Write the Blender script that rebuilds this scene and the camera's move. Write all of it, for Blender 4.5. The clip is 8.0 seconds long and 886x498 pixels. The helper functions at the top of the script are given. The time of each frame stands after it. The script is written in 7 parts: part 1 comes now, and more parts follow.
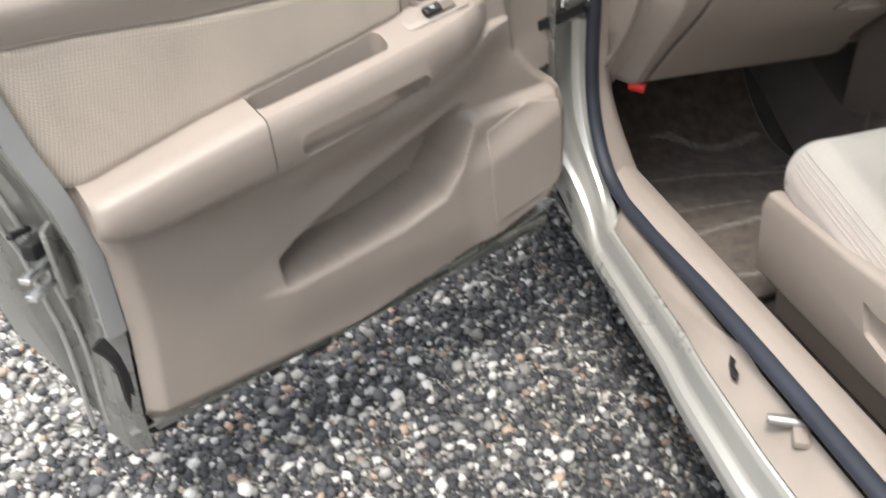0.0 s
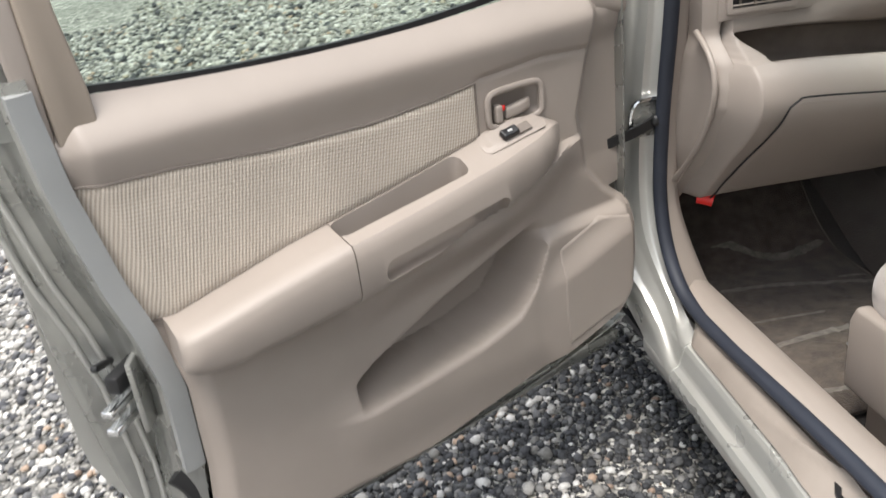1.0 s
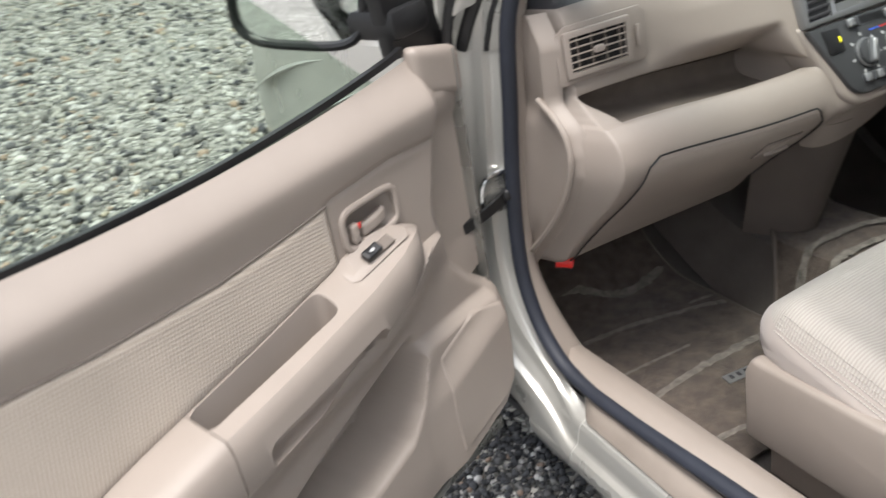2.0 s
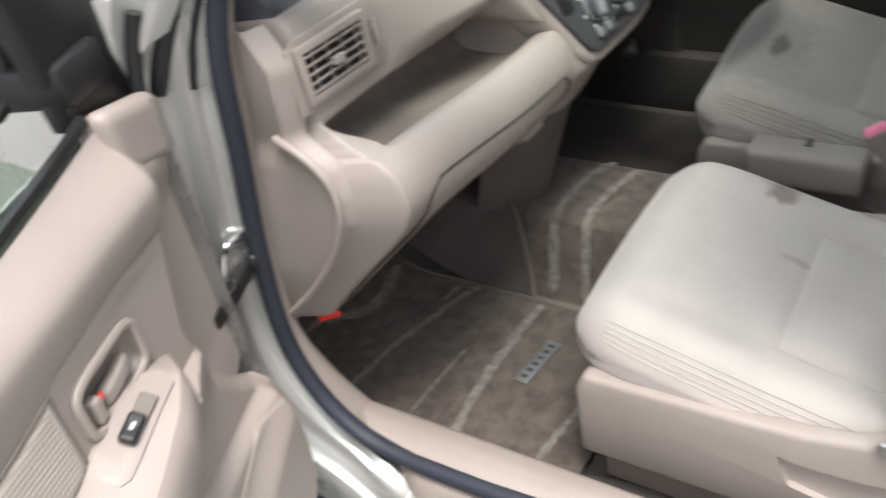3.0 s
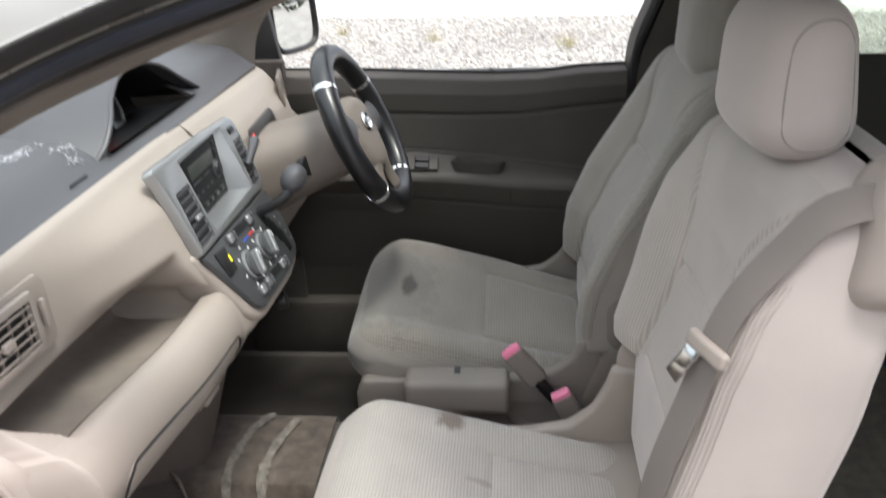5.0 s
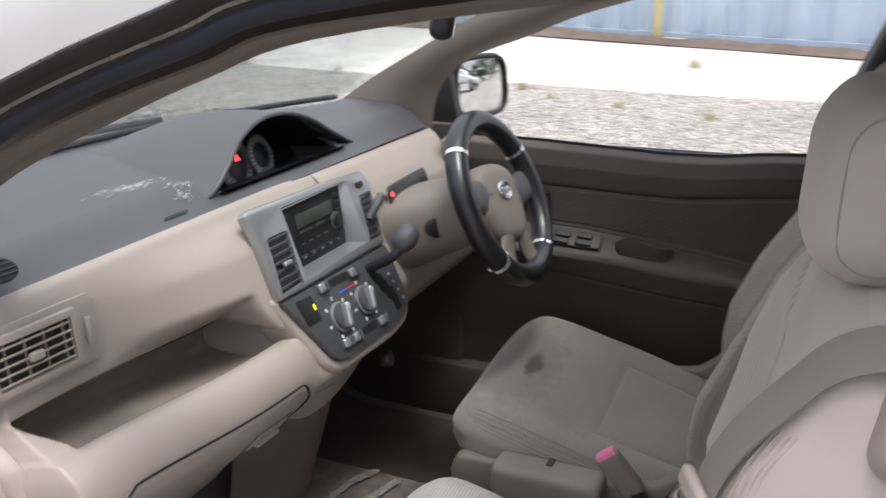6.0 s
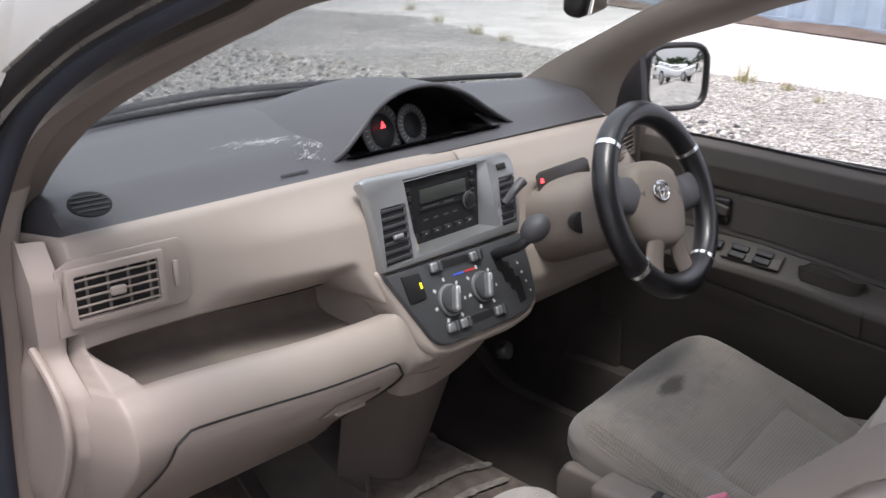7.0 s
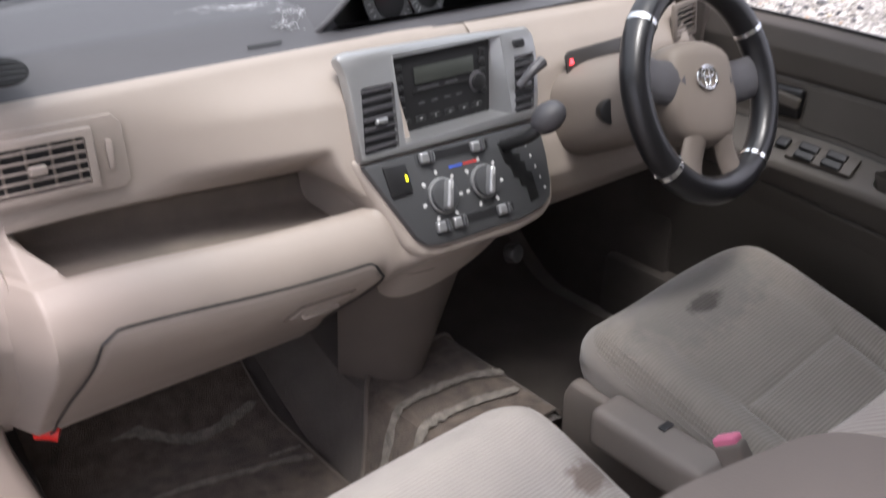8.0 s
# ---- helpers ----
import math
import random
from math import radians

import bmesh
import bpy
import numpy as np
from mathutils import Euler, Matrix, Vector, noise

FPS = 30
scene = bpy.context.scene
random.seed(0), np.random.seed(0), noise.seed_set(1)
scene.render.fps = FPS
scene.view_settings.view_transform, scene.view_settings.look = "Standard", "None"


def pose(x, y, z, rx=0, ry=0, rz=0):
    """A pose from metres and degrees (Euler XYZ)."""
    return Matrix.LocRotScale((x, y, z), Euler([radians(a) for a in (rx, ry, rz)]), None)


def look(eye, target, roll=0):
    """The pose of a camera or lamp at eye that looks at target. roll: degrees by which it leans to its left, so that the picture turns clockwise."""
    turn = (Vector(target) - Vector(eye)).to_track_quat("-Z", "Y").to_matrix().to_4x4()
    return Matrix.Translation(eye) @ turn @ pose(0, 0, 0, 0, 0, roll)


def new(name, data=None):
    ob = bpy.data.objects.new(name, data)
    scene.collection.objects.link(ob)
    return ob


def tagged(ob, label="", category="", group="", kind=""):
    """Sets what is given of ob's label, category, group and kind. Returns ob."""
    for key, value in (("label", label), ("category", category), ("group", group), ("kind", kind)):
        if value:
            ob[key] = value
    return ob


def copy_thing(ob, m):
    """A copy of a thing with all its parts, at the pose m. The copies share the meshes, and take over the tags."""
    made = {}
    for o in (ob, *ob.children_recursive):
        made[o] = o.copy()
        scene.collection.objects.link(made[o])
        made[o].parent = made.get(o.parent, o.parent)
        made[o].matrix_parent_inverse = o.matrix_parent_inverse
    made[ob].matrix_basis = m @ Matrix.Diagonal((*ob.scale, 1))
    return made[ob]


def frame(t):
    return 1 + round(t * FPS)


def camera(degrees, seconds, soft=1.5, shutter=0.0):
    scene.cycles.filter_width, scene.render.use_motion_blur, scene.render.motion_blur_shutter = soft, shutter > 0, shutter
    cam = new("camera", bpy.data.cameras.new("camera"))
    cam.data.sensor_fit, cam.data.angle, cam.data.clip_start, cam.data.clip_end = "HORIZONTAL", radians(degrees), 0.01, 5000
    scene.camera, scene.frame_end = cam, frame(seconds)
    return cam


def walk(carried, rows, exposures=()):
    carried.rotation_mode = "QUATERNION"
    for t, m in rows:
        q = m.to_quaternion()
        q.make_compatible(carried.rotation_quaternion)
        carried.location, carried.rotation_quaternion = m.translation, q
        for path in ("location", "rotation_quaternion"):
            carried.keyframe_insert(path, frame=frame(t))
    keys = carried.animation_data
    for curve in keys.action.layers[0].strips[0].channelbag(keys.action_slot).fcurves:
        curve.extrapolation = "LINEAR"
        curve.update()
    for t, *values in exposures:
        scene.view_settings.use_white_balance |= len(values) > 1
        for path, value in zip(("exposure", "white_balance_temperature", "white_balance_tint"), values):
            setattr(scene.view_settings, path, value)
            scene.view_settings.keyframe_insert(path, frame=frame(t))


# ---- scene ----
cam = camera(54.0, 8.0, shutter=0.5)
PATH = [
    (0, (-1.311, -1.388, 1.269), (-1.013, 0.262, 0.179), -5.5),
    (0.5, (-1.331, -1.379, 1.29), (-1.111, 0.358, 0.325), -6.3),
    (1, (-1.395, -1.33, 1.301), (-1.1, 0.436, 0.41), -6.8),
    (1.2, (-1.429, -1.29, 1.314), (-1.049, 0.464, 0.431), -7.2),
    (2.3, (-1.42, -0.921, 1.416), (-0.514, 0.56, 0.423), -11.9),
    (2.5, (-1.365, -0.819, 1.425), (-0.36, 0.558, 0.381), -12.5),
    (3, (-1.328, -0.65, 1.407), (-0.046, 0.332, 0.228), -10.9),
    (3.5, (-1.371, -0.542, 1.413), (0.101, 0.024, 0.183), -8.7),
    (4, (-1.359, -0.501, 1.411), (0.248, -0.262, 0.243), -4.2),
    (4.5, (-1.356, -0.499, 1.425), (0.372, -0.36, 0.427), -2.6),
    (5, (-1.36, -0.513, 1.442), (0.467, -0.357, 0.644), -2.0),
    (5.2, (-1.36, -0.53, 1.45), (0.485, -0.317, 0.708), -1.9),
    (6.3, (-1.173, -0.894, 1.416), (0.441, 0.097, 0.776), -0.6),
    (6.5, (-1.149, -0.922, 1.417), (0.399, 0.165, 0.768), -0.1),
    (7, (-1.054, -0.93, 1.403), (0.358, 0.315, 0.729), 1.4),
    (7.5, (-0.939, -0.917, 1.393), (0.374, 0.38, 0.623), 1.5),
    (8, (-0.824, -0.935, 1.362), (0.35, 0.391, 0.432), 1.2),
]
walk(cam, [(t, look(eye, target, roll)) for t, eye, target, roll in PATH], [(0.0, 1.32, 6650, 9), (1.0, 1.21, 6600, 9), (2.5, 1.28, 6550, 11), (3.0, 1.47, 6450, 11), (4.5, 1.72, 6450, 11), (5.2, 1.43, 6560, 13), (6.3, 1.18, 6500, 17), (7.0, 1.18, 6450, 19), (7.5, 1.16, 6440, 20), (8.0, 1.42, 6520, 21)])

# ---- world and light: a bright overcast sky ----
world = bpy.data.worlds.new("overcast_sky")
scene.world = world
world.use_nodes = True
wn = world.node_tree.nodes
sky = wn.new("ShaderNodeTexSky")
sky.sky_type = "NISHITA"
sky.sun_disc = False
sky.sun_elevation = radians(72)
sky.sun_rotation = radians(216)
sky.air_density, sky.dust_density, sky.ozone_density = 1.0, 4.0, 1.0
haze = wn.new("ShaderNodeMixRGB")
haze.blend_type = "MIX"
haze.inputs[0].default_value = 0.72
haze.inputs[2].default_value = (7.3, 7.55, 7.9, 1)
world.node_tree.links.new(sky.outputs[0], haze.inputs[1])
# an overcast sky is about three times brighter overhead than at the horizon
direction, split, rise, shade = wn.new("ShaderNodeTexCoord"), wn.new("ShaderNodeSeparateXYZ"), wn.new("ShaderNodeMapRange"), wn.new("ShaderNodeVectorMath")
rise.inputs[3].default_value, rise.inputs[4].default_value = 0.45, 1.62
shade.operation = "SCALE"
world.node_tree.links.new(direction.outputs["Generated"], split.inputs[0])
world.node_tree.links.new(split.outputs["Z"], rise.inputs[0])
world.node_tree.links.new(haze.outputs[0], shade.inputs[0])
world.node_tree.links.new(rise.outputs[0], shade.inputs["Scale"])
world.node_tree.links.new(shade.outputs[0], wn["Background"].inputs[0])
wn["Background"].inputs[1].default_value = 0.100
sun = new("sun", bpy.data.lights.new("sun", "SUN"))
sun.data.energy, sun.data.angle, sun.data.color = 1.7, radians(20), (1.0, 0.97, 0.93)
sun.matrix_world = look((-2.2, -3.0, 11), (0, 0, 0))

# ---- materials ----
def nodes_of(name):
    m = bpy.data.materials.new(name)
    m.use_nodes = True
    return m, m.node_tree.nodes, m.node_tree.links, m.node_tree.nodes["Principled BSDF"]


def plain(name, rgb, rough=0.5, metal=0.0, grain=900.0, bump=0.15, vary=0.10, blotch=9.0, coat=0.0, sheen=0.0, depth=0.0004):
    """Colour with large soft blotches and a fine grain that also drives the relief."""
    m, n, l, b = nodes_of(name)
    co = n.new("ShaderNodeTexCoord")
    big, fine = n.new("ShaderNodeTexNoise"), n.new("ShaderNodeTexNoise")
    big.inputs["Scale"].default_value, big.inputs["Detail"].default_value = blotch, 4
    fine.inputs["Scale"].default_value, fine.inputs["Detail"].default_value = grain, 2
    l.new(co.outputs["Object"], big.inputs["Vector"])
    l.new(co.outputs["Object"], fine.inputs["Vector"])
    ramp = n.new("ShaderNodeMapRange")
    ramp.inputs[3].default_value, ramp.inputs[4].default_value = 1 - vary, 1 + vary
    ramp.inputs[1].default_value, ramp.inputs[2].default_value = 0.3, 0.7
    l.new(big.outputs[0], ramp.inputs[0])
    mul = n.new("ShaderNodeVectorMath")
    mul.operation = "SCALE"
    mul.inputs[0].default_value = rgb
    l.new(ramp.outputs[0], mul.inputs["Scale"])
    l.new(mul.outputs[0], b.inputs["Base Color"])
    rr = n.new("ShaderNodeMapRange")
    rr.inputs[3].default_value, rr.inputs[4].default_value = max(0.03, rough - 0.08), min(1, rough + 0.08)
    l.new(big.outputs[0], rr.inputs[0])
    l.new(rr.outputs[0], b.inputs["Roughness"])
    bp = n.new("ShaderNodeBump")
    bp.inputs["Strength"].default_value, bp.inputs["Distance"].default_value = bump, depth
    l.new(fine.outputs[0], bp.inputs["Height"])
    l.new(bp.outputs[0], b.inputs["Normal"])
    b.inputs["Metallic"].default_value = metal
    b.inputs["Coat Weight"].default_value = coat
    if sheen:
        b.inputs["Sheen Weight"].default_value, b.inputs["Sheen Roughness"].default_value = sheen, 0.5
    return m


def cloth(name, light, dark, axis=(1, 0, 0), pitch=0.0042, dots=0.0, rough=0.95, stains=(), speck=0.40):
    """Ribbed seat cloth: fine stripes across axis, a weave of dots, wear, and stains at given places (object space)."""
    m, n, l, b = nodes_of(name)
    co = n.new("ShaderNodeTexCoord")
    dot = n.new("ShaderNodeVectorMath")
    dot.operation = "DOT_PRODUCT"
    dot.inputs[1].default_value = axis
    l.new(co.outputs["Object"], dot.inputs[0])
    k = n.new("ShaderNodeMath")
    k.operation = "MULTIPLY"
    k.inputs[1].default_value = 2 * math.pi / pitch
    l.new(dot.outputs["Value"], k.inputs[0])
    s = n.new("ShaderNodeMath")
    s.operation = "SINE"
    l.new(k.outputs[0], s.inputs[0])
    height = s.outputs[0]
    if dots:
        d2 = n.new("ShaderNodeVectorMath")
        d2.operation = "DOT_PRODUCT"
        d2.inputs[1].default_value = (-0.1, 1, 1) if axis[0] else (1, 0, 1)
        l.new(co.outputs["Object"], d2.inputs[0])
        k2 = n.new("ShaderNodeMath")
        k2.operation = "MULTIPLY"
        k2.inputs[1].default_value = 2 * math.pi / dots
        l.new(d2.outputs["Value"], k2.inputs[0])
        s2 = n.new("ShaderNodeMath")
        s2.operation = "SINE"
        l.new(k2.outputs[0], s2.inputs[0])
        mx = n.new("ShaderNodeMath")
        mx.operation = "MULTIPLY_ADD"
        l.new(s2.outputs[0], mx.inputs[0])
        mx.inputs[1].default_value = speck
        l.new(s.outputs[0], mx.inputs[2])
        height = mx.outputs[0]
    f = n.new("ShaderNodeMapRange")
    f.inputs[1].default_value, f.inputs[2].default_value = -0.9, 0.9
    l.new(height, f.inputs[0])
    mix = n.new("ShaderNodeMixRGB")
    mix.inputs[1].default_value, mix.inputs[2].default_value = (*dark, 1), (*light, 1)
    l.new(f.outputs[0], mix.inputs[0])
    big = n.new("ShaderNodeTexNoise")
    big.inputs["Scale"].default_value, big.inputs["Detail"].default_value = 7, 5
    l.new(co.outputs["Object"], big.inputs["Vector"])
    r = n.new("ShaderNodeMapRange")
    r.inputs[1].default_value, r.inputs[2].default_value = 0.3, 0.7
    r.inputs[3].default_value, r.inputs[4].default_value = 0.9, 1.08
    l.new(big.outputs[0], r.inputs[0])
    sc = n.new("ShaderNodeVectorMath")
    sc.operation = "SCALE"
    l.new(mix.outputs[0], sc.inputs[0])
    l.new(r.outputs[0], sc.inputs["Scale"])
    colour = sc.outputs[0]
    for place, size, tone in stains:
        sub = n.new("ShaderNodeVectorMath")
        sub.operation = "SUBTRACT"
        sub.inputs[1].default_value = place
        l.new(co.outputs["Object"], sub.inputs[0])
        dv = n.new("ShaderNodeVectorMath")
        dv.operation = "DIVIDE"
        dv.inputs[1].default_value = size
        l.new(sub.outputs[0], dv.inputs[0])
        wob = n.new("ShaderNodeTexNoise")
        wob.inputs["Scale"].default_value, wob.inputs["Detail"].default_value = 45, 3
        l.new(co.outputs["Object"], wob.inputs["Vector"])
        ln = n.new("ShaderNodeVectorMath")
        ln.operation = "LENGTH"
        l.new(dv.outputs[0], ln.inputs[0])
        ad = n.new("ShaderNodeMath")
        ad.operation = "ADD"
        l.new(ln.outputs["Value"], ad.inputs[0])
        l.new(wob.outputs[0], ad.inputs[1])
        mr = n.new("ShaderNodeMapRange")
        mr.inputs[1].default_value, mr.inputs[2].default_value = 1.05, 1.45
        mr.inputs[3].default_value, mr.inputs[4].default_value = 0.86, 0.0
        l.new(ad.outputs[0], mr.inputs[0])
        mm = n.new("ShaderNodeMixRGB")
        mm.inputs[2].default_value = (*tone, 1)
        l.new(mr.outputs[0], mm.inputs[0])
        l.new(colour, mm.inputs[1])
        colour = mm.outputs[0]
    l.new(colour, b.inputs["Base Color"])
    b.inputs["Roughness"].default_value = rough
    b.inputs["Sheen Weight"].default_value, b.inputs["Sheen Roughness"].default_value = 0.25, 0.5
    bp = n.new("ShaderNodeBump")
    bp.inputs["Strength"].default_value, bp.inputs["Distance"].default_value = 0.5, 0.0006
    l.new(height, bp.inputs["Height"])
    l.new(bp.outputs[0], b.inputs["Normal"])
    return m


def speckled(name, tones, scale_island=True, rough=0.8, grain=160, bump=0.4):
    """Stones: a tone for each loose piece, with a fine grain on it."""
    m, n, l, b = nodes_of(name)
    geo = n.new("ShaderNodeNewGeometry")
    ramp = n.new("ShaderNodeValToRGB")
    ramp.color_ramp.interpolation = "CONSTANT"
    for i, (pos, rgb) in enumerate(tones):
        e = ramp.color_ramp.elements[i] if i < 2 else ramp.color_ramp.elements.new(pos)
        e.position, e.color = pos, (*rgb, 1)
    l.new(geo.outputs["Random Per Island"], ramp.inputs[0])
    co = n.new("ShaderNodeTexCoord")
    no = n.new("ShaderNodeTexNoise")
    no.inputs["Scale"].default_value, no.inputs["Detail"].default_value = grain, 4
    l.new(co.outputs["Object"], no.inputs["Vector"])
    r = n.new("ShaderNodeMapRange")
    r.inputs[3].default_value, r.inputs[4].default_value = 0.65, 1.3
    l.new(no.outputs[0], r.inputs[0])
    sc = n.new("ShaderNodeVectorMath")
    sc.operation = "SCALE"
    l.new(ramp.outputs[0], sc.inputs[0])
    l.new(r.outputs[0], sc.inputs["Scale"])
    l.new(sc.outputs[0], b.inputs["Base Color"])
    b.inputs["Roughness"].default_value = rough
    bp = n.new("ShaderNodeBump")
    bp.inputs["Strength"].default_value, bp.inputs["Distance"].default_value = bump, 0.002
    l.new(no.outputs[0], bp.inputs["Height"])
    l.new(bp.outputs[0], b.inputs["Normal"])
    return m


def pane_glass(name, tint, gloss=1.0):
    m = bpy.data.materials.new(name)
    m.use_nodes = True
    n, l = m.node_tree.nodes, m.node_tree.links
    n.remove(n["Principled BSDF"])
    tr, gl, lw, mx = n.new("ShaderNodeBsdfTransparent"), n.new("ShaderNodeBsdfGlossy"), n.new("ShaderNodeLayerWeight"), n.new("ShaderNodeMixShader")
    tr.inputs[0].default_value = (*tint, 1)
    gl.inputs["Roughness"].default_value = 0.02
    lw.inputs[0].default_value = 0.5
    five = n.new("ShaderNodeMath")
    five.operation = "POWER"
    five.inputs[1].default_value = 5.0
    l.new(lw.outputs["Facing"], five.inputs[0])
    k = n.new("ShaderNodeMath")
    k.operation = "MULTIPLY_ADD"
    k.inputs[1].default_value, k.inputs[2].default_value = 0.9 * gloss, 0.04 * gloss
    l.new(five.outputs[0], k.inputs[0])
    l.new(k.outputs[0], mx.inputs[0])
    l.new(tr.outputs[0], mx.inputs[1])
    l.new(gl.outputs[0], mx.inputs[2])
    l.new(mx.outputs[0], n["Material Output"].inputs[0])
    return m


def glow(name, rgb, power):
    m, n, l, b = nodes_of(name)
    b.inputs["Base Color"].default_value = (*rgb, 1)
    b.inputs["Emission Color"].default_value = (*rgb, 1)
    b.inputs["Emission Strength"].default_value = power
    return m


BEIGE = plain("beige_plastic", (0.305, 0.262, 0.231), 0.5, grain=700, bump=0.25, vary=0.04)
# dull beige parts, and beige ones with shade coloured in: cowl, hub, near pillar
BEIGE_DARK = plain("beige_plastic_dull_and_shaded", (0.160, 0.134, 0.115), 0.6, grain=700, bump=0.25, vary=0.06)
# far-side trim: a darker copy of BEIGE that holds the shade there
TRIM_SHADED = plain("cabin_trim_shaded", (0.070, 0.061, 0.053), 0.6, grain=600, bump=0.2, vary=0.06)
SCUFFED = plain("scuffed_beige_plastic", (0.268, 0.230, 0.200), 0.5, grain=300, bump=0.3, vary=0.09, blotch=12)
DASH = plain("dark_grey_dash_skin", (0.058, 0.056, 0.062), 0.48, grain=420, bump=0.5, vary=0.08)
BLACK = plain("black_plastic", (0.012, 0.012, 0.013), 0.4, grain=500, bump=0.15, vary=0.2)
GLOSS_BLACK = plain("black_leather_gloss", (0.010, 0.010, 0.012), 0.34, grain=260, bump=0.2, vary=0.2, coat=0.15)
RUBBER = plain("dark_rubber_seal", (0.020, 0.024, 0.036), 0.6, grain=300, bump=0.2, vary=0.2)
SILVER = plain("silver_champagne_paint", (0.504, 0.500, 0.470), 0.30, metal=0.5, grain=1500, bump=0.05, vary=0.07, blotch=5, coat=0.5)
# darker than SILVER; on the door opening's flange this carries the shade
BARE_SILVER = plain("thin_silver_paint_with_shade", (0.361, 0.361, 0.340), 0.28, metal=0.7, grain=900, bump=0.08, vary=0.16, blotch=14)
PANEL = plain("silver_grey_plastic", (0.357, 0.361, 0.365), 0.32, metal=0.7, grain=900, bump=0.08, vary=0.05)
PANEL_DARK = plain("grey_plastic", (0.072, 0.074, 0.078), 0.38, metal=0.3, grain=900, bump=0.08, vary=0.06)
CHROME = plain("chrome", (0.82, 0.83, 0.84), 0.12, metal=1.0, grain=300, bump=0.02, vary=0.03)
STEEL = plain("worn_steel", (0.42, 0.41, 0.39), 0.38, metal=0.9, grain=300, bump=0.1, vary=0.2)
VELOUR = plain("seat_side_cloth", (0.455, 0.398, 0.362), 0.95, grain=1100, bump=0.4, vary=0.05, sheen=0.3)
BELT = plain("grey_beige_webbing", (0.190, 0.166, 0.146), 0.8, grain=900, bump=0.4, vary=0.06)
PINK = plain("pink_red_plastic", (0.80, 0.22, 0.36), 0.35, grain=400, bump=0.05, vary=0.05)
RED = plain("red_plastic", (0.75, 0.025, 0.02), 0.35, grain=400, bump=0.05, vary=0.05)
CARPET = plain("brown_carpet", (0.105, 0.081, 0.065), 1.0, grain=420, bump=1.0, vary=0.38, blotch=38, sheen=0.2, depth=0.003)
CARPET_GREY = plain("grey_beige_carpet", (0.099, 0.084, 0.074), 1.0, grain=420, bump=1.0, vary=0.15, blotch=18, sheen=0.2, depth=0.003)
# beige with shade coloured in, for the trim under the console
BEIGE_SHADED = plain("beige_trim_shaded", (0.135, 0.113, 0.099), 0.75, grain=600, bump=0.3, vary=0.08)
FADED = plain("faded_carpet_stripe", (0.205, 0.184, 0.160), 1.0, grain=300, bump=1.0, vary=0.35, blotch=70, sheen=0.2, depth=0.003)
# dark carpet made darker still, the footwell's shade in its colour
CARPET_SHADED = plain("dark_floor_carpet_shaded", (0.068, 0.058, 0.051), 1.0, grain=420, bump=1.0, vary=0.2, depth=0.003)
# dull shelf mat, darkened as well for the shade inside the recess
LINING = plain("dull_brown_shelf_mat_shaded", (0.179, 0.150, 0.128), 0.9, grain=500, bump=0.6, vary=0.14, blotch=20, depth=0.001)
HEADLINER = plain("beige_headliner", (0.319, 0.285, 0.243), 0.95, grain=900, bump=0.4, vary=0.04)
WHITE_MARK = plain("white_print", (0.52, 0.52, 0.52), 0.6, grain=300, bump=0.02, vary=0.05)
SCRATCH = plain("pale_scratch", (0.42, 0.42, 0.44), 0.7, grain=300, bump=0.1, vary=0.2)
DIAL_GREY = plain("pale_grey_dial", (0.17, 0.172, 0.175), 0.5, grain=300, bump=0.02, vary=0.05)
YELLOW = glow("yellow_lamp", (0.75, 0.7, 0.02), 0.6)
RED_LIT = glow("red_lamp", (1.0, 0.05, 0.06), 1.6)
MIRROR, _, _, mirror_shader = nodes_of("mirror")
mirror_shader.inputs["Base Color"].default_value = (0.80, 0.83, 0.82, 1)
mirror_shader.inputs["Metallic"].default_value, mirror_shader.inputs["Roughness"].default_value = 1.0, 0.008
GLASS_CLEAR = pane_glass("windscreen_glass", (0.93, 0.965, 0.95))
GLASS_GREEN = pane_glass("green_tinted_glass", (0.80, 0.86, 0.81))
FENCE_BLUE = plain("pale_blue_sheet_metal", (0.38, 0.47, 0.56), 0.55, grain=60, bump=0.1, vary=0.12, blotch=1.2)
CONCRETE = plain("pale_concrete", (0.46, 0.45, 0.425), 0.9, grain=60, bump=0.5, vary=0.20, blotch=1.3, depth=0.004)
POST_YELLOW = plain("faded_yellow_paint", (0.55, 0.45, 0.16), 0.6, grain=100, bump=0.2, vary=0.12)
SOIL = plain("brown_soil", (0.11, 0.085, 0.07), 0.95, grain=30, bump=0.8, vary=0.3, blotch=2, depth=0.01)
GRASS = plain("dry_grass", (0.30, 0.27, 0.13), 0.9, grain=40, bump=0.3, vary=0.25, blotch=8)


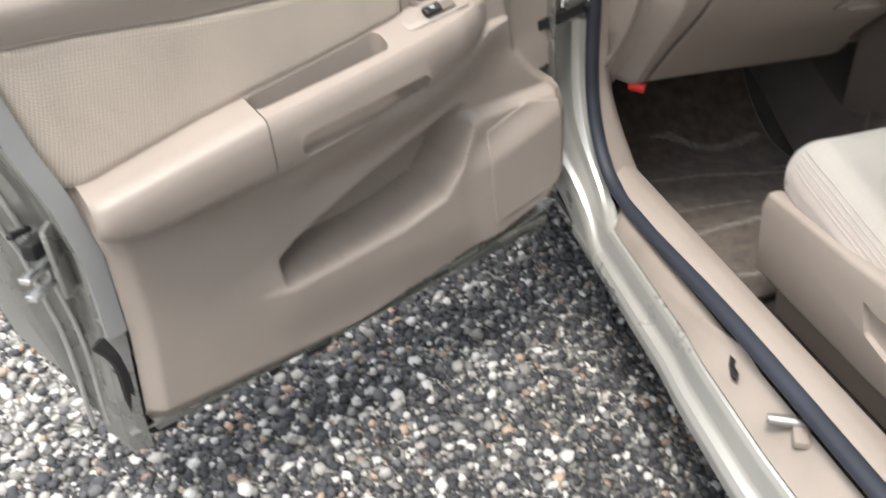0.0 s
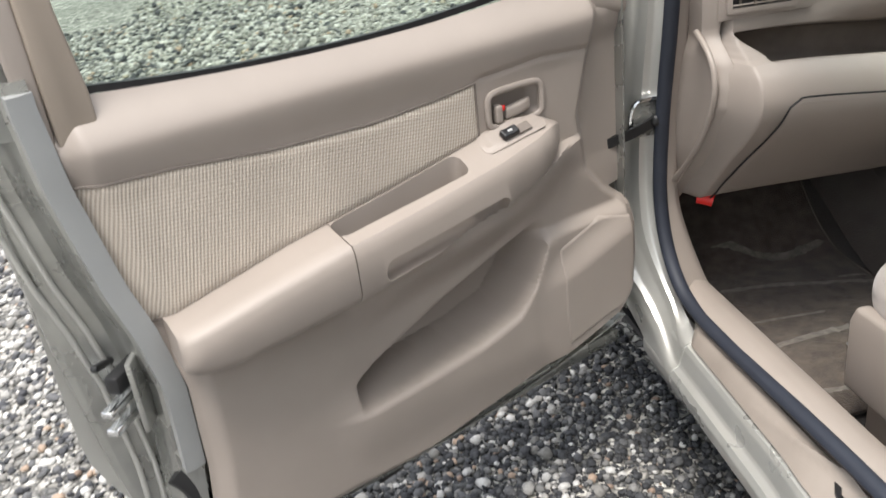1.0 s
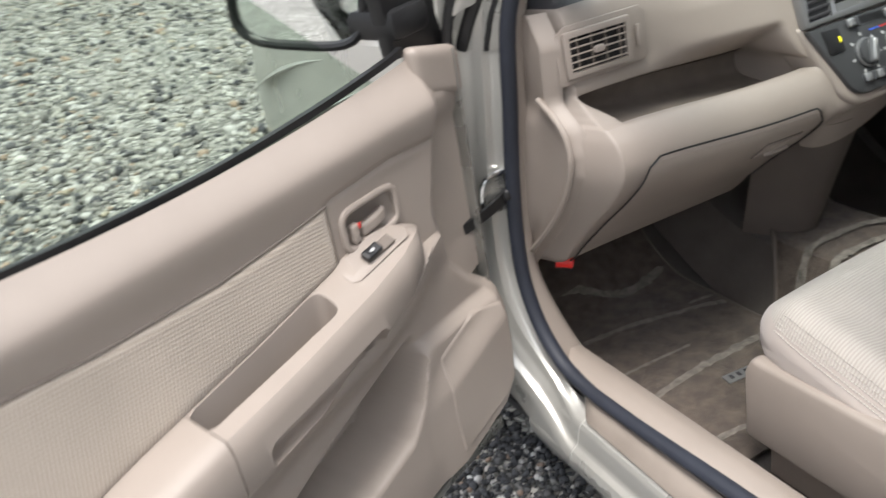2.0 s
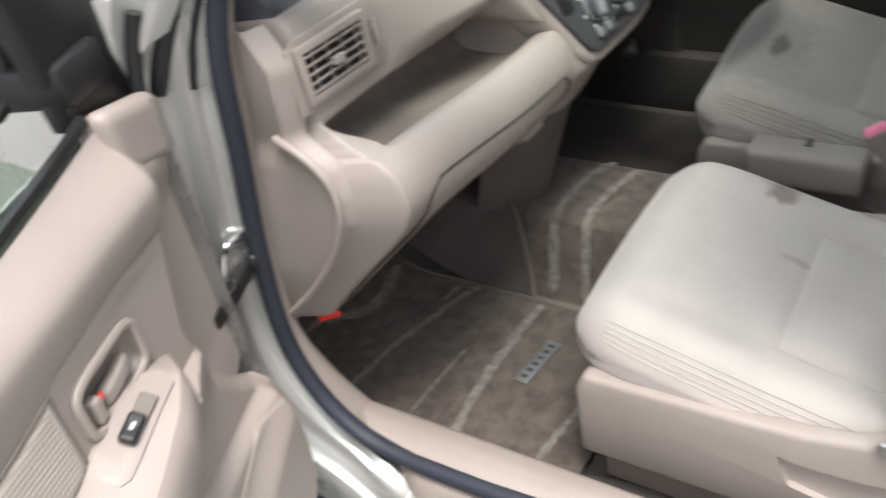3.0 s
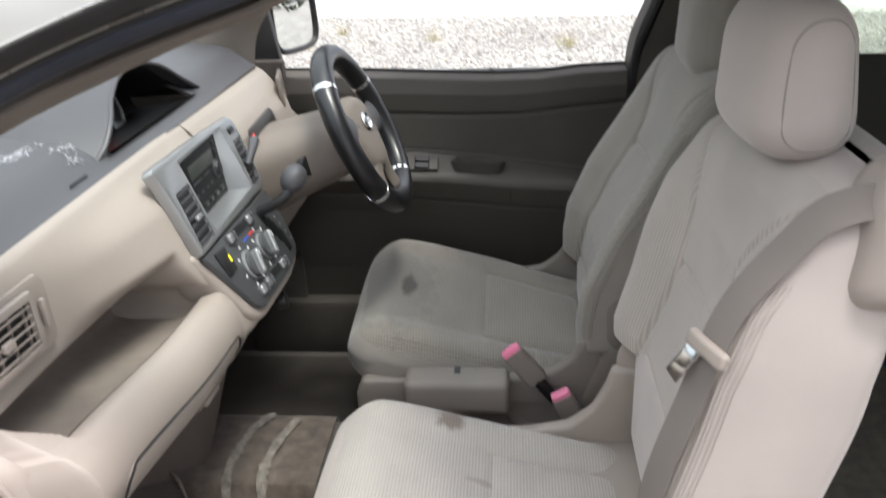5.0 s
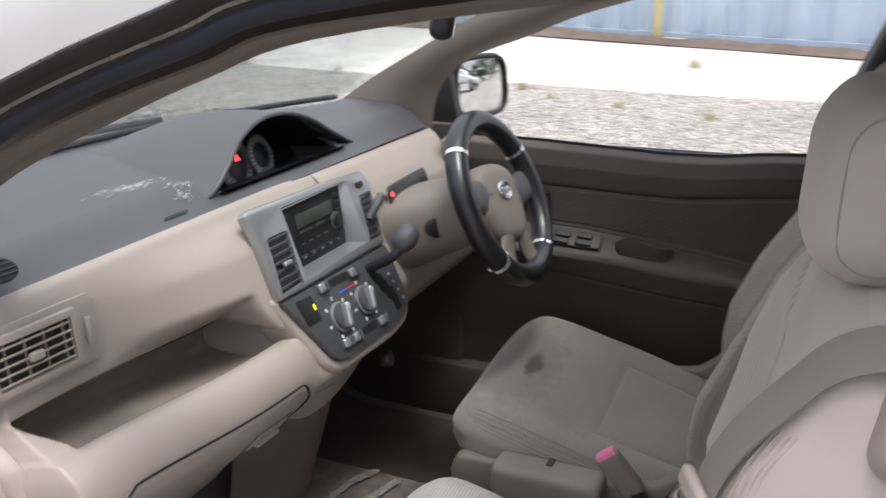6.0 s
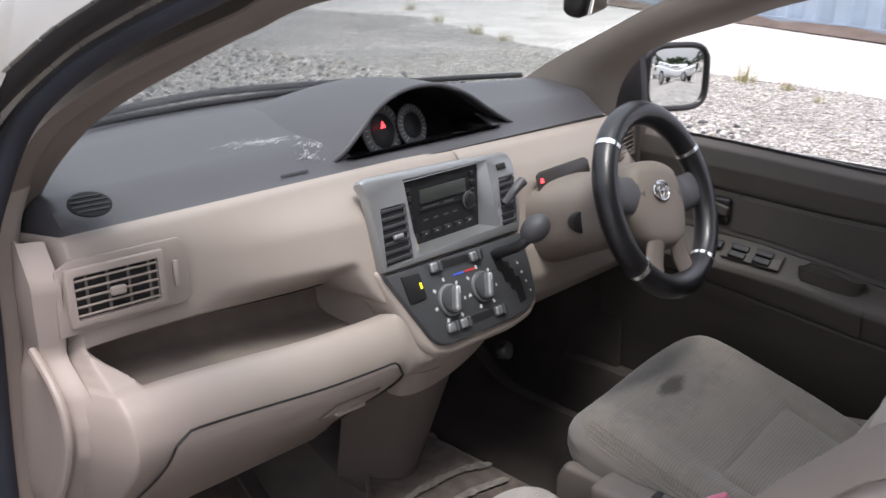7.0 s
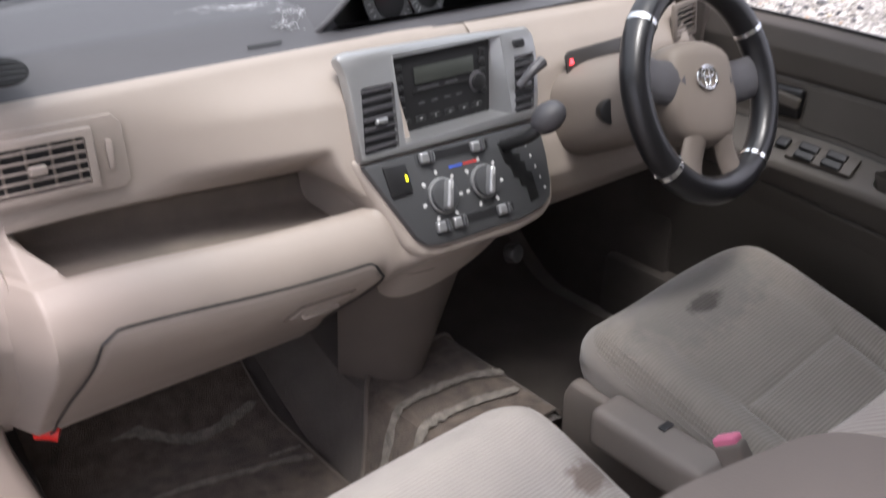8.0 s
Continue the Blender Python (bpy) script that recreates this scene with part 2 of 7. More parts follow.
def gravel_bed():
    """Ground between and beyond the loose stones: cells of stone tones at two sizes, darker gaps."""
    m, n, l, b = nodes_of("gravel_bed")
    co = n.new("ShaderNodeTexCoord")
    cells, gaps, big = n.new("ShaderNodeTexVoronoi"), n.new("ShaderNodeTexVoronoi"), n.new("ShaderNodeTexNoise")
    cells.inputs["Scale"].default_value = gaps.inputs["Scale"].default_value = 42
    gaps.feature = "DISTANCE_TO_EDGE"
    big.inputs["Scale"].default_value, big.inputs["Detail"].default_value = 0.7, 5
    for t in (cells, gaps, big):
        l.new(co.outputs["Object"], t.inputs["Vector"])
    sep = n.new("ShaderNodeSeparateColor")
    l.new(cells.outputs["Color"], sep.inputs[0])
    ramp = n.new("ShaderNodeValToRGB")
    for i, (at, rgb) in enumerate([(0.0, (0.10, 0.10, 0.10)), (1.0, (0.62, 0.605, 0.563)), (0.3, (0.218, 0.21, 0.193)), (0.6, (0.386, 0.37, 0.34)), (0.8, (0.504, 0.487, 0.45))]):
        e = ramp.color_ramp.elements[i] if i < 2 else ramp.color_ramp.elements.new(at)
        e.position, e.color = at, (*rgb, 1)
    l.new(sep.outputs[0], ramp.inputs[0])
    edge = n.new("ShaderNodeMapRange")
    edge.inputs[1].default_value, edge.inputs[2].default_value = 0.0, 0.16
    edge.inputs[3].default_value, edge.inputs[4].default_value = 0.45, 1.0
    l.new(gaps.outputs["Distance"], edge.inputs[0])
    tone = n.new("ShaderNodeMapRange")
    tone.inputs[1].default_value, tone.inputs[2].default_value = 0.3, 0.7
    tone.inputs[3].default_value, tone.inputs[4].default_value = 0.85, 1.35
    l.new(big.outputs[0], tone.inputs[0])
    k = n.new("ShaderNodeMath")
    k.operation = "MULTIPLY"
    l.new(edge.outputs[0], k.inputs[0])
    l.new(tone.outputs[0], k.inputs[1])
    sc = n.new("ShaderNodeVectorMath")
    sc.operation = "SCALE"
    l.new(ramp.outputs[0], sc.inputs[0])
    l.new(k.outputs[0], sc.inputs["Scale"])
    l.new(sc.outputs[0], b.inputs["Base Color"])
    b.inputs["Roughness"].default_value = 0.9
    bp = n.new("ShaderNodeBump")
    bp.inputs["Strength"].default_value, bp.inputs["Distance"].default_value = 1.0, 0.012
    l.new(edge.outputs[0], bp.inputs["Height"])
    l.new(bp.outputs[0], b.inputs["Normal"])
    return m


GRAVEL_BED = gravel_bed()
# damp stones, their tones darkened also for the shade beside the car
STONES_DARK = speckled("dark_gravel_stones_shaded", [(0.0, (0.034, 0.035, 0.039)), (0.975, (0.252, 0.185, 0.143)), (0.36, (0.057, 0.059, 0.064)), (0.64, (0.097, 0.097, 0.098)), (0.82, (0.202, 0.198, 0.192)), (0.92, (0.504, 0.496, 0.479))])
STONES_PALE = speckled("pale_fine_gravel_stones", [(0.0, (0.277, 0.265, 0.235)), (0.95, (0.420, 0.370, 0.286)), (0.08, (0.336, 0.328, 0.298)), (0.36, (0.420, 0.407, 0.370)), (0.62, (0.504, 0.491, 0.449)), (0.86, (0.588, 0.571, 0.529))])
STONES = speckled("gravel_stones", [(0.0, (0.059, 0.060, 0.067)), (0.95, (0.370, 0.277, 0.210)), (0.20, (0.118, 0.118, 0.122)), (0.38, (0.210, 0.202, 0.189)), (0.54, (0.353, 0.340, 0.319)), (0.72, (0.538, 0.525, 0.504))])
DOORCLOTH = cloth("door_cloth", (0.530, 0.470, 0.402), (0.345, 0.290, 0.238), (1, 0, 0.22), 0.0052, 0.0056, speck=0.6)

# ---- mesh helpers ----
def part(name, bm, material, parent=None, label="", smooth=True, angle=35):
    me = bpy.data.meshes.new(name)
    bmesh.ops.recalc_face_normals(bm, faces=bm.faces)
    bm.to_mesh(me)
    bm.free()
    me.materials.append(material)
    if smooth:
        me.shade_smooth()
        me.set_sharp_from_angle(angle=radians(angle))
    ob = new(name, me)
    if parent:
        ob.parent = parent
    return tagged(ob, label)


def thing(name, label, category, m=None, group="", kind=""):
    ob = new(name)
    ob.empty_display_size = 0.1
    if m:
        ob.matrix_world = m
    return tagged(ob, label, category, group, kind)


def box(size, at=(0, 0, 0), bevel=0.004, rot=(0, 0, 0), seg=2):
    bm = bmesh.new()
    bmesh.ops.create_cube(bm, size=1)
    bmesh.ops.scale(bm, vec=size, verts=bm.verts)
    if bevel:
        bmesh.ops.bevel(bm, geom=bm.edges[:], offset=min(bevel, 0.45 * min(size)), segments=seg, affect="EDGES", profile=0.5)
    bmesh.ops.transform(bm, matrix=pose(*at, *rot), verts=bm.verts)
    return bm


def prism(outline, depth, m=None, bevel=0.003, seg=2):
    """An outline in local x, y pushed out along local z from 0 to depth."""
    bm = bmesh.new()
    low = [bm.verts.new((x, y, 0)) for x, y in outline]
    face = bm.faces.new(low)
    out = bmesh.ops.extrude_face_region(bm, geom=[face])
    top = [v for v in out["geom"] if isinstance(v, bmesh.types.BMVert)]
    bmesh.ops.translate(bm, verts=top, vec=(0, 0, depth))
    if bevel:
        bmesh.ops.bevel(bm, geom=bm.edges[:], offset=bevel, segments=seg, affect="EDGES", profile=0.5)
    bmesh.ops.recalc_face_normals(bm, faces=bm.faces)
    if m:
        bmesh.ops.transform(bm, matrix=m, verts=bm.verts)
    return bm


def cyl(r, depth, m=None, r2=None, seg=24, bevel=0.0):
    bm = bmesh.new()
    bmesh.ops.create_cone(bm, cap_ends=True, segments=seg, radius1=r, radius2=r if r2 is None else r2, depth=depth)
    if bevel:
        rim = [e for e in bm.edges if abs(e.verts[0].co.z - e.verts[1].co.z) < 1e-6]
        bmesh.ops.bevel(bm, geom=rim, offset=bevel, segments=2, affect="EDGES", profile=0.5)
    if m:
        bmesh.ops.transform(bm, matrix=m, verts=bm.verts)
    return bm


def ball(r, m=None, u=20, v=12, scale=(1, 1, 1)):
    bm = bmesh.new()
    bmesh.ops.create_uvsphere(bm, u_segments=u, v_segments=v, radius=r)
    bmesh.ops.scale(bm, vec=scale, verts=bm.verts)
    if m:
        bmesh.ops.transform(bm, matrix=m, verts=bm.verts)
    return bm


def glide(points, n, closed=False):
    """n points along a smooth (Catmull-Rom) line through the points."""
    p = [Vector(q) for q in points]
    m = len(p)
    out = []
    spans = m if closed else m - 1
    for i in range(n):
        s = i / (n if closed else n - 1) * spans
        k = min(int(s), spans - 1)
        f = s - k
        def at(j):
            return p[j % m] if closed else p[max(0, min(m - 1, j))]
        a, b, c, d = at(k - 1), at(k), at(k + 1), at(k + 2)
        out.append(0.5 * ((2 * b) + (c - a) * f + (2 * a - 5 * b + 4 * c - d) * f * f + (3 * b - a - 3 * c + d) * f ** 3))
    return out


def sweep(path, section, closed=False, up=(0, 0, 1), caps=True, sizes=None):
    """A section (list of a, b) carried along a path: a sideways, b along up."""
    bm = bmesh.new()
    rings = []
    n = len(path)
    for i, p in enumerate(path):
        if closed:
            d = path[(i + 1) % n] - path[i - 1]
        else:
            d = path[min(n - 1, i + 1)] - path[max(0, i - 1)]
        d.normalize()
        u = Vector(up[i] if isinstance(up, list) else up)
        side = d.cross(u).normalized()
        top = side.cross(d).normalized()
        k = sizes[i] if sizes else 1.0
        rings.append([bm.verts.new(p + side * a * k + top * b * k) for a, b in section])
    m = len(section)
    for i in range(n if closed else n - 1):
        r, s = rings[i], rings[(i + 1) % n]
        for j in range(m):
            bm.faces.new((r[j], r[(j + 1) % m], s[(j + 1) % m], s[j]))
    if caps and not closed:
        bm.faces.new(rings[0])
        bm.faces.new(rings[-1])
    return bm


def ring(r, n=12, ry=None):
    ry = r if ry is None else ry
    return [(r * math.cos(2 * math.pi * i / n), ry * math.sin(2 * math.pi * i / n)) for i in range(n)]


def strap(w, t):
    return [(-w / 2, -t / 2), (w / 2, -t / 2), (w / 2, t / 2), (-w / 2, t / 2)]


def tube(points, r, n=40, closed=False, sides=12, up=(0, 0, 1)):
    return sweep(glide(points, n, closed), ring(r, sides), closed, up)


def sheet(f, nu, nv, thick=0.0, skip=None):
    """A grid of f(u, v), u and v from 0 to 1, given a thickness to its back; cells for which skip(middle) holds stay open."""
    bm = bmesh.new()
    g = [[bm.verts.new(f(i / nu, j / nv)) for j in range(nv + 1)] for i in range(nu + 1)]
    for i in range(nu):
        for j in range(nv):
            if not (skip and skip((g[i][j].co + g[i + 1][j + 1].co) / 2)):
                bm.faces.new((g[i][j], g[i + 1][j], g[i + 1][j + 1], g[i][j + 1]))
    if thick:
        bmesh.ops.recalc_face_normals(bm, faces=bm.faces)
        bm.normal_update()
        front, rims = bm.faces[:], [(e.verts[0], e.verts[1]) for e in bm.edges if len(e.link_faces) == 1]
        rear = {v: bm.verts.new(v.co - v.normal * thick) for v in bm.verts[:]}
        for q in front:
            bm.faces.new([rear[v] for v in reversed(q.verts[:])])
        for a, b in rims:
            bm.faces.new((a, b, rear[b], rear[a]))
    return bm


def pad(size, r, shape=None, m=None, mid=8, rim=4):
    """A rounded box, half sizes and rounding given, its points then moved by shape(point)."""
    h = Vector(size)
    def ticks(a):
        q = min(r, a * 0.98)
        t = [-a + q * (1 - math.cos(math.pi / 2 * k / rim)) for k in range(rim)]
        inner = [-(a - q) + 2 * (a - q) * k / mid for k in range(mid + 1)]
        return t + inner + [-x for x in reversed(t)]
    tick = [ticks(a) for a in h]
    bm = bmesh.new()
    cache = {}
    def vert(p):
        key = tuple(round(c, 6) for c in p)
        if key not in cache:
            q = Vector([max(-(a - min(r, a * 0.98)), min(a - min(r, a * 0.98), c)) for c, a in zip(p, h)])
            d = Vector(p) - q
            k = [min(r, a * 0.98) for a in h]
            e = Vector([c / w for c, w in zip(d, k)])
            if e.length > 1e-6:
                s = max(abs(c) for c in e)
                e = e.normalized() * s
                d = Vector([c * w for c, w in zip(e, k)])
            cache[key] = bm.verts.new(q + d)
        return cache[key]
    for ax in range(3):
        b, c = (ax + 1) % 3, (ax + 2) % 3
        for sgn in (-1, 1):
            for i in range(len(tick[b]) - 1):
                for j in range(len(tick[c]) - 1):
                    quad = []
                    for di, dj in ((0, 0), (1, 0), (1, 1), (0, 1)):
                        p = [0, 0, 0]
                        p[ax], p[b], p[c] = sgn * h[ax], tick[b][i + di], tick[c][j + dj]
                        quad.append(vert(p))
                    if len(set(quad)) == 4:
                        bm.faces.new(quad)
    if shape:
        for v in bm.verts:
            v.co = shape(v.co.copy())
    if m:
        bmesh.ops.transform(bm, matrix=m, verts=bm.verts)
    return bm


def carve(ob, cutters):
    """Cut the bmeshes out of ob for good."""
    tools = []
    for bm in cutters:
        bmesh.ops.recalc_face_normals(bm, faces=bm.faces)
        me = bpy.data.meshes.new("cutter")
        bm.to_mesh(me)
        bm.free()
        t = bpy.data.objects.new("cutter", me)
        scene.collection.objects.link(t)
        t.matrix_world = Matrix.Identity(4)
        tools.append(t)
        md = ob.modifiers.new("cut", "BOOLEAN")
        md.operation, md.object, md.solver = "DIFFERENCE", t, "EXACT"
    keep = ob.parent
    ob.parent = None
    bpy.context.view_layer.update()
    me = bpy.data.meshes.new_from_object(ob.evaluated_get(bpy.context.evaluated_depsgraph_get()))
    ob.modifiers.clear()
    ob.data = me
    me.shade_smooth()
    me.set_sharp_from_angle(angle=radians(35))
    ob.parent = keep
    for t in tools:
        bpy.data.objects.remove(t)
    return ob


def lerp_table(table, x):
    """Linear reading of a table of (x, value...)."""
    if x <= table[0][0]:
        return table[0][1:]
    for a, b in zip(table, table[1:]):
        if x <= b[0]:
            f = (x - a[0]) / (b[0] - a[0])
            return tuple(p + (q - p) * f for p, q in zip(a[1:], b[1:]))
    return table[-1][1:]


def profile(points, t):
    """A smooth reading between the numbered (y, z) points."""
    k = min(len(points) - 2, int(t))
    f = t - k
    a, b, c, d = (Vector((0, *points[max(0, min(len(points) - 1, k + q))])) for q in (-1, 0, 1, 2))
    return 0.5 * ((2 * b) + (c - a) * f + (2 * a - 5 * b + 4 * c - d) * f * f + (3 * b - a - 3 * c + d) * f ** 3)


def ease(a, b, x):
    f = max(0.0, min(1.0, (x - a) / (b - a)))
    return f * f * (3 - 2 * f)

# ---- outdoors ----
def ground_sheet():
    xs = [-300, -80, -25, -10, -6, -4, -3, -2, -1, 0, 1, 2, 4, 6, 8, 10, 14, 20, 60, 300]
    bm = bmesh.new()
    g = [[bm.verts.new((x, y, 0 if max(abs(x), abs(y)) < 12 else -0.02)) for y in xs] for x in xs]
    for i in range(len(xs) - 1):
        for j in range(len(xs) - 1):
            bm.faces.new((g[i][j], g[i + 1][j], g[i + 1][j + 1], g[i][j + 1]))
    return bm


ground = tagged(part("ground", ground_sheet(), GRAVEL_BED), "grey gravel yard with loose pale and dark stones", "ground", kind="structure")


def pebbles(count, x0, x1, y0, y1, small, large, seed, material, label):
    """Loose stones: each a squashed, knobbly twenty-sided lump, pressed a little into the ground."""
    rng = np.random.default_rng(seed)
    bm = bmesh.new()
    bmesh.ops.create_icosphere(bm, subdivisions=1, radius=1)
    base = np.array([v.co[:] for v in bm.verts])
    tri = np.array([[v.index for v in f.verts] for f in bm.faces])
    bm.free()
    n = len(base)
    size = small + (large - small) * rng.random(count) ** 2.2
    axes = rng.uniform(0.65, 1.25, (count, 1, 3)) * np.array([1, 1, 0.75])
    knob = 1 + rng.normal(0, 0.10, (count, n, 1))
    p = base[None] * knob * axes * size[:, None, None]
    a, b = rng.uniform(0, 6.283, count), rng.normal(0, 0.45, count)
    ca, sa, cb, sb = np.cos(a)[:, None], np.sin(a)[:, None], np.cos(b)[:, None], np.sin(b)[:, None]
    x, y, z = p[..., 0], p[..., 1], p[..., 2]
    y, z = y * cb - z * sb, y * sb + z * cb
    x, y = x * ca - y * sa, x * sa + y * ca
    cx, cy = rng.uniform(x0, x1, count)[:, None], rng.uniform(y0, y1, count)[:, None]
    # the darkened stones stay within the shade of door and car
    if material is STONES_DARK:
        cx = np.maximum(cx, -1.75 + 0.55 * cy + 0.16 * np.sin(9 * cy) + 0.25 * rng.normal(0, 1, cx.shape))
    v = np.stack([x + cx, y + cy, z + size[:, None] * rng.uniform(0.05, 0.8, (count, 1))], -1).reshape(-1, 3)
    f = (tri[None] + (np.arange(count) * n)[:, None, None]).reshape(-1, 3)
    me = bpy.data.meshes.new("gravel")
    me.vertices.add(len(v))
    me.vertices.foreach_set("co", v.astype(np.float32).ravel())
    me.loops.add(f.size)
    me.loops.foreach_set("vertex_index", f.astype(np.int32).ravel())
    me.polygons.add(len(f))
    me.polygons.foreach_set("loop_start", np.arange(0, f.size, 3, dtype=np.int32))
    me.update()
    me.validate()
    me.materials.append(material)
    return tagged(new("gravel", me), label, "gravel", kind="stuff")


PALE = "loose pale, grey and brown gravel stones on the ground"
pebbles(20000, -3.0, -0.9, -1.3, 2.6, 0.006, 0.017, 3, STONES, PALE)
pebbles(52000, -2.2, -0.62, -1.2, 1.6, 0.0035, 0.0125, 4, STONES_DARK, "dark damp gravel with pale stones, the car's shade in its tones")
pebbles(16000, -5.2, -0.9, 2.2, 6.5, 0.009, 0.022, 5, STONES, PALE)
pebbles(9000, -5.0, -2.9, -0.8, 2.3, 0.008, 0.020, 7, STONES, PALE)
pebbles(50000, 1.0, 8.5, -6.0, 6.5, 0.006, 0.017, 9, STONES_PALE, "pale fine gravel between the car and the slab")
pebbles(15000, -2.5, 5.8, 1.75, 10.5, 0.010, 0.028, 11, STONES_PALE, "pale fine gravel in front of the car")
pebbles(9000, -2.5, 5.8, 1.75, 10.5, 0.014, 0.036, 12, STONES, "coarse pale and grey gravel in front of the car")


def slab_edge(y):
    return lerp_table([(-9, 7.4), (-1.6, 7.7), (0, 7.75), (1.4, 7.95), (2.8, 8.15), (3.7, 8.3), (6.7, 8.9), (10.6, 11.0), (15, 10.0), (24, 6.0)], y)[0]


slab = tagged(part("concrete_slab", sheet(lambda u, v: Vector((slab_edge(-9 + 33 * v) + (22 - slab_edge(-9 + 33 * v)) * u + 0.08 * noise.noise((0, v * 60, 0)) * (u < 0.01), -9 + 33 * v, 0.012 - 0.04 * (u < 0.01) + 0.012 * noise.noise((u * 9, v * 12, 2)))), 30, 120)
    , CONCRETE), "pale worn concrete slab beside the gravel yard", "concrete slab", kind="structure")


def fence_sheet(u, v):
    y = -3.5 + 18.5 * u
    x = 13.0 + 0.47 * (y - 0.3)
    rib = 0.05 * max(-1, min(1, 2.4 * math.sin(y * 2 * math.pi / 0.62)))
    return Vector((x + rib, y, 0.12 + 2.3 * v))


fence = thing("metal_fence", "pale blue corrugated sheet metal fence behind bare soil", "fence", kind="structure")
part("fence_panel", sheet(fence_sheet, 480, 2, 0.01), FENCE_BLUE, fence, smooth=False)
part("fence_rail", sweep([Vector((13.0 + 0.47 * (y - 0.3) - 0.08, y, 0.14)) for y in (-3.5, 0, 8, 15)], strap(0.05, 0.08)), FENCE_BLUE, fence)
soil = tagged(part("soil_strip", sheet(lambda u, v: Vector((12.35 + 0.9 * u + 0.47 * (-9.3 + 24 * v), -9 + 24 * v, 0.03 + 0.16 * math.sin(math.pi * min(1, u * 1.3)) * (0.6 + 0.5 * noise.noise((v * 30, u * 3, 0))))), 10, 160), SOIL)
    , "brown soil heaped along the fence foot", "soil", kind="structure")
post = thing("yellow_post", "faded yellow painted wooden post by the fence", "post")
part("shaft", box((0.1, 0.1, 2.4), (13.45, 1.98, 1.2), 0.012), POST_YELLOW, post)


def tuft(seed, n=60, h=0.3, r=0.16):
    rng = random.Random(seed)
    bm = bmesh.new()
    for _ in range(n):
        a, d = rng.uniform(0, 6.283), r * math.sqrt(rng.random())
        lean, hh, w = rng.uniform(0.1, 0.6), h * rng.uniform(0.5, 1.1), rng.uniform(0.003, 0.006)
        b = Vector((d * math.cos(a), d * math.sin(a), 0))
        o = Vector((math.cos(a), math.sin(a), 0))
        s = Vector((-math.sin(a), math.cos(a), 0))
        rows = []
        for k in range(4):
            t = k / 3
            c = b + o * lean * hh * t * t + Vector((0, 0, hh * t * (1 - 0.25 * lean * t)))
            rows.append([bm.verts.new(c - s * w * (1 - 0.9 * t)), bm.verts.new(c + s * w * (1 - 0.9 * t))])
        for p, q in zip(rows, rows[1:]):
            bm.faces.new((p[0], p[1], q[1], q[0]))
    return bm


clump = tagged(part("grass_tuft", tuft(1), GRASS), "dry yellow-green grass tuft growing at the slab edge", "grass", group="weeds at the slab edge")
clump.matrix_world = pose(8.2, 2.95, 0.0)
for k, (gx, gy, gs) in enumerate([(8.0, 2.4, 0.8), (7.5, 1.9, 0.5), (8.7, 4.1, 0.7), (7.1, 1.1, 0.6), (10.4, 0.9, 1.1), (6.7, 0.2, 0.7), (9.2, 7.0, 1.0), (9.6, 7.9, 1.2), (10.6, 9.6, 1.0), (6.3, -1.0, 0.8), (6.9, -2.6, 1.1), (8.9, 5.3, 0.6), (12.0, 11.6, 1.4)]):
    c = copy_thing(clump, pose(gx, gy, 0.01, 0, 0, 47 * k))
    c.scale = (0.75 * gs, 0.75 * gs, 0.6 * gs)

# ---- the car's body ----
body = thing("car", "silver car with open doorway and dark rubber door seal", "car")

SEAL = [(-0.70, -2.1, 0.41), (-0.70, -1.2, 0.41), (-0.70, -0.8, 0.41), (-0.70, -0.47, 0.41), (-0.70, -0.16, 0.398), (-0.70, 0.0, 0.402), (-0.70, 0.075, 0.435), (-0.70, 0.128, 0.505), (-0.70, 0.15, 0.60),
        (-0.70, 0.14, 0.75), (-0.70, 0.115, 0.90), (-0.698, 0.094, 1.04), (-0.680, 0.076, 1.12), (-0.654, 0.042, 1.20), (-0.630, -0.045, 1.266), (-0.618, -0.15, 1.312), (-0.616, -0.284, 1.356), (-0.616, -0.40, 1.390), (-0.608, -0.8, 1.435), (-0.60, -1.4, 1.44), (-0.60, -2.1, 1.425)]
seal_line = glide(SEAL, 150)
part("door_seal", sweep(seal_line, ring(0.0112, 12, 0.0145), False, (-1, 0, 0)), RUBBER, body, "dark navy rubber door seal")


def scuff_x(y):
    return lerp_table([(-2.1, -0.768), (-0.65, -0.765), (-0.45, -0.755), (-0.38, -0.747), (-0.20, -0.739), (0.12, -0.726)], y)[0]


# outer sill in silver, its step following the scuff plate's edge
def sill_f(u, v):
    y = -2.1 + 2.20 * v
    e = scuff_x(y)
    prof = [(-0.66, 0.12), (-0.73, 0.20), (e - 0.032, 0.262), (e - 0.033, 0.284), (e - 0.027, 0.296), (e - 0.015, 0.302), (e - 0.012, 0.306), (e - 0.009, 0.322), (e - 0.005, 0.338), (e, 0.345), (e + 0.02, 0.352), (-0.69, 0.355)]
    s = u * (len(prof) - 1)
    k = min(int(s), len(prof) - 2)
    f = s - k
    return Vector((prof[k][0] + (prof[k + 1][0] - prof[k][0]) * f, y, prof[k][1] + (prof[k + 1][1] - prof[k][1]) * f))


part("outer_sill", sheet(sill_f, 44, 90, 0.004), SILVER, body, "silver painted outer sill")


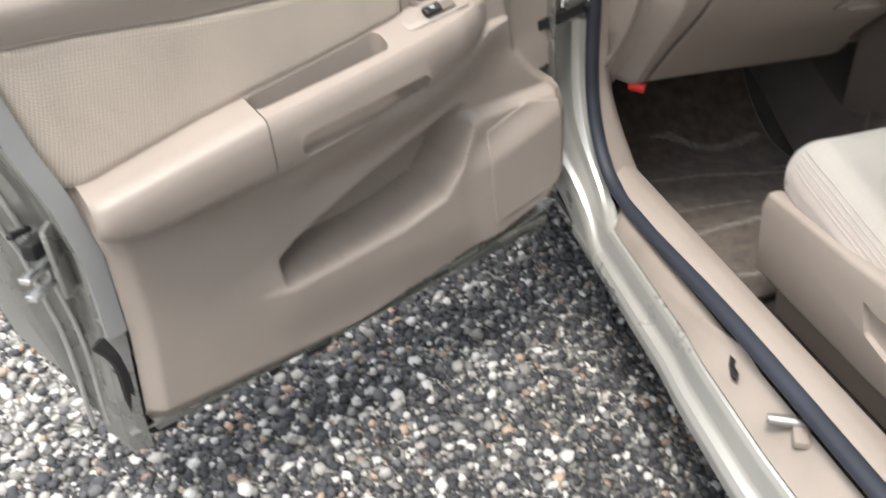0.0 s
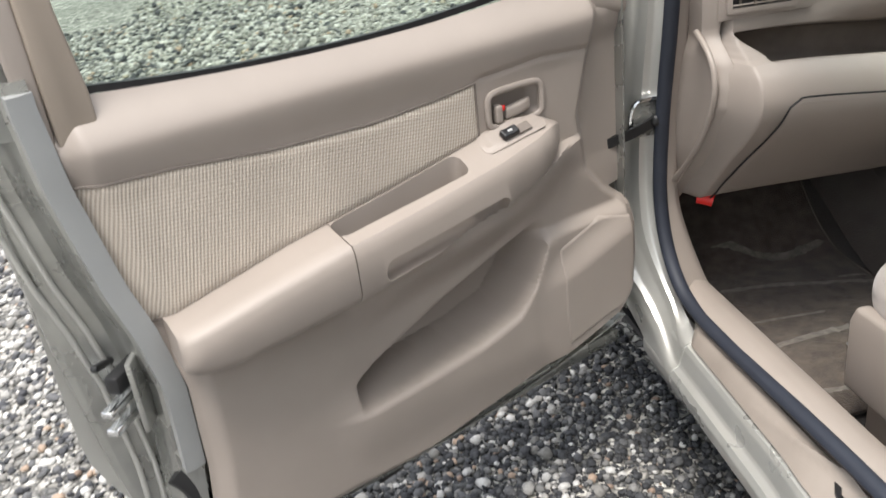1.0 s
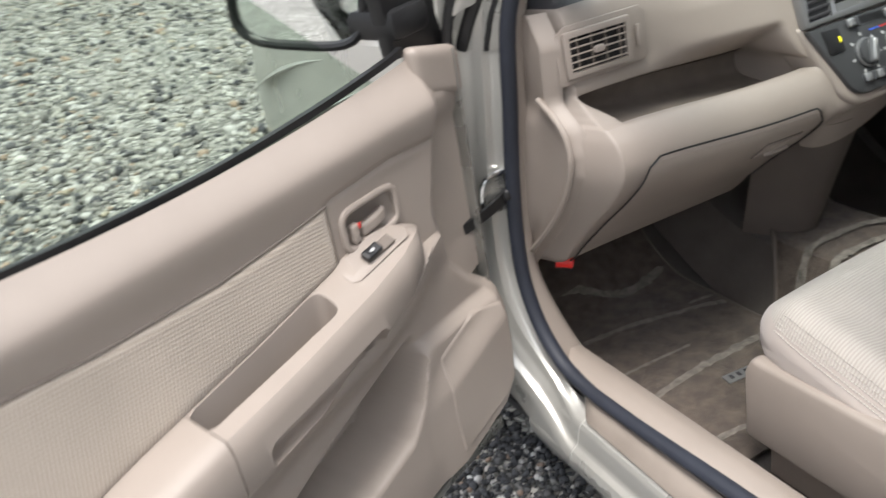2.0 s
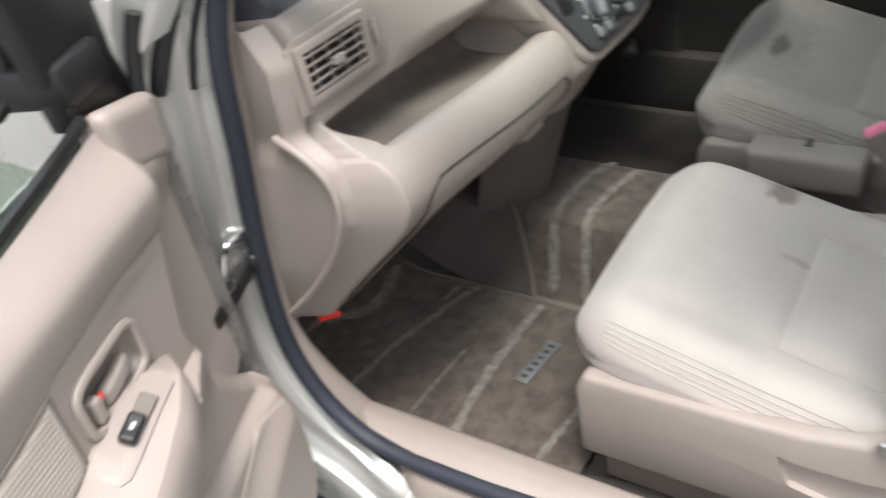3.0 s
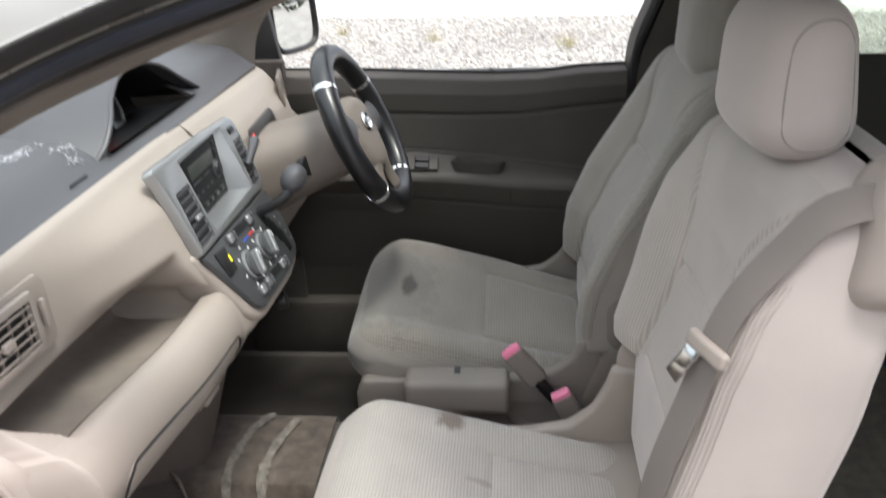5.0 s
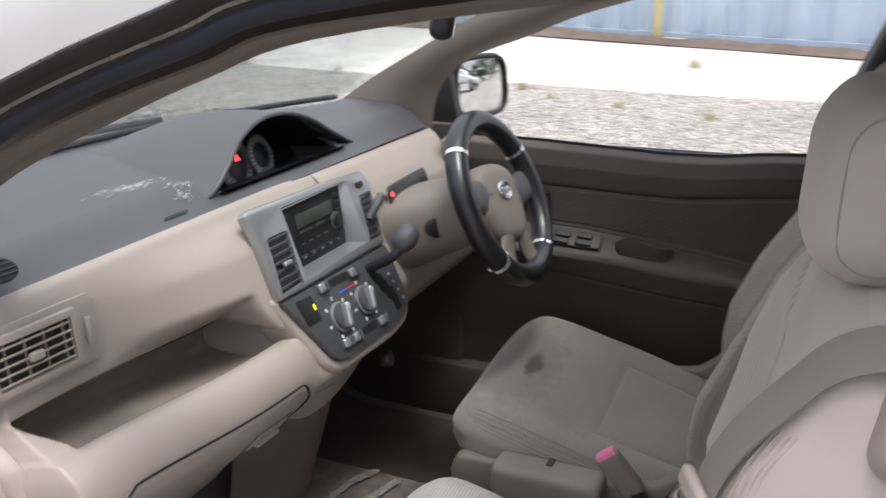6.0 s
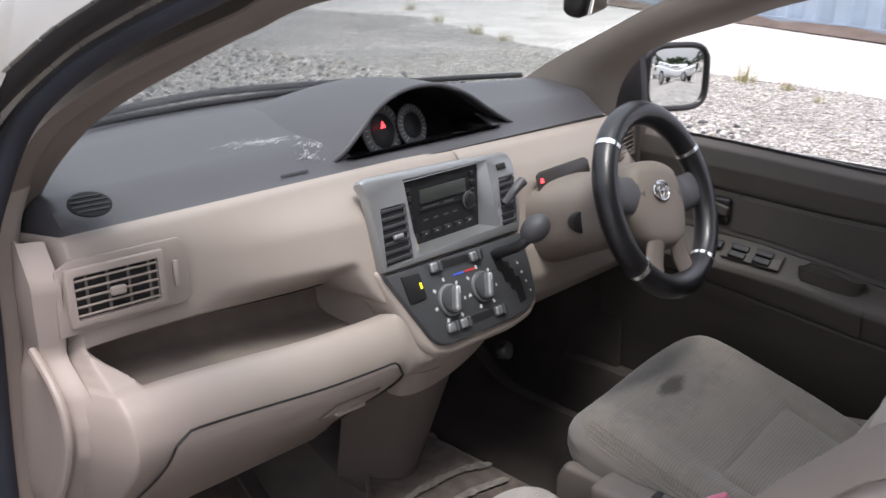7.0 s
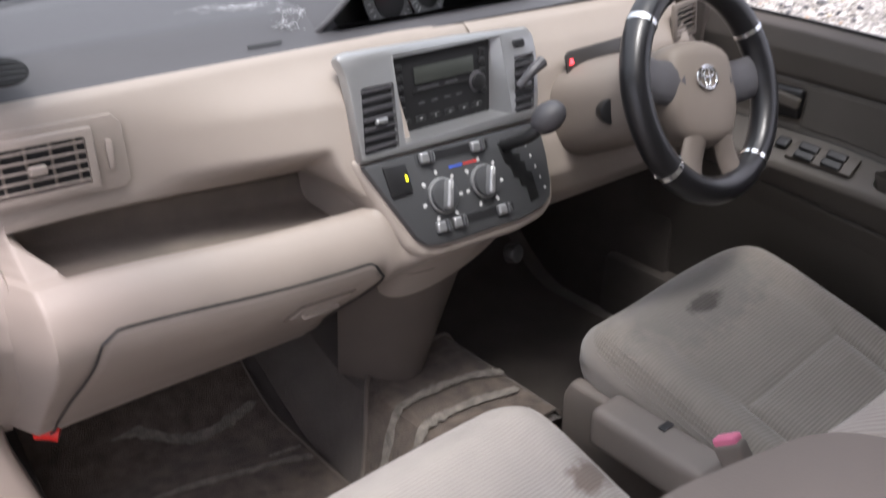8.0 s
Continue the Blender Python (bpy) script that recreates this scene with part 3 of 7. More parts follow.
def scuff_f(u, v):
    y = -2.1 + 2.085 * v
    e = scuff_x(y) + 0.004 + 0.022 * ease(-0.06, -0.015, y) ** 2
    x = e + (-0.702 - e) * u
    dip = 0.012 * math.exp(-((y + 0.60) / 0.13) ** 2) * math.sin(math.pi * u)
    crease = 0.010 * math.exp(-((y + 0.36 + 0.25 * (u - 0.5)) / 0.03) ** 2) * u
    return Vector((x, y, 0.352 + 0.030 * u - dip + crease + 0.006 * math.sin(math.pi * u)))


part("scuff_plate", sheet(scuff_f, 14, 120, 0.004), SCUFFED, body, "scuffed beige plastic sill plate")
part("sill_clip", prism([(-0.030, -0.004), (-0.014, -0.007), (0.0, -0.002), (0.020, -0.006), (0.030, 0.003), (0.006, 0.006), (-0.020, 0.004)], 0.006, pose(-0.726, -0.50, 0.368, 0, 0, 65), 0.001), BLACK, body, "black broken clip")
striker = cyl(0.008, 0.05, pose(-0.722, -0.635, 0.385, 90, 0, 60), bevel=0.002)
part("door_striker", striker, STEEL, body, "worn steel door striker pin")
part("striker_base", box((0.022, 0.05, 0.014), (-0.712, -0.655, 0.378), 0.004, (0, 0, -30)), SCUFFED, body)


def inner_sill(u, v):
    y = -2.1 + 2.2 * v
    prof = [(-0.694, 0.408), (-0.68, 0.414), (-0.655, 0.412), (-0.625, 0.398), (-0.605, 0.372), (-0.598, 0.33), (-0.595, 0.255)]
    s = u * (len(prof) - 1)
    k = min(int(s), len(prof) - 2)
    f = s - k
    return Vector((prof[k][0] + (prof[k + 1][0] - prof[k][0]) * f, y, prof[k][1] + (prof[k + 1][1] - prof[k][1]) * f))


part("sill_trim", sheet(inner_sill, 18, 40, 0.004), BEIGE, body, "beige plastic inner sill trim")

# hinge pillar: silver jamb outside the seal, beige kick trim inside it
front_edge = [p for p in seal_line if p.y > -0.02 and p.z < 1.12]


jamb_line = [p for p in seal_line if p.y > -0.045 and p.z < 1.12]


def jamb_f(u, v):
    """A flange carried along the seal, square to it, narrower where it runs into the sill."""
    n = len(jamb_line) - 1
    k = int(round(v * n))
    p, d = jamb_line[k], jamb_line[min(n, k + 1)] - jamb_line[max(0, k - 1)]
    d = Vector((0, d.z, -d.y)).normalized()
    prof = [(-0.006, 0.012), (-0.020, 0.022), (-0.034, 0.024), (-0.046, 0.040), (-0.075, 0.055), (-0.098, 0.060), (-0.112, 0.075), (-0.118, 0.14)]
    s = u * (len(prof) - 1)
    k = min(int(s), len(prof) - 2)
    f = s - k
    dx, dn = (prof[k][i] + (prof[k + 1][i] - prof[k][i]) * f for i in (0, 1))
    flat = ease(0.3, 0.9, -d.z)
    q = p + Vector((dx * (1 - 0.50 * flat), 0, 0)) + d * (dn * (1 - 0.12 * flat) + 0.012 * flat)
    return q.lerp(sill_f(0.95 - 0.75 * u, (p.y + 2.1) / 2.2) + Vector((-0.002, 0, 0.001)), ease(0.055, -0.035, p.y) * (v < 0.5))


part("hinge_pillar", sheet(jamb_f, 28, len(jamb_line) - 1, 0.004), SILVER, body, "silver painted hinge pillar")
strap_piece = part("check_strap", sweep(glide([(-0.710, 0.148, 0.738), (-0.755, 0.135, 0.728), (-0.80, 0.128, 0.720), (-0.85, 0.12, 0.715)], 14), strap(0.006, 0.020)), BLACK, body, "black door check strap")
part("strap_head", pad((0.014, 0.012, 0.011), 0.008, None, pose(-0.708, 0.146, 0.738, 0, 20, 0)), BLACK, strap_piece)
bracket = part("hinge_bracket", prism([(-0.030, -0.045), (0.026, -0.045), (0.026, 0.028), (-0.008, 0.030), (-0.022, 0.022), (-0.030, 0.006)], 0.010, pose(-0.730, 0.160, 0.752, 90, 0, 0), 0.004), BARE_SILVER, body, "painted strap bracket")
part("bracket_rim", sweep(glide([(-0.762, 0.148, 0.722), (-0.760, 0.148, 0.759), (-0.744, 0.148, 0.781), (-0.704, 0.148, 0.783)], 20), ring(0.005, 8), False, (0, 1, 0)), CHROME, bracket)
part("pillar_seam_seal", sweep([p + Vector((-0.085, 0.045, 0)) for p in front_edge if p.z > 0.5], ring(0.009, 10), False, (-1, 0, 0)), BLACK, body)


def kick_f(u, v):
    p = front_edge[min(len(front_edge) - 1, int(round(v * (len(front_edge) - 1))))]
    prof = [(0.008, 0.002), (0.020, 0.006), (0.036, 0.012), (0.046, 0.022), (0.05, 0.05), (0.055, 0.40)]
    s = u * (len(prof) - 1)
    k = min(int(s), len(prof) - 2)
    f = s - k
    dx, dy = (prof[k][i] + (prof[k + 1][i] - prof[k][i]) * f for i in (0, 1))
    low = 1 - ease(0.40, 0.56, p.z)
    return Vector((p.x + dx + 0.045 * low * min(1, u * 2), p.y + dy, max(0.25, p.z - 0.12 * low * u)))


part("kick_trim", sheet(kick_f, 20, len(front_edge) - 1, 0.003), BEIGE, body, "beige kick panel trim")

# floor and firewall
part("floor_pan", sheet(lambda u, v: Vector((-0.60 + 1.30 * u, -2.1 + 2.85 * v, 0.235 + 0.30 * ease(0.30, 0.75, -2.1 + 2.85 * v))), 20, 60), CARPET_GREY, body, "grey-beige carpeted floor")
part("firewall", box((1.5, 0.03, 0.84), (0.02, 0.74, 0.57), 0.004), CARPET_SHADED, body)
part("underbody", box((1.44, 2.9, 0.02), (0.02, -0.68, 0.19), 0.004), BLACK, body)


def hump(u, v):
    x = -0.14 + 0.38 * u
    y = -0.16 + 0.75 * v
    top = 0.235 + 0.155 * (ease(-0.14, -0.07, x) - ease(0.14, 0.24, x)) + 0.25 * ease(0.15, 0.6, y) * 0.7
    return Vector((x, y, top))


part("floor_hump", sheet(hump, 30, 40), CARPET_GREY, body, "carpeted hump in the floor's middle")

# pillars, windscreen, roof
INNER = glide([(-0.690, 0.112, 1.02), (-0.668, 0.085, 1.11), (-0.640, 0.055, 1.185), (-0.612, -0.04, 1.248), (-0.602, -0.15, 1.294), (-0.600, -0.284, 1.338), (-0.600, -0.40, 1.372), (-0.588, -0.80, 1.418)], 40)
REVEAL = glide([(-0.606, 0.215, 1.02), (-0.600, 0.125, 1.115), (-0.584, 0.045, 1.185), (-0.570, -0.03, 1.229), (-0.564, -0.13, 1.272), (-0.560, -0.25, 1.319), (-0.556, -0.39, 1.361), (-0.545, -0.78, 1.412)], 40)
OUTER = glide([(-0.776, 0.162, 1.02), (-0.742, 0.113, 1.125), (-0.704, 0.060, 1.220), (-0.667, -0.043, 1.298), (-0.654, -0.15, 1.345), (-0.651, -0.284, 1.389), (-0.650, -0.40, 1.423), (-0.646, -0.80, 1.474), (-0.655, -1.4, 1.495), (-0.655, -2.1, 1.480)], 50)


def pillar(side):
    """Trim from the seal to the reveal and on to the glass."""
    def f(u, v):
        j = min(39, int(round(v * 39)))
        a, b = INNER[j], REVEAL[j]
        rows = [a, a.lerp(b, 0.30) + Vector((0.002, 0, -0.004)), a.lerp(b, 0.55) + Vector((-0.002, 0.004, 0.002)), b, b + Vector((-0.004, 0.03, 0.010)), b + Vector((-0.02, 0.10, 0.030)), b + Vector((-0.05, 0.14, 0.045))]
        s = u * 6
        k = min(int(s), 5)
        p = rows[k].lerp(rows[k + 1], s - k)
        return Vector((side * -p.x + (0.035 if side > 0 else 0), p.y, p.z))
    return sheet(f, 24, 39, 0.004)


# darker than the far pillar: the shade on this one is in its beige
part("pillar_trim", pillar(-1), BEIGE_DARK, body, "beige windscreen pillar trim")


# the far pillar is broad: from the glass edge to the door frame
def far_pillar(u, v):
    a = glide([(0.645, 0.335, 1.08), (0.640, 0.235, 1.145), (0.625, 0.085, 1.226), (0.610, -0.048, 1.295), (0.60, -0.25, 1.375), (0.585, -0.50, 1.425)], 30)[int(round(v * 29))]
    b = glide([(0.712, 0.110, 1.00), (0.705, 0.088, 1.110), (0.690, 0.010, 1.193), (0.675, -0.160, 1.258), (0.665, -0.290, 1.307), (0.655, -0.55, 1.375)], 30)[int(round(v * 29))]
    return a.lerp(b, u) + Vector((-0.022, 0, -0.010)) * math.sin(math.pi * u)


part("pillar_trim", sheet(far_pillar, 10, 29, 0.006), BEIGE, body, "beige windscreen pillar trim")
# painted flange outside the seal with its rubber strips, and the silver skin up to the roof
flange = [p for p in seal_line if p.z > 1.0]


def flange_f(u, v):
    p = flange[int(round(v * (len(flange) - 1)))]
    q = OUTER[int(round(v * 49))]
    return p.lerp(q, u) + Vector((0.006, 0, -0.006)) * math.sin(math.pi * u)


# body silver here, its shade given by the darker paint
part("door_flange", sheet(flange_f, 8, 70, 0.003), BARE_SILVER, body, "silver flange of the door opening, shade in its colour")
part("gutter_seal", sweep([flange_f(0.80, k / 60) for k in range(61)], ring(0.013, 10, 0.009), False, (-0.7, 0, -0.7)), BLACK, body, "black gutter rubber")
part("flange_strip", sweep([flange_f(0.40, k / 60) for k in range(61)], ring(0.006, 8), False, (-0.7, 0, -0.7)), BLACK, body)
part("roof_side_skin", sheet(lambda u, v: OUTER[int(round(v * 49))].lerp(Vector((-0.575, min(0.03, OUTER[int(round(v * 49))].y) - 0.25 * (1 - v) ** 3, 1.485 + 0.02 * v)), u * min(1, 0.15 + 3 * v)) + Vector((-0.016 * math.sin(math.pi * u), 0, 0.012 * math.sin(math.pi * u))), 10, 49, 0.004), SILVER, body, "silver roof side")


def screen_f(u, v):
    w = (u - 0.5) * 2
    low = Vector((0.69 * w + 0.02, 0.62 - 0.22 * w * w, 1.062 + 0.01 * w * w))
    high = Vector((0.58 * w + 0.02, -0.42 - 0.12 * w * w, 1.475 - 0.03 * w * w))
    return low.lerp(high, v) + Vector((0, 0, 0.03 * math.sin(math.pi * v)))


screen = part("windscreen", sheet(screen_f, 24, 16, 0.005), GLASS_CLEAR, body, "clear windscreen with pale green tint")
part("windscreen_edge", sweep([screen_f(k / 30, 0.012) + Vector((0, -0.012, 0.008)) for k in range(31)], ring(0.007, 10), False), BLACK, body, "black windscreen edge")


def roof_f(lift):
    def f(u, v):
        w = (u - 0.5) * 2
        y = -0.46 - 1.66 * v
        return Vector((0.02 + 0.60 * w, y - 0.10 * w * w * (1 - v), 1.462 + 0.045 * math.sin(math.pi * min(1, v * 0.8 + 0.15)) - 0.055 * w ** 4 + lift))
    return f


part("headliner", sheet(roof_f(0.0), 20, 24, 0.008), HEADLINER, body, "beige cloth headliner")
part("roof_panel", sheet(roof_f(0.035), 20, 24, 0.004), SILVER, body, "silver roof panel")
part("roof_side", sheet(lambda u, v: Vector((0.64 + 0.07 * u, -0.35 - 1.75 * v, 1.42 - 0.05 * u)), 4, 10, 0.02), TRIM_SHADED, body)

# cowl and bonnet outside, fender beyond the open door
part("cowl", sheet(lambda u, v: Vector((-0.70 + 1.44 * u, 0.62 - 0.22 * (2 * u - 1) ** 2 + 0.13 * v, 1.045 - 0.03 * v)), 24, 4, 0.01), BLACK, body, "black cowl below the windscreen")
wiper = tube([(0.35, 0.64, 1.072), (0.0, 0.66, 1.082), (-0.30, 0.62, 1.075), (-0.42, 0.57, 1.07)], 0.008, 24, sides=8)
part("wiper", wiper, BLACK, body, "black wiper blade")
part("bonnet", sheet(lambda u, v: Vector((-0.76 + 1.56 * u, 0.70 - 0.18 * (2 * u - 1) ** 2 + 0.95 * v, 1.01 - 0.10 * v - 0.16 * v * v - 0.08 * (2 * u - 1) ** 4)), 24, 16, 0.004), SILVER, body, "silver bonnet")
part("front_wing", sheet(lambda u, v: Vector((-0.770 - 0.025 * math.sin(math.pi * u) + 0.10 * v * v, 0.26 + 1.35 * v, 0.30 + (0.70 - 0.18 * v) * u)), 10, 12, 0.004), SILVER, body, "silver front wing")
part("far_wing", sheet(lambda u, v: Vector((0.835 + 0.03 * math.sin(math.pi * u), 0.26 + 1.35 * v, 0.30 + (0.70 - 0.18 * v) * u)), 10, 12, 0.004), SILVER, body, "silver front wing")
part("nose", box((1.30, 0.06, 0.50), (0.02, 1.63, 0.50), 0.03), SILVER, body)
part("rear_side_door", box((0.05, 1.02, 0.70), (-0.755, -1.60, 0.66), 0.02), SILVER, body, "closed silver rear side door")
part("tail", box((1.5, 0.06, 1.28), (0.02, -2.14, 0.84), 0.03), TRIM_SHADED, body, "tailgate lining, shade in its colour")
# nearly black, since the footwell's shade is coloured in
part("far_kick_panel", box((0.03, 0.72, 0.86), (0.735, 0.40, 0.60), 0.006), CARPET_SHADED, body, "dark carpeted kick panel, footwell shade in its colour")
part("far_sill", box((0.12, 2.3, 0.20), (0.755, -0.95, 0.29), 0.02), CARPET_SHADED, body)

# a dark ragged hedge of many leaves, far behind
rng = np.random.default_rng(21)
hx, hz = rng.uniform(-22, 34, 7000), rng.random(7000) ** 0.8
hz = hz * (3.2 + 1.2 * np.sin(hx * 0.55) + 0.7 * np.sin(hx * 1.7))
hedge_bm = bmesh.new()
for x, z in zip(hx, hz):
    c, r = Vector((x, -33 + 0.5 * math.sin(x * 3), z)), rng.uniform(0.15, 0.4)
    a, b = Vector(rng.normal(0, 1, 3)).normalized() * r, Vector(rng.normal(0, 1, 3)).normalized() * r
    hedge_bm.faces.new([hedge_bm.verts.new(c + q) for q in (-a, b * 0.6, a, -b * 0.6)])
tagged(part("hedge", hedge_bm, plain("hedge_leaf", (0.05, 0.075, 0.035), 0.7, grain=30, bump=0.2, vary=0.3, blotch=1.0), smooth=False), "dark green ragged hedge along the yard", "hedge", kind="stuff")

# a white estate car parked behind, seen in the wing mirror
parked = thing("parked_car", "white estate car parked on the gravel behind", "car")
PK = pose(5.9, -23.0, 0, 0, 0, 40)
WHITE_PAINT = plain("white_car_paint", (0.72, 0.73, 0.74), 0.3, grain=900, bump=0.03, vary=0.04, coat=0.5)
part("body", pad((2.15, 0.82, 0.36), 0.22, lambda p: Vector((p.x, p.y, p.z - 0.10 * max(0, p.x - 1.0) * (p.z > 0))), PK @ pose(0, 0, 0.64), mid=12), WHITE_PAINT, parked)
part("cabin", pad((1.35, 0.70, 0.30), 0.16, lambda p: Vector((p.x * (1 - 0.7 * max(0, p.z)), p.y * (1 - 0.4 * max(0, p.z)), p.z)), PK @ pose(-0.45, 0, 1.20), mid=10), WHITE_PAINT, parked)
for sx, sw in ((-1.15, 0.42), (-0.35, 0.62), (0.42, 0.55)):
    for sd in (-1, 1):
        part("side_window", prism([(-sw / 2, -0.14), (sw / 2, -0.14), (sw / 2 - 0.08, 0.14), (-sw / 2 + 0.02, 0.14)], 0.02, PK @ pose(sx, sd * 0.69, 1.20, 90 - 6 * sd, 0, 0), 0.01), GLOSS_BLACK, parked)
for wx in (-1.35, 1.35):
    for sd in (-1, 1):
        tyre = part("wheel", cyl(0.31, 0.20, PK @ pose(wx, sd * 0.74, 0.31, 90, 0, 0), bevel=0.04, seg=28), BLACK, parked, "black tyre")
        part("rim", cyl(0.19, 0.21, PK @ pose(wx, sd * 0.745, 0.31, 90, 0, 0), bevel=0.02, seg=20), STEEL, tyre)


# ---- the open passenger door, in its own frame: x along it from the hinge, y out of its lining, z up ----
DOOR = Matrix.Translation((-0.83, 0.12, 0)) @ Matrix(((-0.9309, 0.3653, 0, 0), (-0.3653, -0.9309, 0, 0), (0, 0, 1, 0), (0, 0, 0, 1)))
door = thing("passenger_door", "open silver car door with beige lining, cloth insert and armrest", "car door", DOOR)


def door_left(z):
    return lerp_table([(0.26, 0.868), (0.30, 0.866), (0.45, 0.850), (0.60, 0.846), (0.70, 0.862), (0.78, 0.884), (0.93, 0.912), (1.04, 0.922)], z)[0]


def door_right(z):
    return lerp_table([(0.26, 0.86), (0.275, 0.60), (0.30, 0.42), (0.33, 0.27), (0.365, 0.12), (0.40, 0.0), (0.43, -0.028), (0.50, -0.034), (0.615, -0.032), (0.65, 0.01), (0.70, 0.050), (0.806, 0.064), (0.918, 0.033), (1.03, 0.022)], z)[0]


def fabric_top(u):
    return lerp_table([(0.27, 0.905), (0.295, 0.917), (0.36, 0.910), (0.485, 0.902), (0.65, 0.908), (0.79, 0.924), (0.915, 0.930)], u)[0]


def fabric_low(u):
    return lerp_table([(0.27, 0.845), (0.307, 0.822), (0.46, 0.792), (0.66, 0.758), (0.866, 0.711), (0.915, 0.70)], u)[0]


def lining(u, z):
    """How far the lining stands out of the door's plane."""
    n = 0.032
    n += 0.014 * ease(0.90, 0.97, z) - 0.046 * ease(0.97, 1.045, z)
    n += 0.020 * ease(0.72, 0.60, z)
    # the waist below the armrest, and the map pocket with its lip
    low = lerp_table([(0.185, 0.60), (0.225, 0.530), (0.265, 0.486), (0.35, 0.462), (0.46, 0.448), (0.578, 0.436)], u)[0]
    high = lerp_table([(0.17, 0.602), (0.20, 0.598), (0.40, 0.545), (0.52, 0.504), (0.55, 0.494), (0.585, 0.476)], u)[0]
    inside = ease(0.17, 0.225, u) * ease(0.592, 0.578, u)
    n -= 0.112 * inside * ease(low - 0.003, low + 0.007, z) * ease(high + 0.010 + 0.10 * max(0.0, 0.56 - u), high - 0.018, z)
    n += 0.012 * ease(0.14, 0.24, u) * ease(0.66, 0.56, u) * ease(low + 0.004, low - 0.012, z) * ease(0.30, 0.42, z)
    n -= 0.020 * ease(0.72, 0.52, u) * ease(0.70, 0.60, z) * ease(low, high + 0.02, z)
    # the slope under the grip, ending beside the loudspeaker
    brow = lerp_table([(0.15, 0.765), (0.30, 0.715), (0.54, 0.669), (0.70, 0.650)], u)[0]
    n += 0.050 * ease(brow - 0.105, brow - 0.004, z) * ease(brow + 0.006, brow, z) * ease(0.60, 0.50, u) * ease(0.05, 0.22, u)
    n -= 0.004 * math.exp(-((z - lerp_table([(0.03, 0.917), (0.167, 0.929), (0.289, 0.921)], u)[0]) / 0.005) ** 2) * ease(0.31, 0.28, u)
    # loudspeaker bulge by the hinge
    n += 0.018 * ease(0.225, 0.145, u) * ease(0.62 - 0.3 * max(0, u), 0.56 - 0.3 * max(0, u), z)
    # curve away at the edges
    n -= 0.020 * ease(0.035, 0.0, door_left(z) - u)
    n -= 0.022 * ease(0.030, 0.0, u - door_right(z))
    n -= 0.025 * ease(0.30, 0.262, z)
    return n


def lining_f(u, v):
    z = 0.262 + (1.043 - 0.024 * math.sin(math.pi * u) ** 0.8 - 0.262) * v
    a, b = door_left(z), door_right(z)
    x = a + (b - a) * u
    return Vector((x, lining(x, z), z))


panel = part("door_lining", sheet(lining_f, 190, 210, 0.003), BEIGE, door, "moulded beige plastic lining")
part("lining_return", sheet(lambda u, v: Vector((door_right(0.64 + 0.40 * v) + 0.003 + (-0.042 - door_right(0.64 + 0.40 * v)) * u, lining(door_right(0.64 + 0.40 * v), 0.64 + 0.40 * v) - 0.001 - 0.010 * u, 0.64 + 0.40 * v)), 10, 30, 0.003), BEIGE, door, "beige hinge-side trim")
part("lining_foot", box((0.88, 0.02, 0.03), (0.42, 0.006, 0.275), 0.006, (0, 3.5, 0)), BARE_SILVER, door)


def fabric_f(u, v):
    x = 0.884 + (0.298 - 0.884) * u + 0.03 * (1 - u) ** 3 * v
    a, b = fabric_low(x), fabric_top(x)
    z = a + (b - a) * v
    e = min(u, 1 - u) * 0.58, min(v, 1 - v) * (b - a)
    puff = 0.004 * ease(0, 0.010, min(e))
    return Vector((x, lining(x, z) + puff + 0.0005, z))


part("cloth_insert", sheet(fabric_f, 60, 24), DOORCLOTH, door, "beige ribbed woven cloth insert")

edge_line = [fabric_f(k / 50, 1) for k in range(51)] + [fabric_f(1, 1 - k / 12) for k in range(1, 13)] + [fabric_f(1 - k / 50, 0) for k in range(1, 51)] + [fabric_f(0, k / 12) for k in range(1, 12)]
part("cloth_groove", sweep([p + Vector((0, 0.0005, 0)) for p in edge_line], ring(0.0024, 6), True, (0, 1, 0)), BEIGE_DARK, door, "recessed groove round the cloth")

# armrest: two mouldings that meet in a seam
ARM = [(0.858, 0.664, 0.700, 0.080), (0.853, 0.650, 0.709, 0.100), (0.838, 0.644, 0.714, 0.109), (0.79, 0.638, 0.724, 0.112), (0.727, 0.645, 0.738, 0.114), (0.60, 0.660, 0.762, 0.118), (0.54, 0.669, 0.770, 0.118), (0.45, 0.686, 0.782, 0.116), (0.30, 0.715, 0.804, 0.108), (0.22, 0.738, 0.818, 0.098), (0.175, 0.752, 0.824, 0.080), (0.150, 0.762, 0.816, 0.056), (0.126, 0.762, 0.806, 0.030)]


def arm_section(x):
    lo, hi, out = lerp_table([(-a, b, c, d) for a, b, c, d in ARM], -x)
    back = 0.030
    back_hi = fabric_low(min(0.9, max(0.30, x))) + 0.002 if x > 0.30 else hi + 0.026 * ease(0.13, 0.25, x)
    d = min(1.0, (out - 0.020) / 0.07)
    return [(back - 0.010, lo + 0.012), (out - 0.030 * d, lo), (out - 0.010 * d, lo + 0.006), (out, lo + 0.022), (out - 0.001, hi - 0.030), (out - 0.003 * d, hi - 0.012), (out - 0.010 * d, hi - 0.003), (out - 0.034 * d, hi + 0.001), (back + 0.008 * d, back_hi), (back - 0.012, back_hi)]


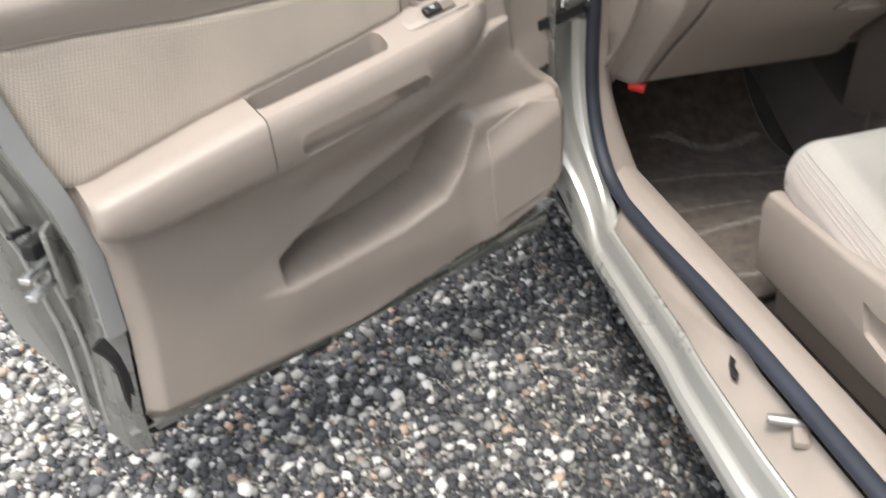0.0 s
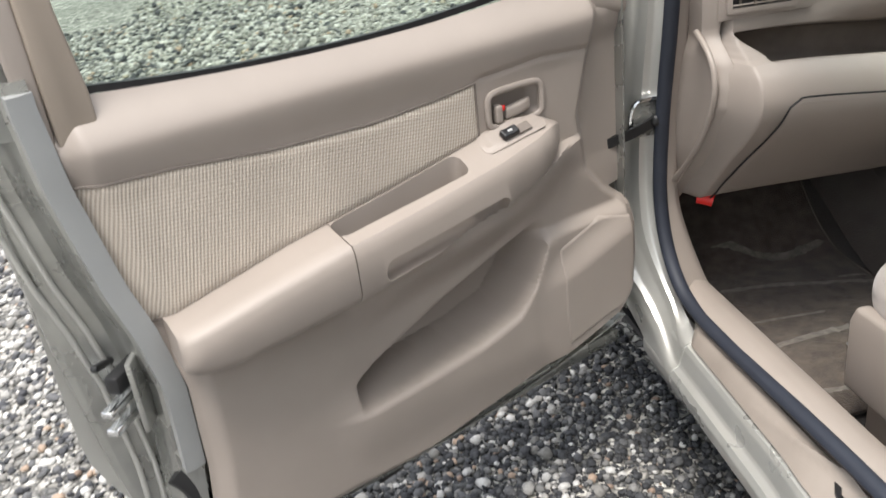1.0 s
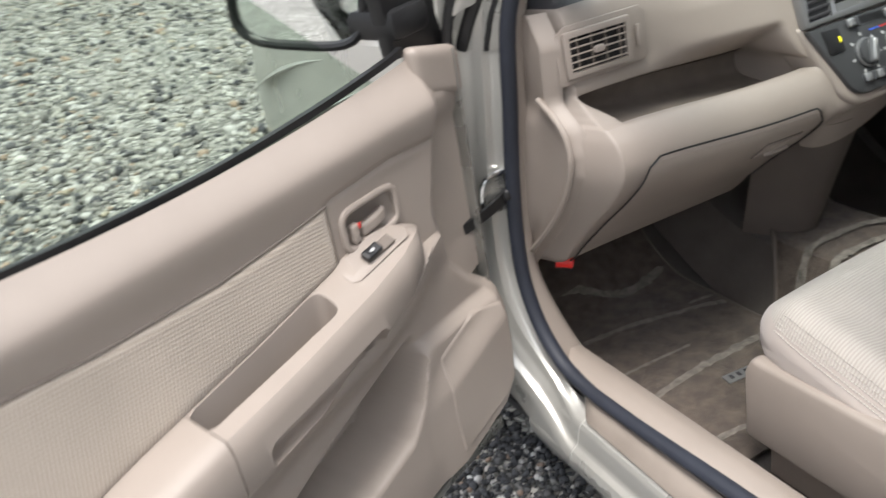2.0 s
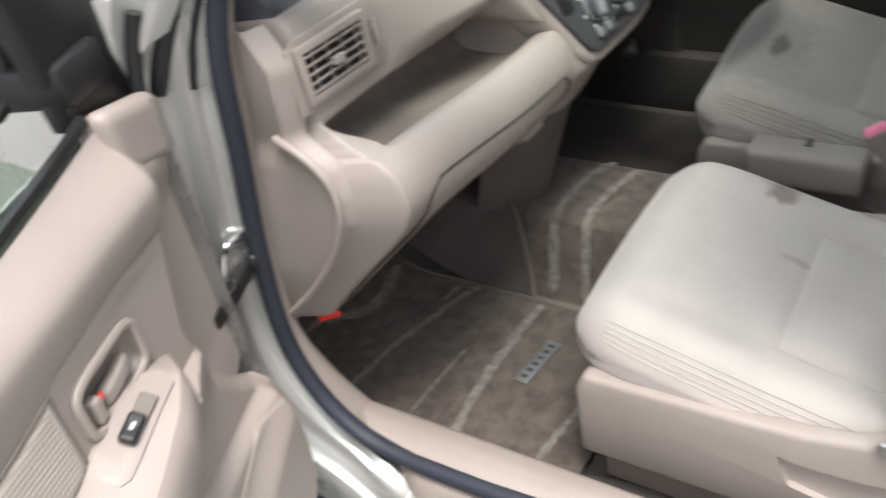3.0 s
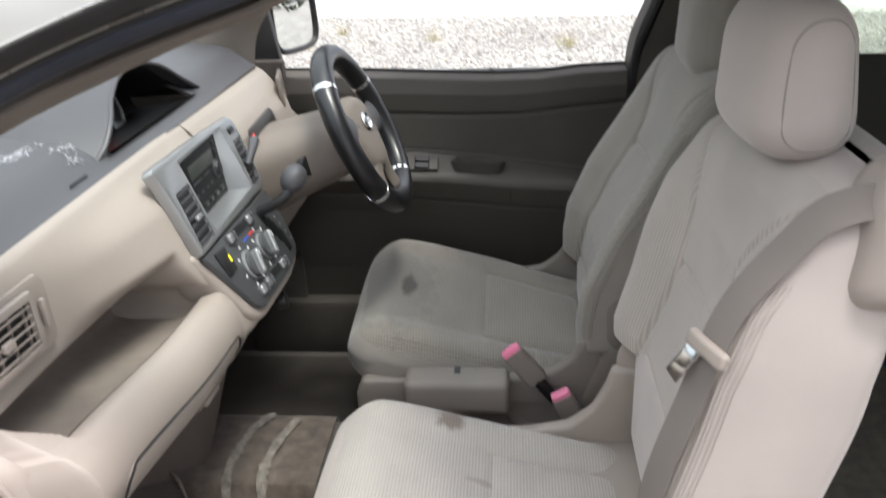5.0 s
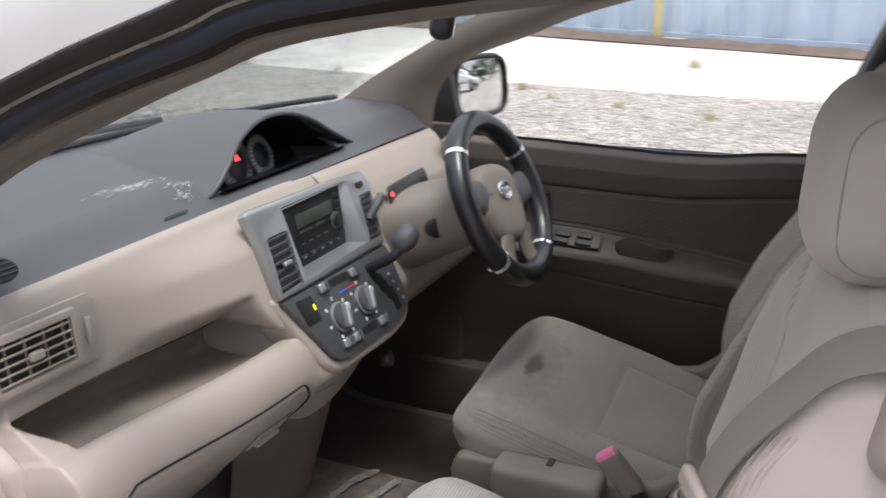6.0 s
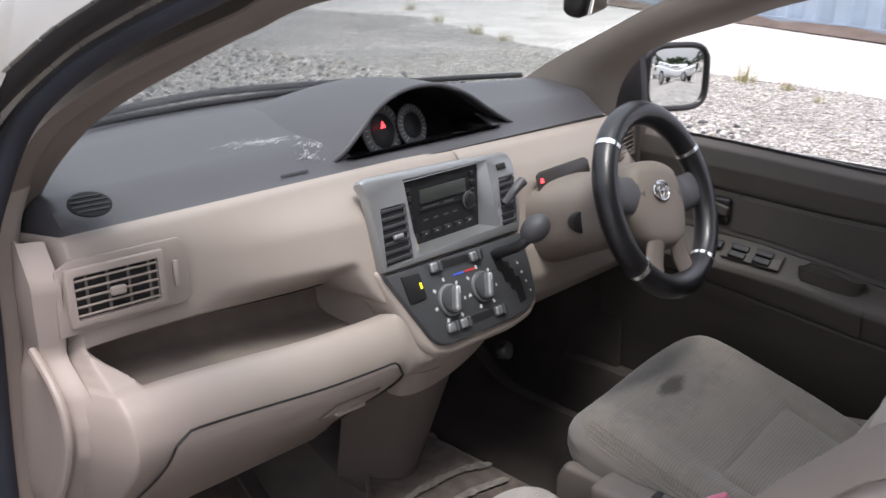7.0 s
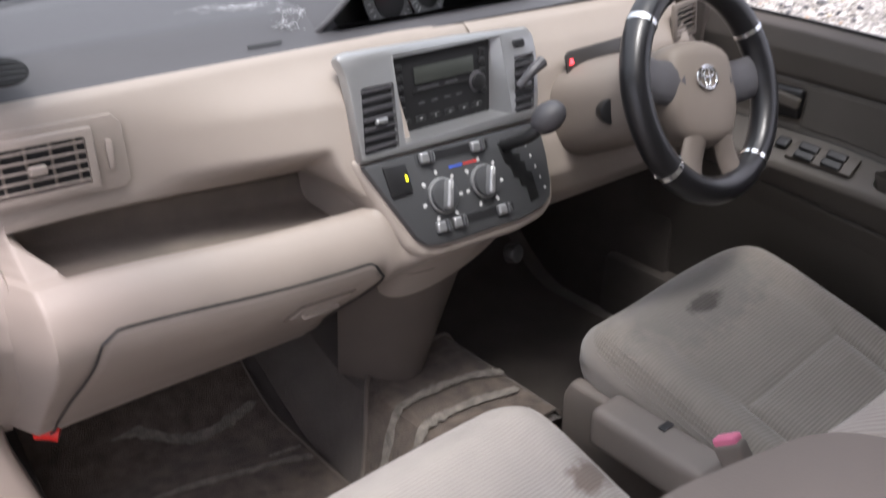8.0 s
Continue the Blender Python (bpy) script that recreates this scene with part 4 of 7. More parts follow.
def armrest(x0, x1, n):
    bm = bmesh.new()
    rings = []
    for i in range(n + 1):
        x = x0 + (x1 - x0) * i / n
        rings.append([bm.verts.new((x, a, b)) for a, b in arm_section(x)])
    m = len(rings[0])
    for r, s in zip(rings, rings[1:]):
        for j in range(m):
            bm.faces.new((r[j], r[(j + 1) % m], s[(j + 1) % m], s[j]))
    bm.faces.new(rings[0])
    bm.faces.new(rings[-1])
    return bm


part("armrest", armrest(0.852, 0.5885, 26), BEIGE, door, "beige padded armrest", angle=60)
grip = part("door_grip", armrest(0.5865, 0.126, 44), BEIGE, door, "beige pull grip with switch plate", angle=60)
cup = pad((0.120, 0.022, 0.085), 0.016, lambda p: Vector((p.x, p.y, p.z - 0.16 * p.x)), pose(0.470, 0.060, 0.792))
pull = pad((0.122, 0.060, 0.0185), 0.0165, lambda p: Vector((p.x, p.y, p.z - 0.12 * p.x)), pose(0.420, 0.130, 0.715), mid=14, rim=6)
carve(grip, [cup, pull])
sw = pose(0.250, 0.0560, 0.8225, -27, 8, 0)
swplate = part("switch_plate", prism([(-0.060, -0.017), (0.050, -0.017), (0.060, -0.008), (0.060, 0.010), (0.050, 0.017), (-0.060, 0.016), (-0.070, 0.0)], 0.0020, sw @ pose(0, 0, -0.0008), 0.0009), BEIGE, door)
part("window_switch", pad((0.016, 0.009, 0.006), 0.004, lambda p: p + Vector((0, 0, 0.10 * abs(p.x))), sw @ pose(0.004, -0.001, 0.006)), BLACK, swplate, "black window switch")
part("switch_icon", prism([(-0.004, -0.002), (0.004, -0.002), (0.004, 0.002), (-0.004, 0.002)], 0.0006, sw @ pose(0.004, -0.001, 0.0125), 0), WHITE_MARK, swplate)
part("switch_dish", pad((0.014, 0.009, 0.002), 0.0018, None, sw @ pose(-0.024, 0.0, 0.0045)), BEIGE_DARK, swplate)

# inner handle in its cup
def cup_rim(k, size=1.0):
    a = 2 * math.pi * k / 40
    c, d = math.cos(a), math.sin(a)
    r = (abs(c) ** 5 + abs(d) ** 5) ** -0.2
    return Vector((HANDLE[0] + 0.056 * size * r * c, 0.0355, HANDLE[1] + 0.031 * size * r * d))


HANDLE = (0.222, 0.863)
carve(panel, [pad((0.051, 0.03, 0.0265), 0.012, None, pose(HANDLE[0], 0.045, HANDLE[1]))])
cupring = part("handle_bezel", sweep([cup_rim(k) for k in range(40)], ring(0.0058, 10, 0.0045), True, (0, 1, 0)), BEIGE, door, "beige handle surround")
part("handle_dish", sheet(lambda u, v: cup_rim(u * 40, 0.97 * v ** 0.5) + Vector((0, -0.004 - 0.020 * (1 - v ** 4), 0)), 40, 8), BEIGE, cupring)
part("handle_lever", pad((0.026, 0.007, 0.0105), 0.006, lambda p: Vector((p.x, p.y - 4 * p.x * p.x, p.z - 0.16 * p.x)), pose(HANDLE[0] - 0.008, 0.030, HANDLE[1] - 0.009)), BEIGE, cupring, "beige pull lever")
part("lock_knob", pad((0.007, 0.007, 0.015), 0.004, None, pose(HANDLE[0] + 0.034, 0.032, HANDLE[1] - 0.008)), BEIGE, cupring)
part("lock_mark", box((0.006, 0.002, 0.009), (HANDLE[0] + 0.025, 0.036, HANDLE[1] + 0.001), 0.0005), RED, cupring, "red lock mark")
def speaker_f(u, v):
    x = 0.160 - 0.180 * u + 0.006 * math.sin(math.pi * v)
    foot, head = lerp_table([(-0.02, 0.452), (0.03, 0.408), (0.16, 0.380)], x)[0], lerp_table([(-0.02, 0.592), (0.06, 0.612), (0.16, 0.578)], x)[0]
    z = foot + (head - foot) * v
    rim = min(u, 1 - u) * 0.18, min(v, 1 - v) * 0.2
    return Vector((x, lining(x, z) - 0.003 + 0.0055 * ease(0, 0.006, min(rim)), z))


part("speaker_grille", sheet(speaker_f, 60, 60), BEIGE, door, "beige moulded loudspeaker cover")

SEALGREY = plain("pale_grey_rubber", (0.302, 0.307, 0.302), 0.5, grain=500, bump=0.1, vary=0.06)
TAUPE = plain("taupe_plastic", (0.274, 0.228, 0.186), 0.55, grain=700, bump=0.25, vary=0.05)
# metal shell: thick rear edge with the latch, outer skin, frame round the glass
def edge_f(u, v):
    z = 0.215 + 0.86 * v
    a = door_left(max(0.262, min(1.04, z))) + 0.004
    o = lerp_table([(0.2, 0.905), (0.30, 0.945), (0.45, 0.968), (0.67, 0.992), (0.86, 1.006), (1.08, 1.0)], z)[0]
    prof = [(a, 0.024), (a + 0.012, 0.022), (a + 0.034, 0.008), (a + 0.040, -0.010), (a + 0.045, -0.045), (a + 0.055, -0.062), (o - 0.012, -0.066), (o, -0.074), (o + 0.002, -0.092), (o - 0.012, -0.098)]
    s = u * (len(prof) - 1)
    k = min(int(s), len(prof) - 2)
    f = s - k
    return Vector((prof[k][0] + (prof[k + 1][0] - prof[k][0]) * f, prof[k][1] + (prof[k + 1][1] - prof[k][1]) * f, z))


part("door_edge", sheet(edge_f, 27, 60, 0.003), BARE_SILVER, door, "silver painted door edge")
part("edge_seal", sweep([Vector((door_left(z) + 0.020, 0.026, z)) for z in [0.46 + 0.02 * k for k in range(31)]], [(-0.014, -0.009), (0.018, -0.012), (0.019, 0.002), (0.004, 0.008), (-0.013, 0.010)], False, (0, 1, 0)), SEALGREY, door, "pale grey rubber edge seal")
part("lower_seal", sweep(glide([(0.895, 0.004, 0.445), (0.872, 0.014, 0.40), (0.874, 0.014, 0.30), (0.876, 0.004, 0.250), (0.82, 0.0, 0.228)], 24), ring(0.017, 8, 0.008), False, (0, 1, 0)), BLACK, door, "black rubber lower seal")
latch = part("latch_plate", box((0.010, 0.060, 0.12), (0.900, -0.006, 0.605), 0.004, (0, 0, -32)), BARE_SILVER, door, "silver latch plate")
part("latch_mouth", box((0.024, 0.070, 0.030), (0.916, -0.016, 0.632), 0.006, (0, 0, -48)), BLACK, latch, "black latch mouth")
part("latch_arm", box((0.012, 0.070, 0.012), (0.938, -0.044, 0.644), 0.005, (20, 0, -32)), BLACK, latch)
for lz in (0.606, 0.575):
    part("latch_bar", box((0.020, 0.105, 0.011), (0.922, -0.022, lz - 0.012), 0.003, (0, 0, -48)), CHROME, latch, "bright latch bar")
for off, out in ((0.052, -0.052), (0.075, -0.060)):
    part("edge_rib", sweep([Vector((door_left(max(0.262, min(1.04, z))) + off + 0.03 * ease(0.30, 0.7, z), out, z)) for z in [0.24 + 0.02 * k for k in range(40)]], ring(0.0045, 8), False, (0, 1, 0)), SILVER, door)
part("outer_skin", sheet(lambda u, v: Vector((1.0 - 1.04 * u - 0.09 * (1 - ease(0.0, 0.35, v)) * (1 - u), -0.095 - 0.035 * math.sin(math.pi * v) * (0.6 + 0.4 * math.sin(math.pi * u)), 0.215 + 0.775 * v)), 16, 20, 0.004), SILVER, door, "silver outer door skin")
part("door_foot", sheet(lambda u, v: Vector((0.90 - 0.93 * u, 0.022 - 0.12 * v, 0.258 + 0.09 * u ** 3 - 0.035 * v)), 20, 5, 0.003), BARE_SILVER, door)
part("hinge_face", sheet(lambda u, v: Vector((-0.036 - 0.012 * u, 0.022 - 0.12 * u, 0.36 + 0.67 * v)), 4, 12, 0.003), BARE_SILVER, door)
part("foot_clip", box((0.055, 0.016, 0.020), (0.535, -0.010, 0.236), 0.004, (0, 8, 0)), BLACK, door)
part("foot_clip", box((0.02, 0.014, 0.018), (0.627, -0.010, 0.226), 0.004, (0, 8, 0)), BLACK, door)
part("waist_seal", sweep(glide([(0.88, -0.004, 1.044), (0.69, -0.004, 1.025), (0.45, -0.004, 1.019), (0.26, -0.004, 1.029), (0.10, -0.004, 1.046), (0.055, -0.004, 1.055)], 30), strap(0.010, 0.010), False, (0, 1, 0)), BLACK, door, "black waist seal")
pane = part("window_glass", sheet(lambda u, v: Vector((0.90 - 0.83 * u - 0.04 * v + (0.42 * v * u), -0.030 - 0.06 * v, 0.99 + 0.44 * v - 0.05 * v * u)), 12, 10, 0.004), GLASS_GREEN, door, "green tinted door glass")
pane.visible_shadow = False
part("frame_trim", prism([(0.912, 0.960), (0.882, 0.960), (0.864, 0.975), (0.859, 1.000), (0.860, 1.045), (0.872, 1.145), (0.884, 1.46), (0.918, 1.46), (0.914, 1.10)], 0.016, Matrix.Translation((0, 0.024, 0)) @ Matrix.Rotation(radians(90), 4, "X"), 0.005, 3), TAUPE, door, "taupe window frame trim")
part("frame_edge", prism([(0.914, 0.945), (0.913, 1.10), (0.917, 1.46), (0.945, 1.46), (0.944, 1.10), (0.938, 0.96)], 0.014, Matrix.Translation((0, 0.020, 0)) @ Matrix.Rotation(radians(90), 4, "X"), 0.005, 3), BEIGE, door, "beige edge of the window frame")
part("frame_outer", sweep([Vector((0.945 - 0.03 * t, -0.02 - 0.05 * t, 1.0 + 0.46 * t)) for t in (0, 0.25, 0.5, 0.75, 1)], [(-0.03, -0.05), (0.03, -0.05), (0.036, 0.02), (-0.03, 0.03)], False, (0, 1, 0)), BARE_SILVER, door)
part("frame_top", sweep(glide([(0.90, -0.08, 1.455), (0.50, -0.09, 1.46), (0.26, -0.08, 1.42), (0.12, -0.06, 1.31), (0.02, -0.045, 1.16), (-0.05, -0.035, 1.04)], 40), [(-0.018, -0.02), (0.018, -0.02), (0.018, 0.02), (-0.018, 0.02)], False, (0, 1, 0)), BLACK, door)
part("mirror_corner", prism([(0.058, 1.040), (-0.072, 1.020), (-0.094, 1.035), (-0.085, 1.13), (-0.03, 1.22), (0.05, 1.30), (0.085, 1.30), (0.078, 1.19)], 0.03, Matrix.Translation((0, -0.012, 0)) @ Matrix.Rotation(radians(90), 4, "X"), 0.004), BLACK, door, "black mirror mounting corner")
part("lining_corner", pad((0.055, 0.016, 0.040), 0.015, lambda p: Vector((p.x, p.y, p.z + 0.25 * p.x)), pose(0.0, 0.004, 1.005)), BEIGE, door)


def wing_mirror(parent, m, wide, high, slant=0.0):
    """Glass in local x, z facing +y, in a shell that narrows away behind it."""
    def rim_at(k, size, y):
        a = 2 * math.pi * k / 48
        c, d = math.cos(a), math.sin(a)
        r = (abs(c) ** 4 + abs(d) ** 4) ** -0.25
        x, z = wide / 2 * r * c * size, high / 2 * r * d * size
        return Vector((x, y, z + slant * x))
    shell = part("mirror_shell", sheet(lambda u, v: m @ rim_at(u * 48, 1.0 + 0.05 * math.sin(math.pi * min(1, v * 2.4)) - 0.75 * ease(0.25, 1, v) ** 1.5, 0.012 - 0.085 * v), 48, 12), BLACK, parent, "black mirror housing")
    part("mirror_bezel", sweep([m @ rim_at(k, 1.0, 0.010) for k in range(48)], ring(0.0075, 8), True, tuple(m.to_3x3() @ Vector((0, 1, 0)))), BLACK, shell)
    part("mirror_glass", sheet(lambda u, v: m @ (rim_at(u * 48, 0.985 * v, 0.011) - Vector((0, (0.0077 * v * v), 0)) * (wide / 0.2) ** 2 * 0.4), 48, 16), MIRROR, shell, "mirror glass")
    return shell


wing_mirror(door, pose(0.085, -0.165, 1.150, 3, -8, -66), 0.215, 0.165)
part("mirror_arm", box((0.09, 0.12, 0.05), (0.02, -0.06, 1.09), 0.015), BLACK, door)

# ---- the driver's door, shut, across the car ----
far = thing("driver_door", "closed car door with beige lining darkened for shade and black window switches", "car door")


def far_lines(y):
    """Heights of the waist, the pad's seam, the foot of the cloth, the armrest's lip and the seam below it."""
    return (lerp_table([(-0.80, 1.004), (-0.68, 0.999), (-0.58, 0.987), (-0.465, 0.985), (-0.16, 0.997), (0.10, 1.002)], y)[0],
            lerp_table([(-0.80, 0.916), (-0.67, 0.904), (-0.52, 0.887), (-0.40, 0.887), (-0.20, 0.893), (0.10, 0.896)], y)[0],
            lerp_table([(-0.80, 0.730), (-0.69, 0.744), (-0.443, 0.779), (-0.274, 0.797), (0.10, 0.805)], y)[0],
            lerp_table([(-0.80, 0.718), (-0.67, 0.729), (-0.50, 0.737), (-0.37, 0.752), (-0.20, 0.757), (0.10, 0.76)], y)[0],
            lerp_table([(-0.80, 0.650), (-0.626, 0.659), (-0.514, 0.665), (-0.20, 0.697), (0.10, 0.71)], y)[0])


def far_point(y, z):
    waist, seam, low, lip, under = far_lines(y)
    x = lerp_table([(0.36, 0.742), (0.48, 0.728), (under - 0.05, 0.698), (under, 0.684), (lip - 0.016, 0.668), (lip - 0.004, 0.672), (lip + 0.004, 0.682), (low - 0.006, 0.726), (low + 0.010, 0.737), (seam - 0.006, 0.741), (seam + 0.012, 0.736), (0.5 * (seam + waist), 0.731), (waist - 0.014, 0.740), (waist, 0.764)], z)[0]
    groove = math.exp(-((z - seam) / 0.003) ** 2) + 0.8 * math.exp(-((z - under) / 0.003) ** 2) + 0.7 * math.exp(-((z - low) / 0.003) ** 2)
    return Vector((x + 0.004 * groove, y, z))


def far_lining(u, v):
    y = 0.10 - 0.90 * u
    return far_point(y, 0.36 + (far_lines(y)[0] - 0.36) * v)


far_panel = part("door_lining", sheet(far_lining, 70, 190, 0.004), TRIM_SHADED, far, "beige plastic lining, shade in its colour", angle=60)
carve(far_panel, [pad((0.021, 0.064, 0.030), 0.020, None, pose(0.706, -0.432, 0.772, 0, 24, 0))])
part("pull_well", sheet(lambda u, v: Vector((0.706 + 0.026 * (1 - 0.3 * v) * math.cos(2 * math.pi * u), -0.432 + 0.068 * (1 - 0.2 * v) * math.sin(2 * math.pi * u), 0.778 - 0.05 * v)), 30, 6), TRIM_SHADED, far)
part("well_floor", box((0.06, 0.15, 0.004), (0.706, -0.432, 0.735), 0.001), TRIM_SHADED, far)
# cloth darkened like the lining, the shade of this side in its colour
FAR_CLOTH_SHADED = cloth("far_door_cloth_shaded", (0.070, 0.062, 0.054), (0.066, 0.058, 0.051), (0, 0, 1), 0.003)


def far_cloth(u, v):
    y = -0.198 - 0.592 * u
    _, seam, low, _, _ = far_lines(y)
    return far_point(y, low + 0.012 + (seam - low - 0.020) * v) + Vector((-0.003, 0, 0))


part("cloth_insert", sheet(far_cloth, 40, 16, 0.002), FAR_CLOTH_SHADED, far, "cloth insert, shade in its colour")
for pick in (1, 2, 4):
    line = [far_point(y, far_lines(y)[pick]) + Vector((-0.001, 0, 0)) for y in [0.09 - 0.86 * k / 40 - (0.28 + 0.002 * k if pick == 1 else 0) * (1 - k / 40) for k in range(41)]]
    part("panel_gap", sweep(line, ring(0.0013, 6), False, (1, 0, 0)), BLACK, far, "dark joint between the panels")
part("panel_gap", sweep(glide([far_point(-0.215, far_lines(-0.2)[1]), far_point(-0.199, far_lines(-0.2)[1] - 0.012), far_point(-0.195, 0.85), far_point(-0.196, 0.808)], 16), ring(0.0013, 6), False, (1, 0, 0)), BLACK, far)
part("panel_gap", sweep([far_point(-0.512, 0.731 - 0.066 * k / 8) + Vector((-0.001, 0, 0)) for k in range(9)], ring(0.0011, 6), False, (1, 0, 0)), BLACK, far)
farplate = part("switch_plate", prism([(-0.021, -0.068), (0.022, -0.068), (0.024, 0.056), (-0.019, 0.062)], 0.008, pose(0.699, -0.265, 0.772, 0, -34, 0), 0.003), TRIM_SHADED, far)
for k in range(2):
    for q in (-0.010, 0.010):
        part("window_switch", pad((0.0085, 0.019, 0.005), 0.004, None, pose(0.699, -0.265, 0.772, 0, -34, 0) @ pose(q, 0.026 - 0.054 * k, 0.010, 6)), BLACK, farplate, "black rocker switch")
part("mirror_switch", pad((0.012, 0.013, 0.006), 0.005, None, pose(0.702, -0.186, 0.782, 0, -34, 0)), BLACK, farplate, "black mirror switch")
part("handle_dish", pad((0.010, 0.034, 0.030), 0.009, None, pose(0.737, -0.158, 0.850)), BLACK, far, "dark handle recess")
part("inner_handle", pad((0.006, 0.026, 0.012), 0.005, None, pose(0.724, -0.166, 0.856, 8)), TRIM_SHADED, far, "pull handle, shade in its colour")
part("waist_seal", sweep([Vector((0.764, 0.10 - 0.90 * k / 20, far_lines(0.10 - 0.90 * k / 20)[0] + 0.001)) for k in range(21)], strap(0.006, 0.007), False), BLACK, far)
part("outer_skin", sheet(lambda u, v: Vector((0.845 + 0.02 * math.sin(math.pi * v), 0.22 - 1.04 * u, 0.22 + 0.76 * v)), 8, 10, 0.004), SILVER, far)
part("mirror_corner", prism([(0.16, 1.0), (0.045, 0.995), (0.075, 1.17), (0.085, 1.17)], 0.03, pose(0.745, 0, 0) @ Matrix(((0, 0, 1, 0), (1, 0, 0, 0), (0, 1, 0, 0), (0, 0, 0, 1))), 0.004), BLACK, far, "black mirror mounting corner")
wing_mirror(far, pose(0.868, 0.045, 1.105, 3.7, 0, 155), 0.172, 0.148)
part("mirror_arm", box((0.12, 0.05, 0.045), (0.83, 0.11, 1.05), 0.015), BLACK, far)

# far side behind the door: pillar, rear door and its window opening
rear_side = thing("rear_door", "rear door with a window, its lining darkened for shade", "car door")
part("door_lining", sheet(lambda u, v: Vector((0.745 - 0.03 * math.sin(math.pi * v), -1.0 - 1.12 * u, 0.36 + 0.66 * v)), 16, 12, 0.01), TRIM_SHADED, rear_side)
part("window_frame", sweep(glide([(0.76, -0.98, 1.02), (0.70, -0.99, 1.40), (0.68, -1.5, 1.42), (0.70, -2.0, 1.40), (0.75, -2.08, 1.02)], 50), strap(0.05, 0.04), False, (1, 0, 0)), TRIM_SHADED, rear_side)
bp = [(0.752, -0.80, 1.0), (0.735, -0.83, 1.12), (0.705, -0.90, 1.30), (0.68, -0.95, 1.42)]
part("middle_pillar", sweep(glide([(0.745, -0.91, 0.36), (0.742, -0.91, 0.8)] + [(x - 0.012, y - 0.085, z) for x, y, z in bp], 30), [(-0.10, -0.02), (0.10, -0.02), (0.09, 0.018), (-0.09, 0.018)], False, (-1, 0, 0)), TRIM_SHADED, body, "middle pillar trim, shade in its colour")
part("pillar_seal", sweep(glide([(0.735, -0.81, 0.36), (0.735, -0.81, 0.8)] + [(x - 0.018, y - 0.005, z) for x, y, z in bp] + [(0.66, -0.6, 1.41), (0.675, -0.33, 1.375), (0.70, -0.15, 1.28)], 60), ring(0.015, 10), False, (-1, 0, 0)), BLACK, body, "black door seal")

# ---- the rest of the car's outside ----
for wx, wy in ((-0.70, 1.14), (0.735, 1.14), (-0.70, -1.62), (0.735, -1.62)):
    side = -1 if wx < 0 else 1
    tyre = part("wheel", cyl(0.285, 0.175, pose(wx, wy, 0.285, 0, 90, 0), bevel=0.03, seg=36), RUBBER, body, "black tyre")
    hubcap = part("wheel_rim", cyl(0.185, 0.012, pose(wx + side * 0.088, wy, 0.285, 0, 90, 0), bevel=0.005, seg=32), STEEL, tyre, "silver wheel cover")
    for k in range(7):
        a = 2 * math.pi * k / 7
        part("slot", box((0.008, 0.030, 0.055), (wx + side * 0.094, wy + 0.13 * math.sin(a), 0.285 + 0.13 * math.cos(a)), 0.003, (-math.degrees(a), 0, 0)), BLACK, hubcap)
part("front_bumper", pad((0.68, 0.10, 0.17), 0.08, lambda p: Vector((p.x, p.y - 0.16 * (p.x / 0.68) ** 2, p.z)), pose(0.02, 1.66, 0.40)), SILVER, body, "silver front bumper")
part("grille", pad((0.36, 0.03, 0.05), 0.02, None, pose(0.02, 1.675, 0.665)), BLACK, body, "black grille")
LENS = plain("clear_lamp_lens", (0.62, 0.64, 0.66), 0.12, grain=200, bump=0.02, vary=0.04, coat=0.6)
for sx in (-0.50, 0.54):
    part("headlight", pad((0.15, 0.06, 0.075), 0.05, lambda p: Vector((p.x, p.y - 0.10 * abs(p.x + (sx - 0.02) * 0.2), p.z)), pose(sx, 1.625, 0.70)), LENS, body, "clear headlight")
    part("tail_lamp", pad((0.05, 0.04, 0.16), 0.03, None, pose(sx * 1.32, -2.165, 0.86)), RED, body, "red tail lamp")
part("tailgate", sheet(lambda u, v: Vector((-0.72 + 1.48 * u, -2.185 - 0.03 * math.sin(math.pi * v) - 0.03 * math.sin(math.pi * u), 0.36 + 0.64 * v)), 16, 10, 0.006), SILVER, body, "silver tailgate")
part("rear_bumper", pad((0.78, 0.09, 0.13), 0.07, None, pose(0.02, -2.20, 0.36)), SILVER, body, "silver rear bumper")
part("rear_glass", sheet(lambda u, v: Vector((-0.62 + 1.28 * u - 0.12 * (u - 0.5) * v, -2.185 + 0.03 * v, 1.01 + 0.42 * v)), 10, 6, 0.004), GLASS_GREEN, body, "tinted rear window")
part("outer_skin", sheet(lambda u, v: Vector((0.845 + 0.02 * math.sin(math.pi * v), -0.84 - 1.32 * u, 0.22 + 0.76 * v)), 12, 10, 0.004), SILVER, rear_side, "silver outer skin")
part("window_glass", sheet(lambda u, v: Vector((0.772 - 0.07 * v, -1.0 - 1.08 * u, 1.0 + 0.40 * v)), 8, 6, 0.004), GLASS_GREEN, rear_side, "tinted rear side glass")
part("rear_side_glass", sheet(lambda u, v: Vector((-0.745 + 0.08 * v, -1.12 - 1.0 * u, 1.0 + 0.42 * v)), 8, 6, 0.004), GLASS_GREEN, body, "tinted rear side glass")
part("rear_pillar", box((0.07, 0.08, 0.48), (-0.70, -2.13, 1.22), 0.02, (0, 10, 0)), SILVER, body)
part("rear_pillar", box((0.07, 0.08, 0.48), (0.735, -2.13, 1.22), 0.02, (0, -10, 0)), SILVER, body)
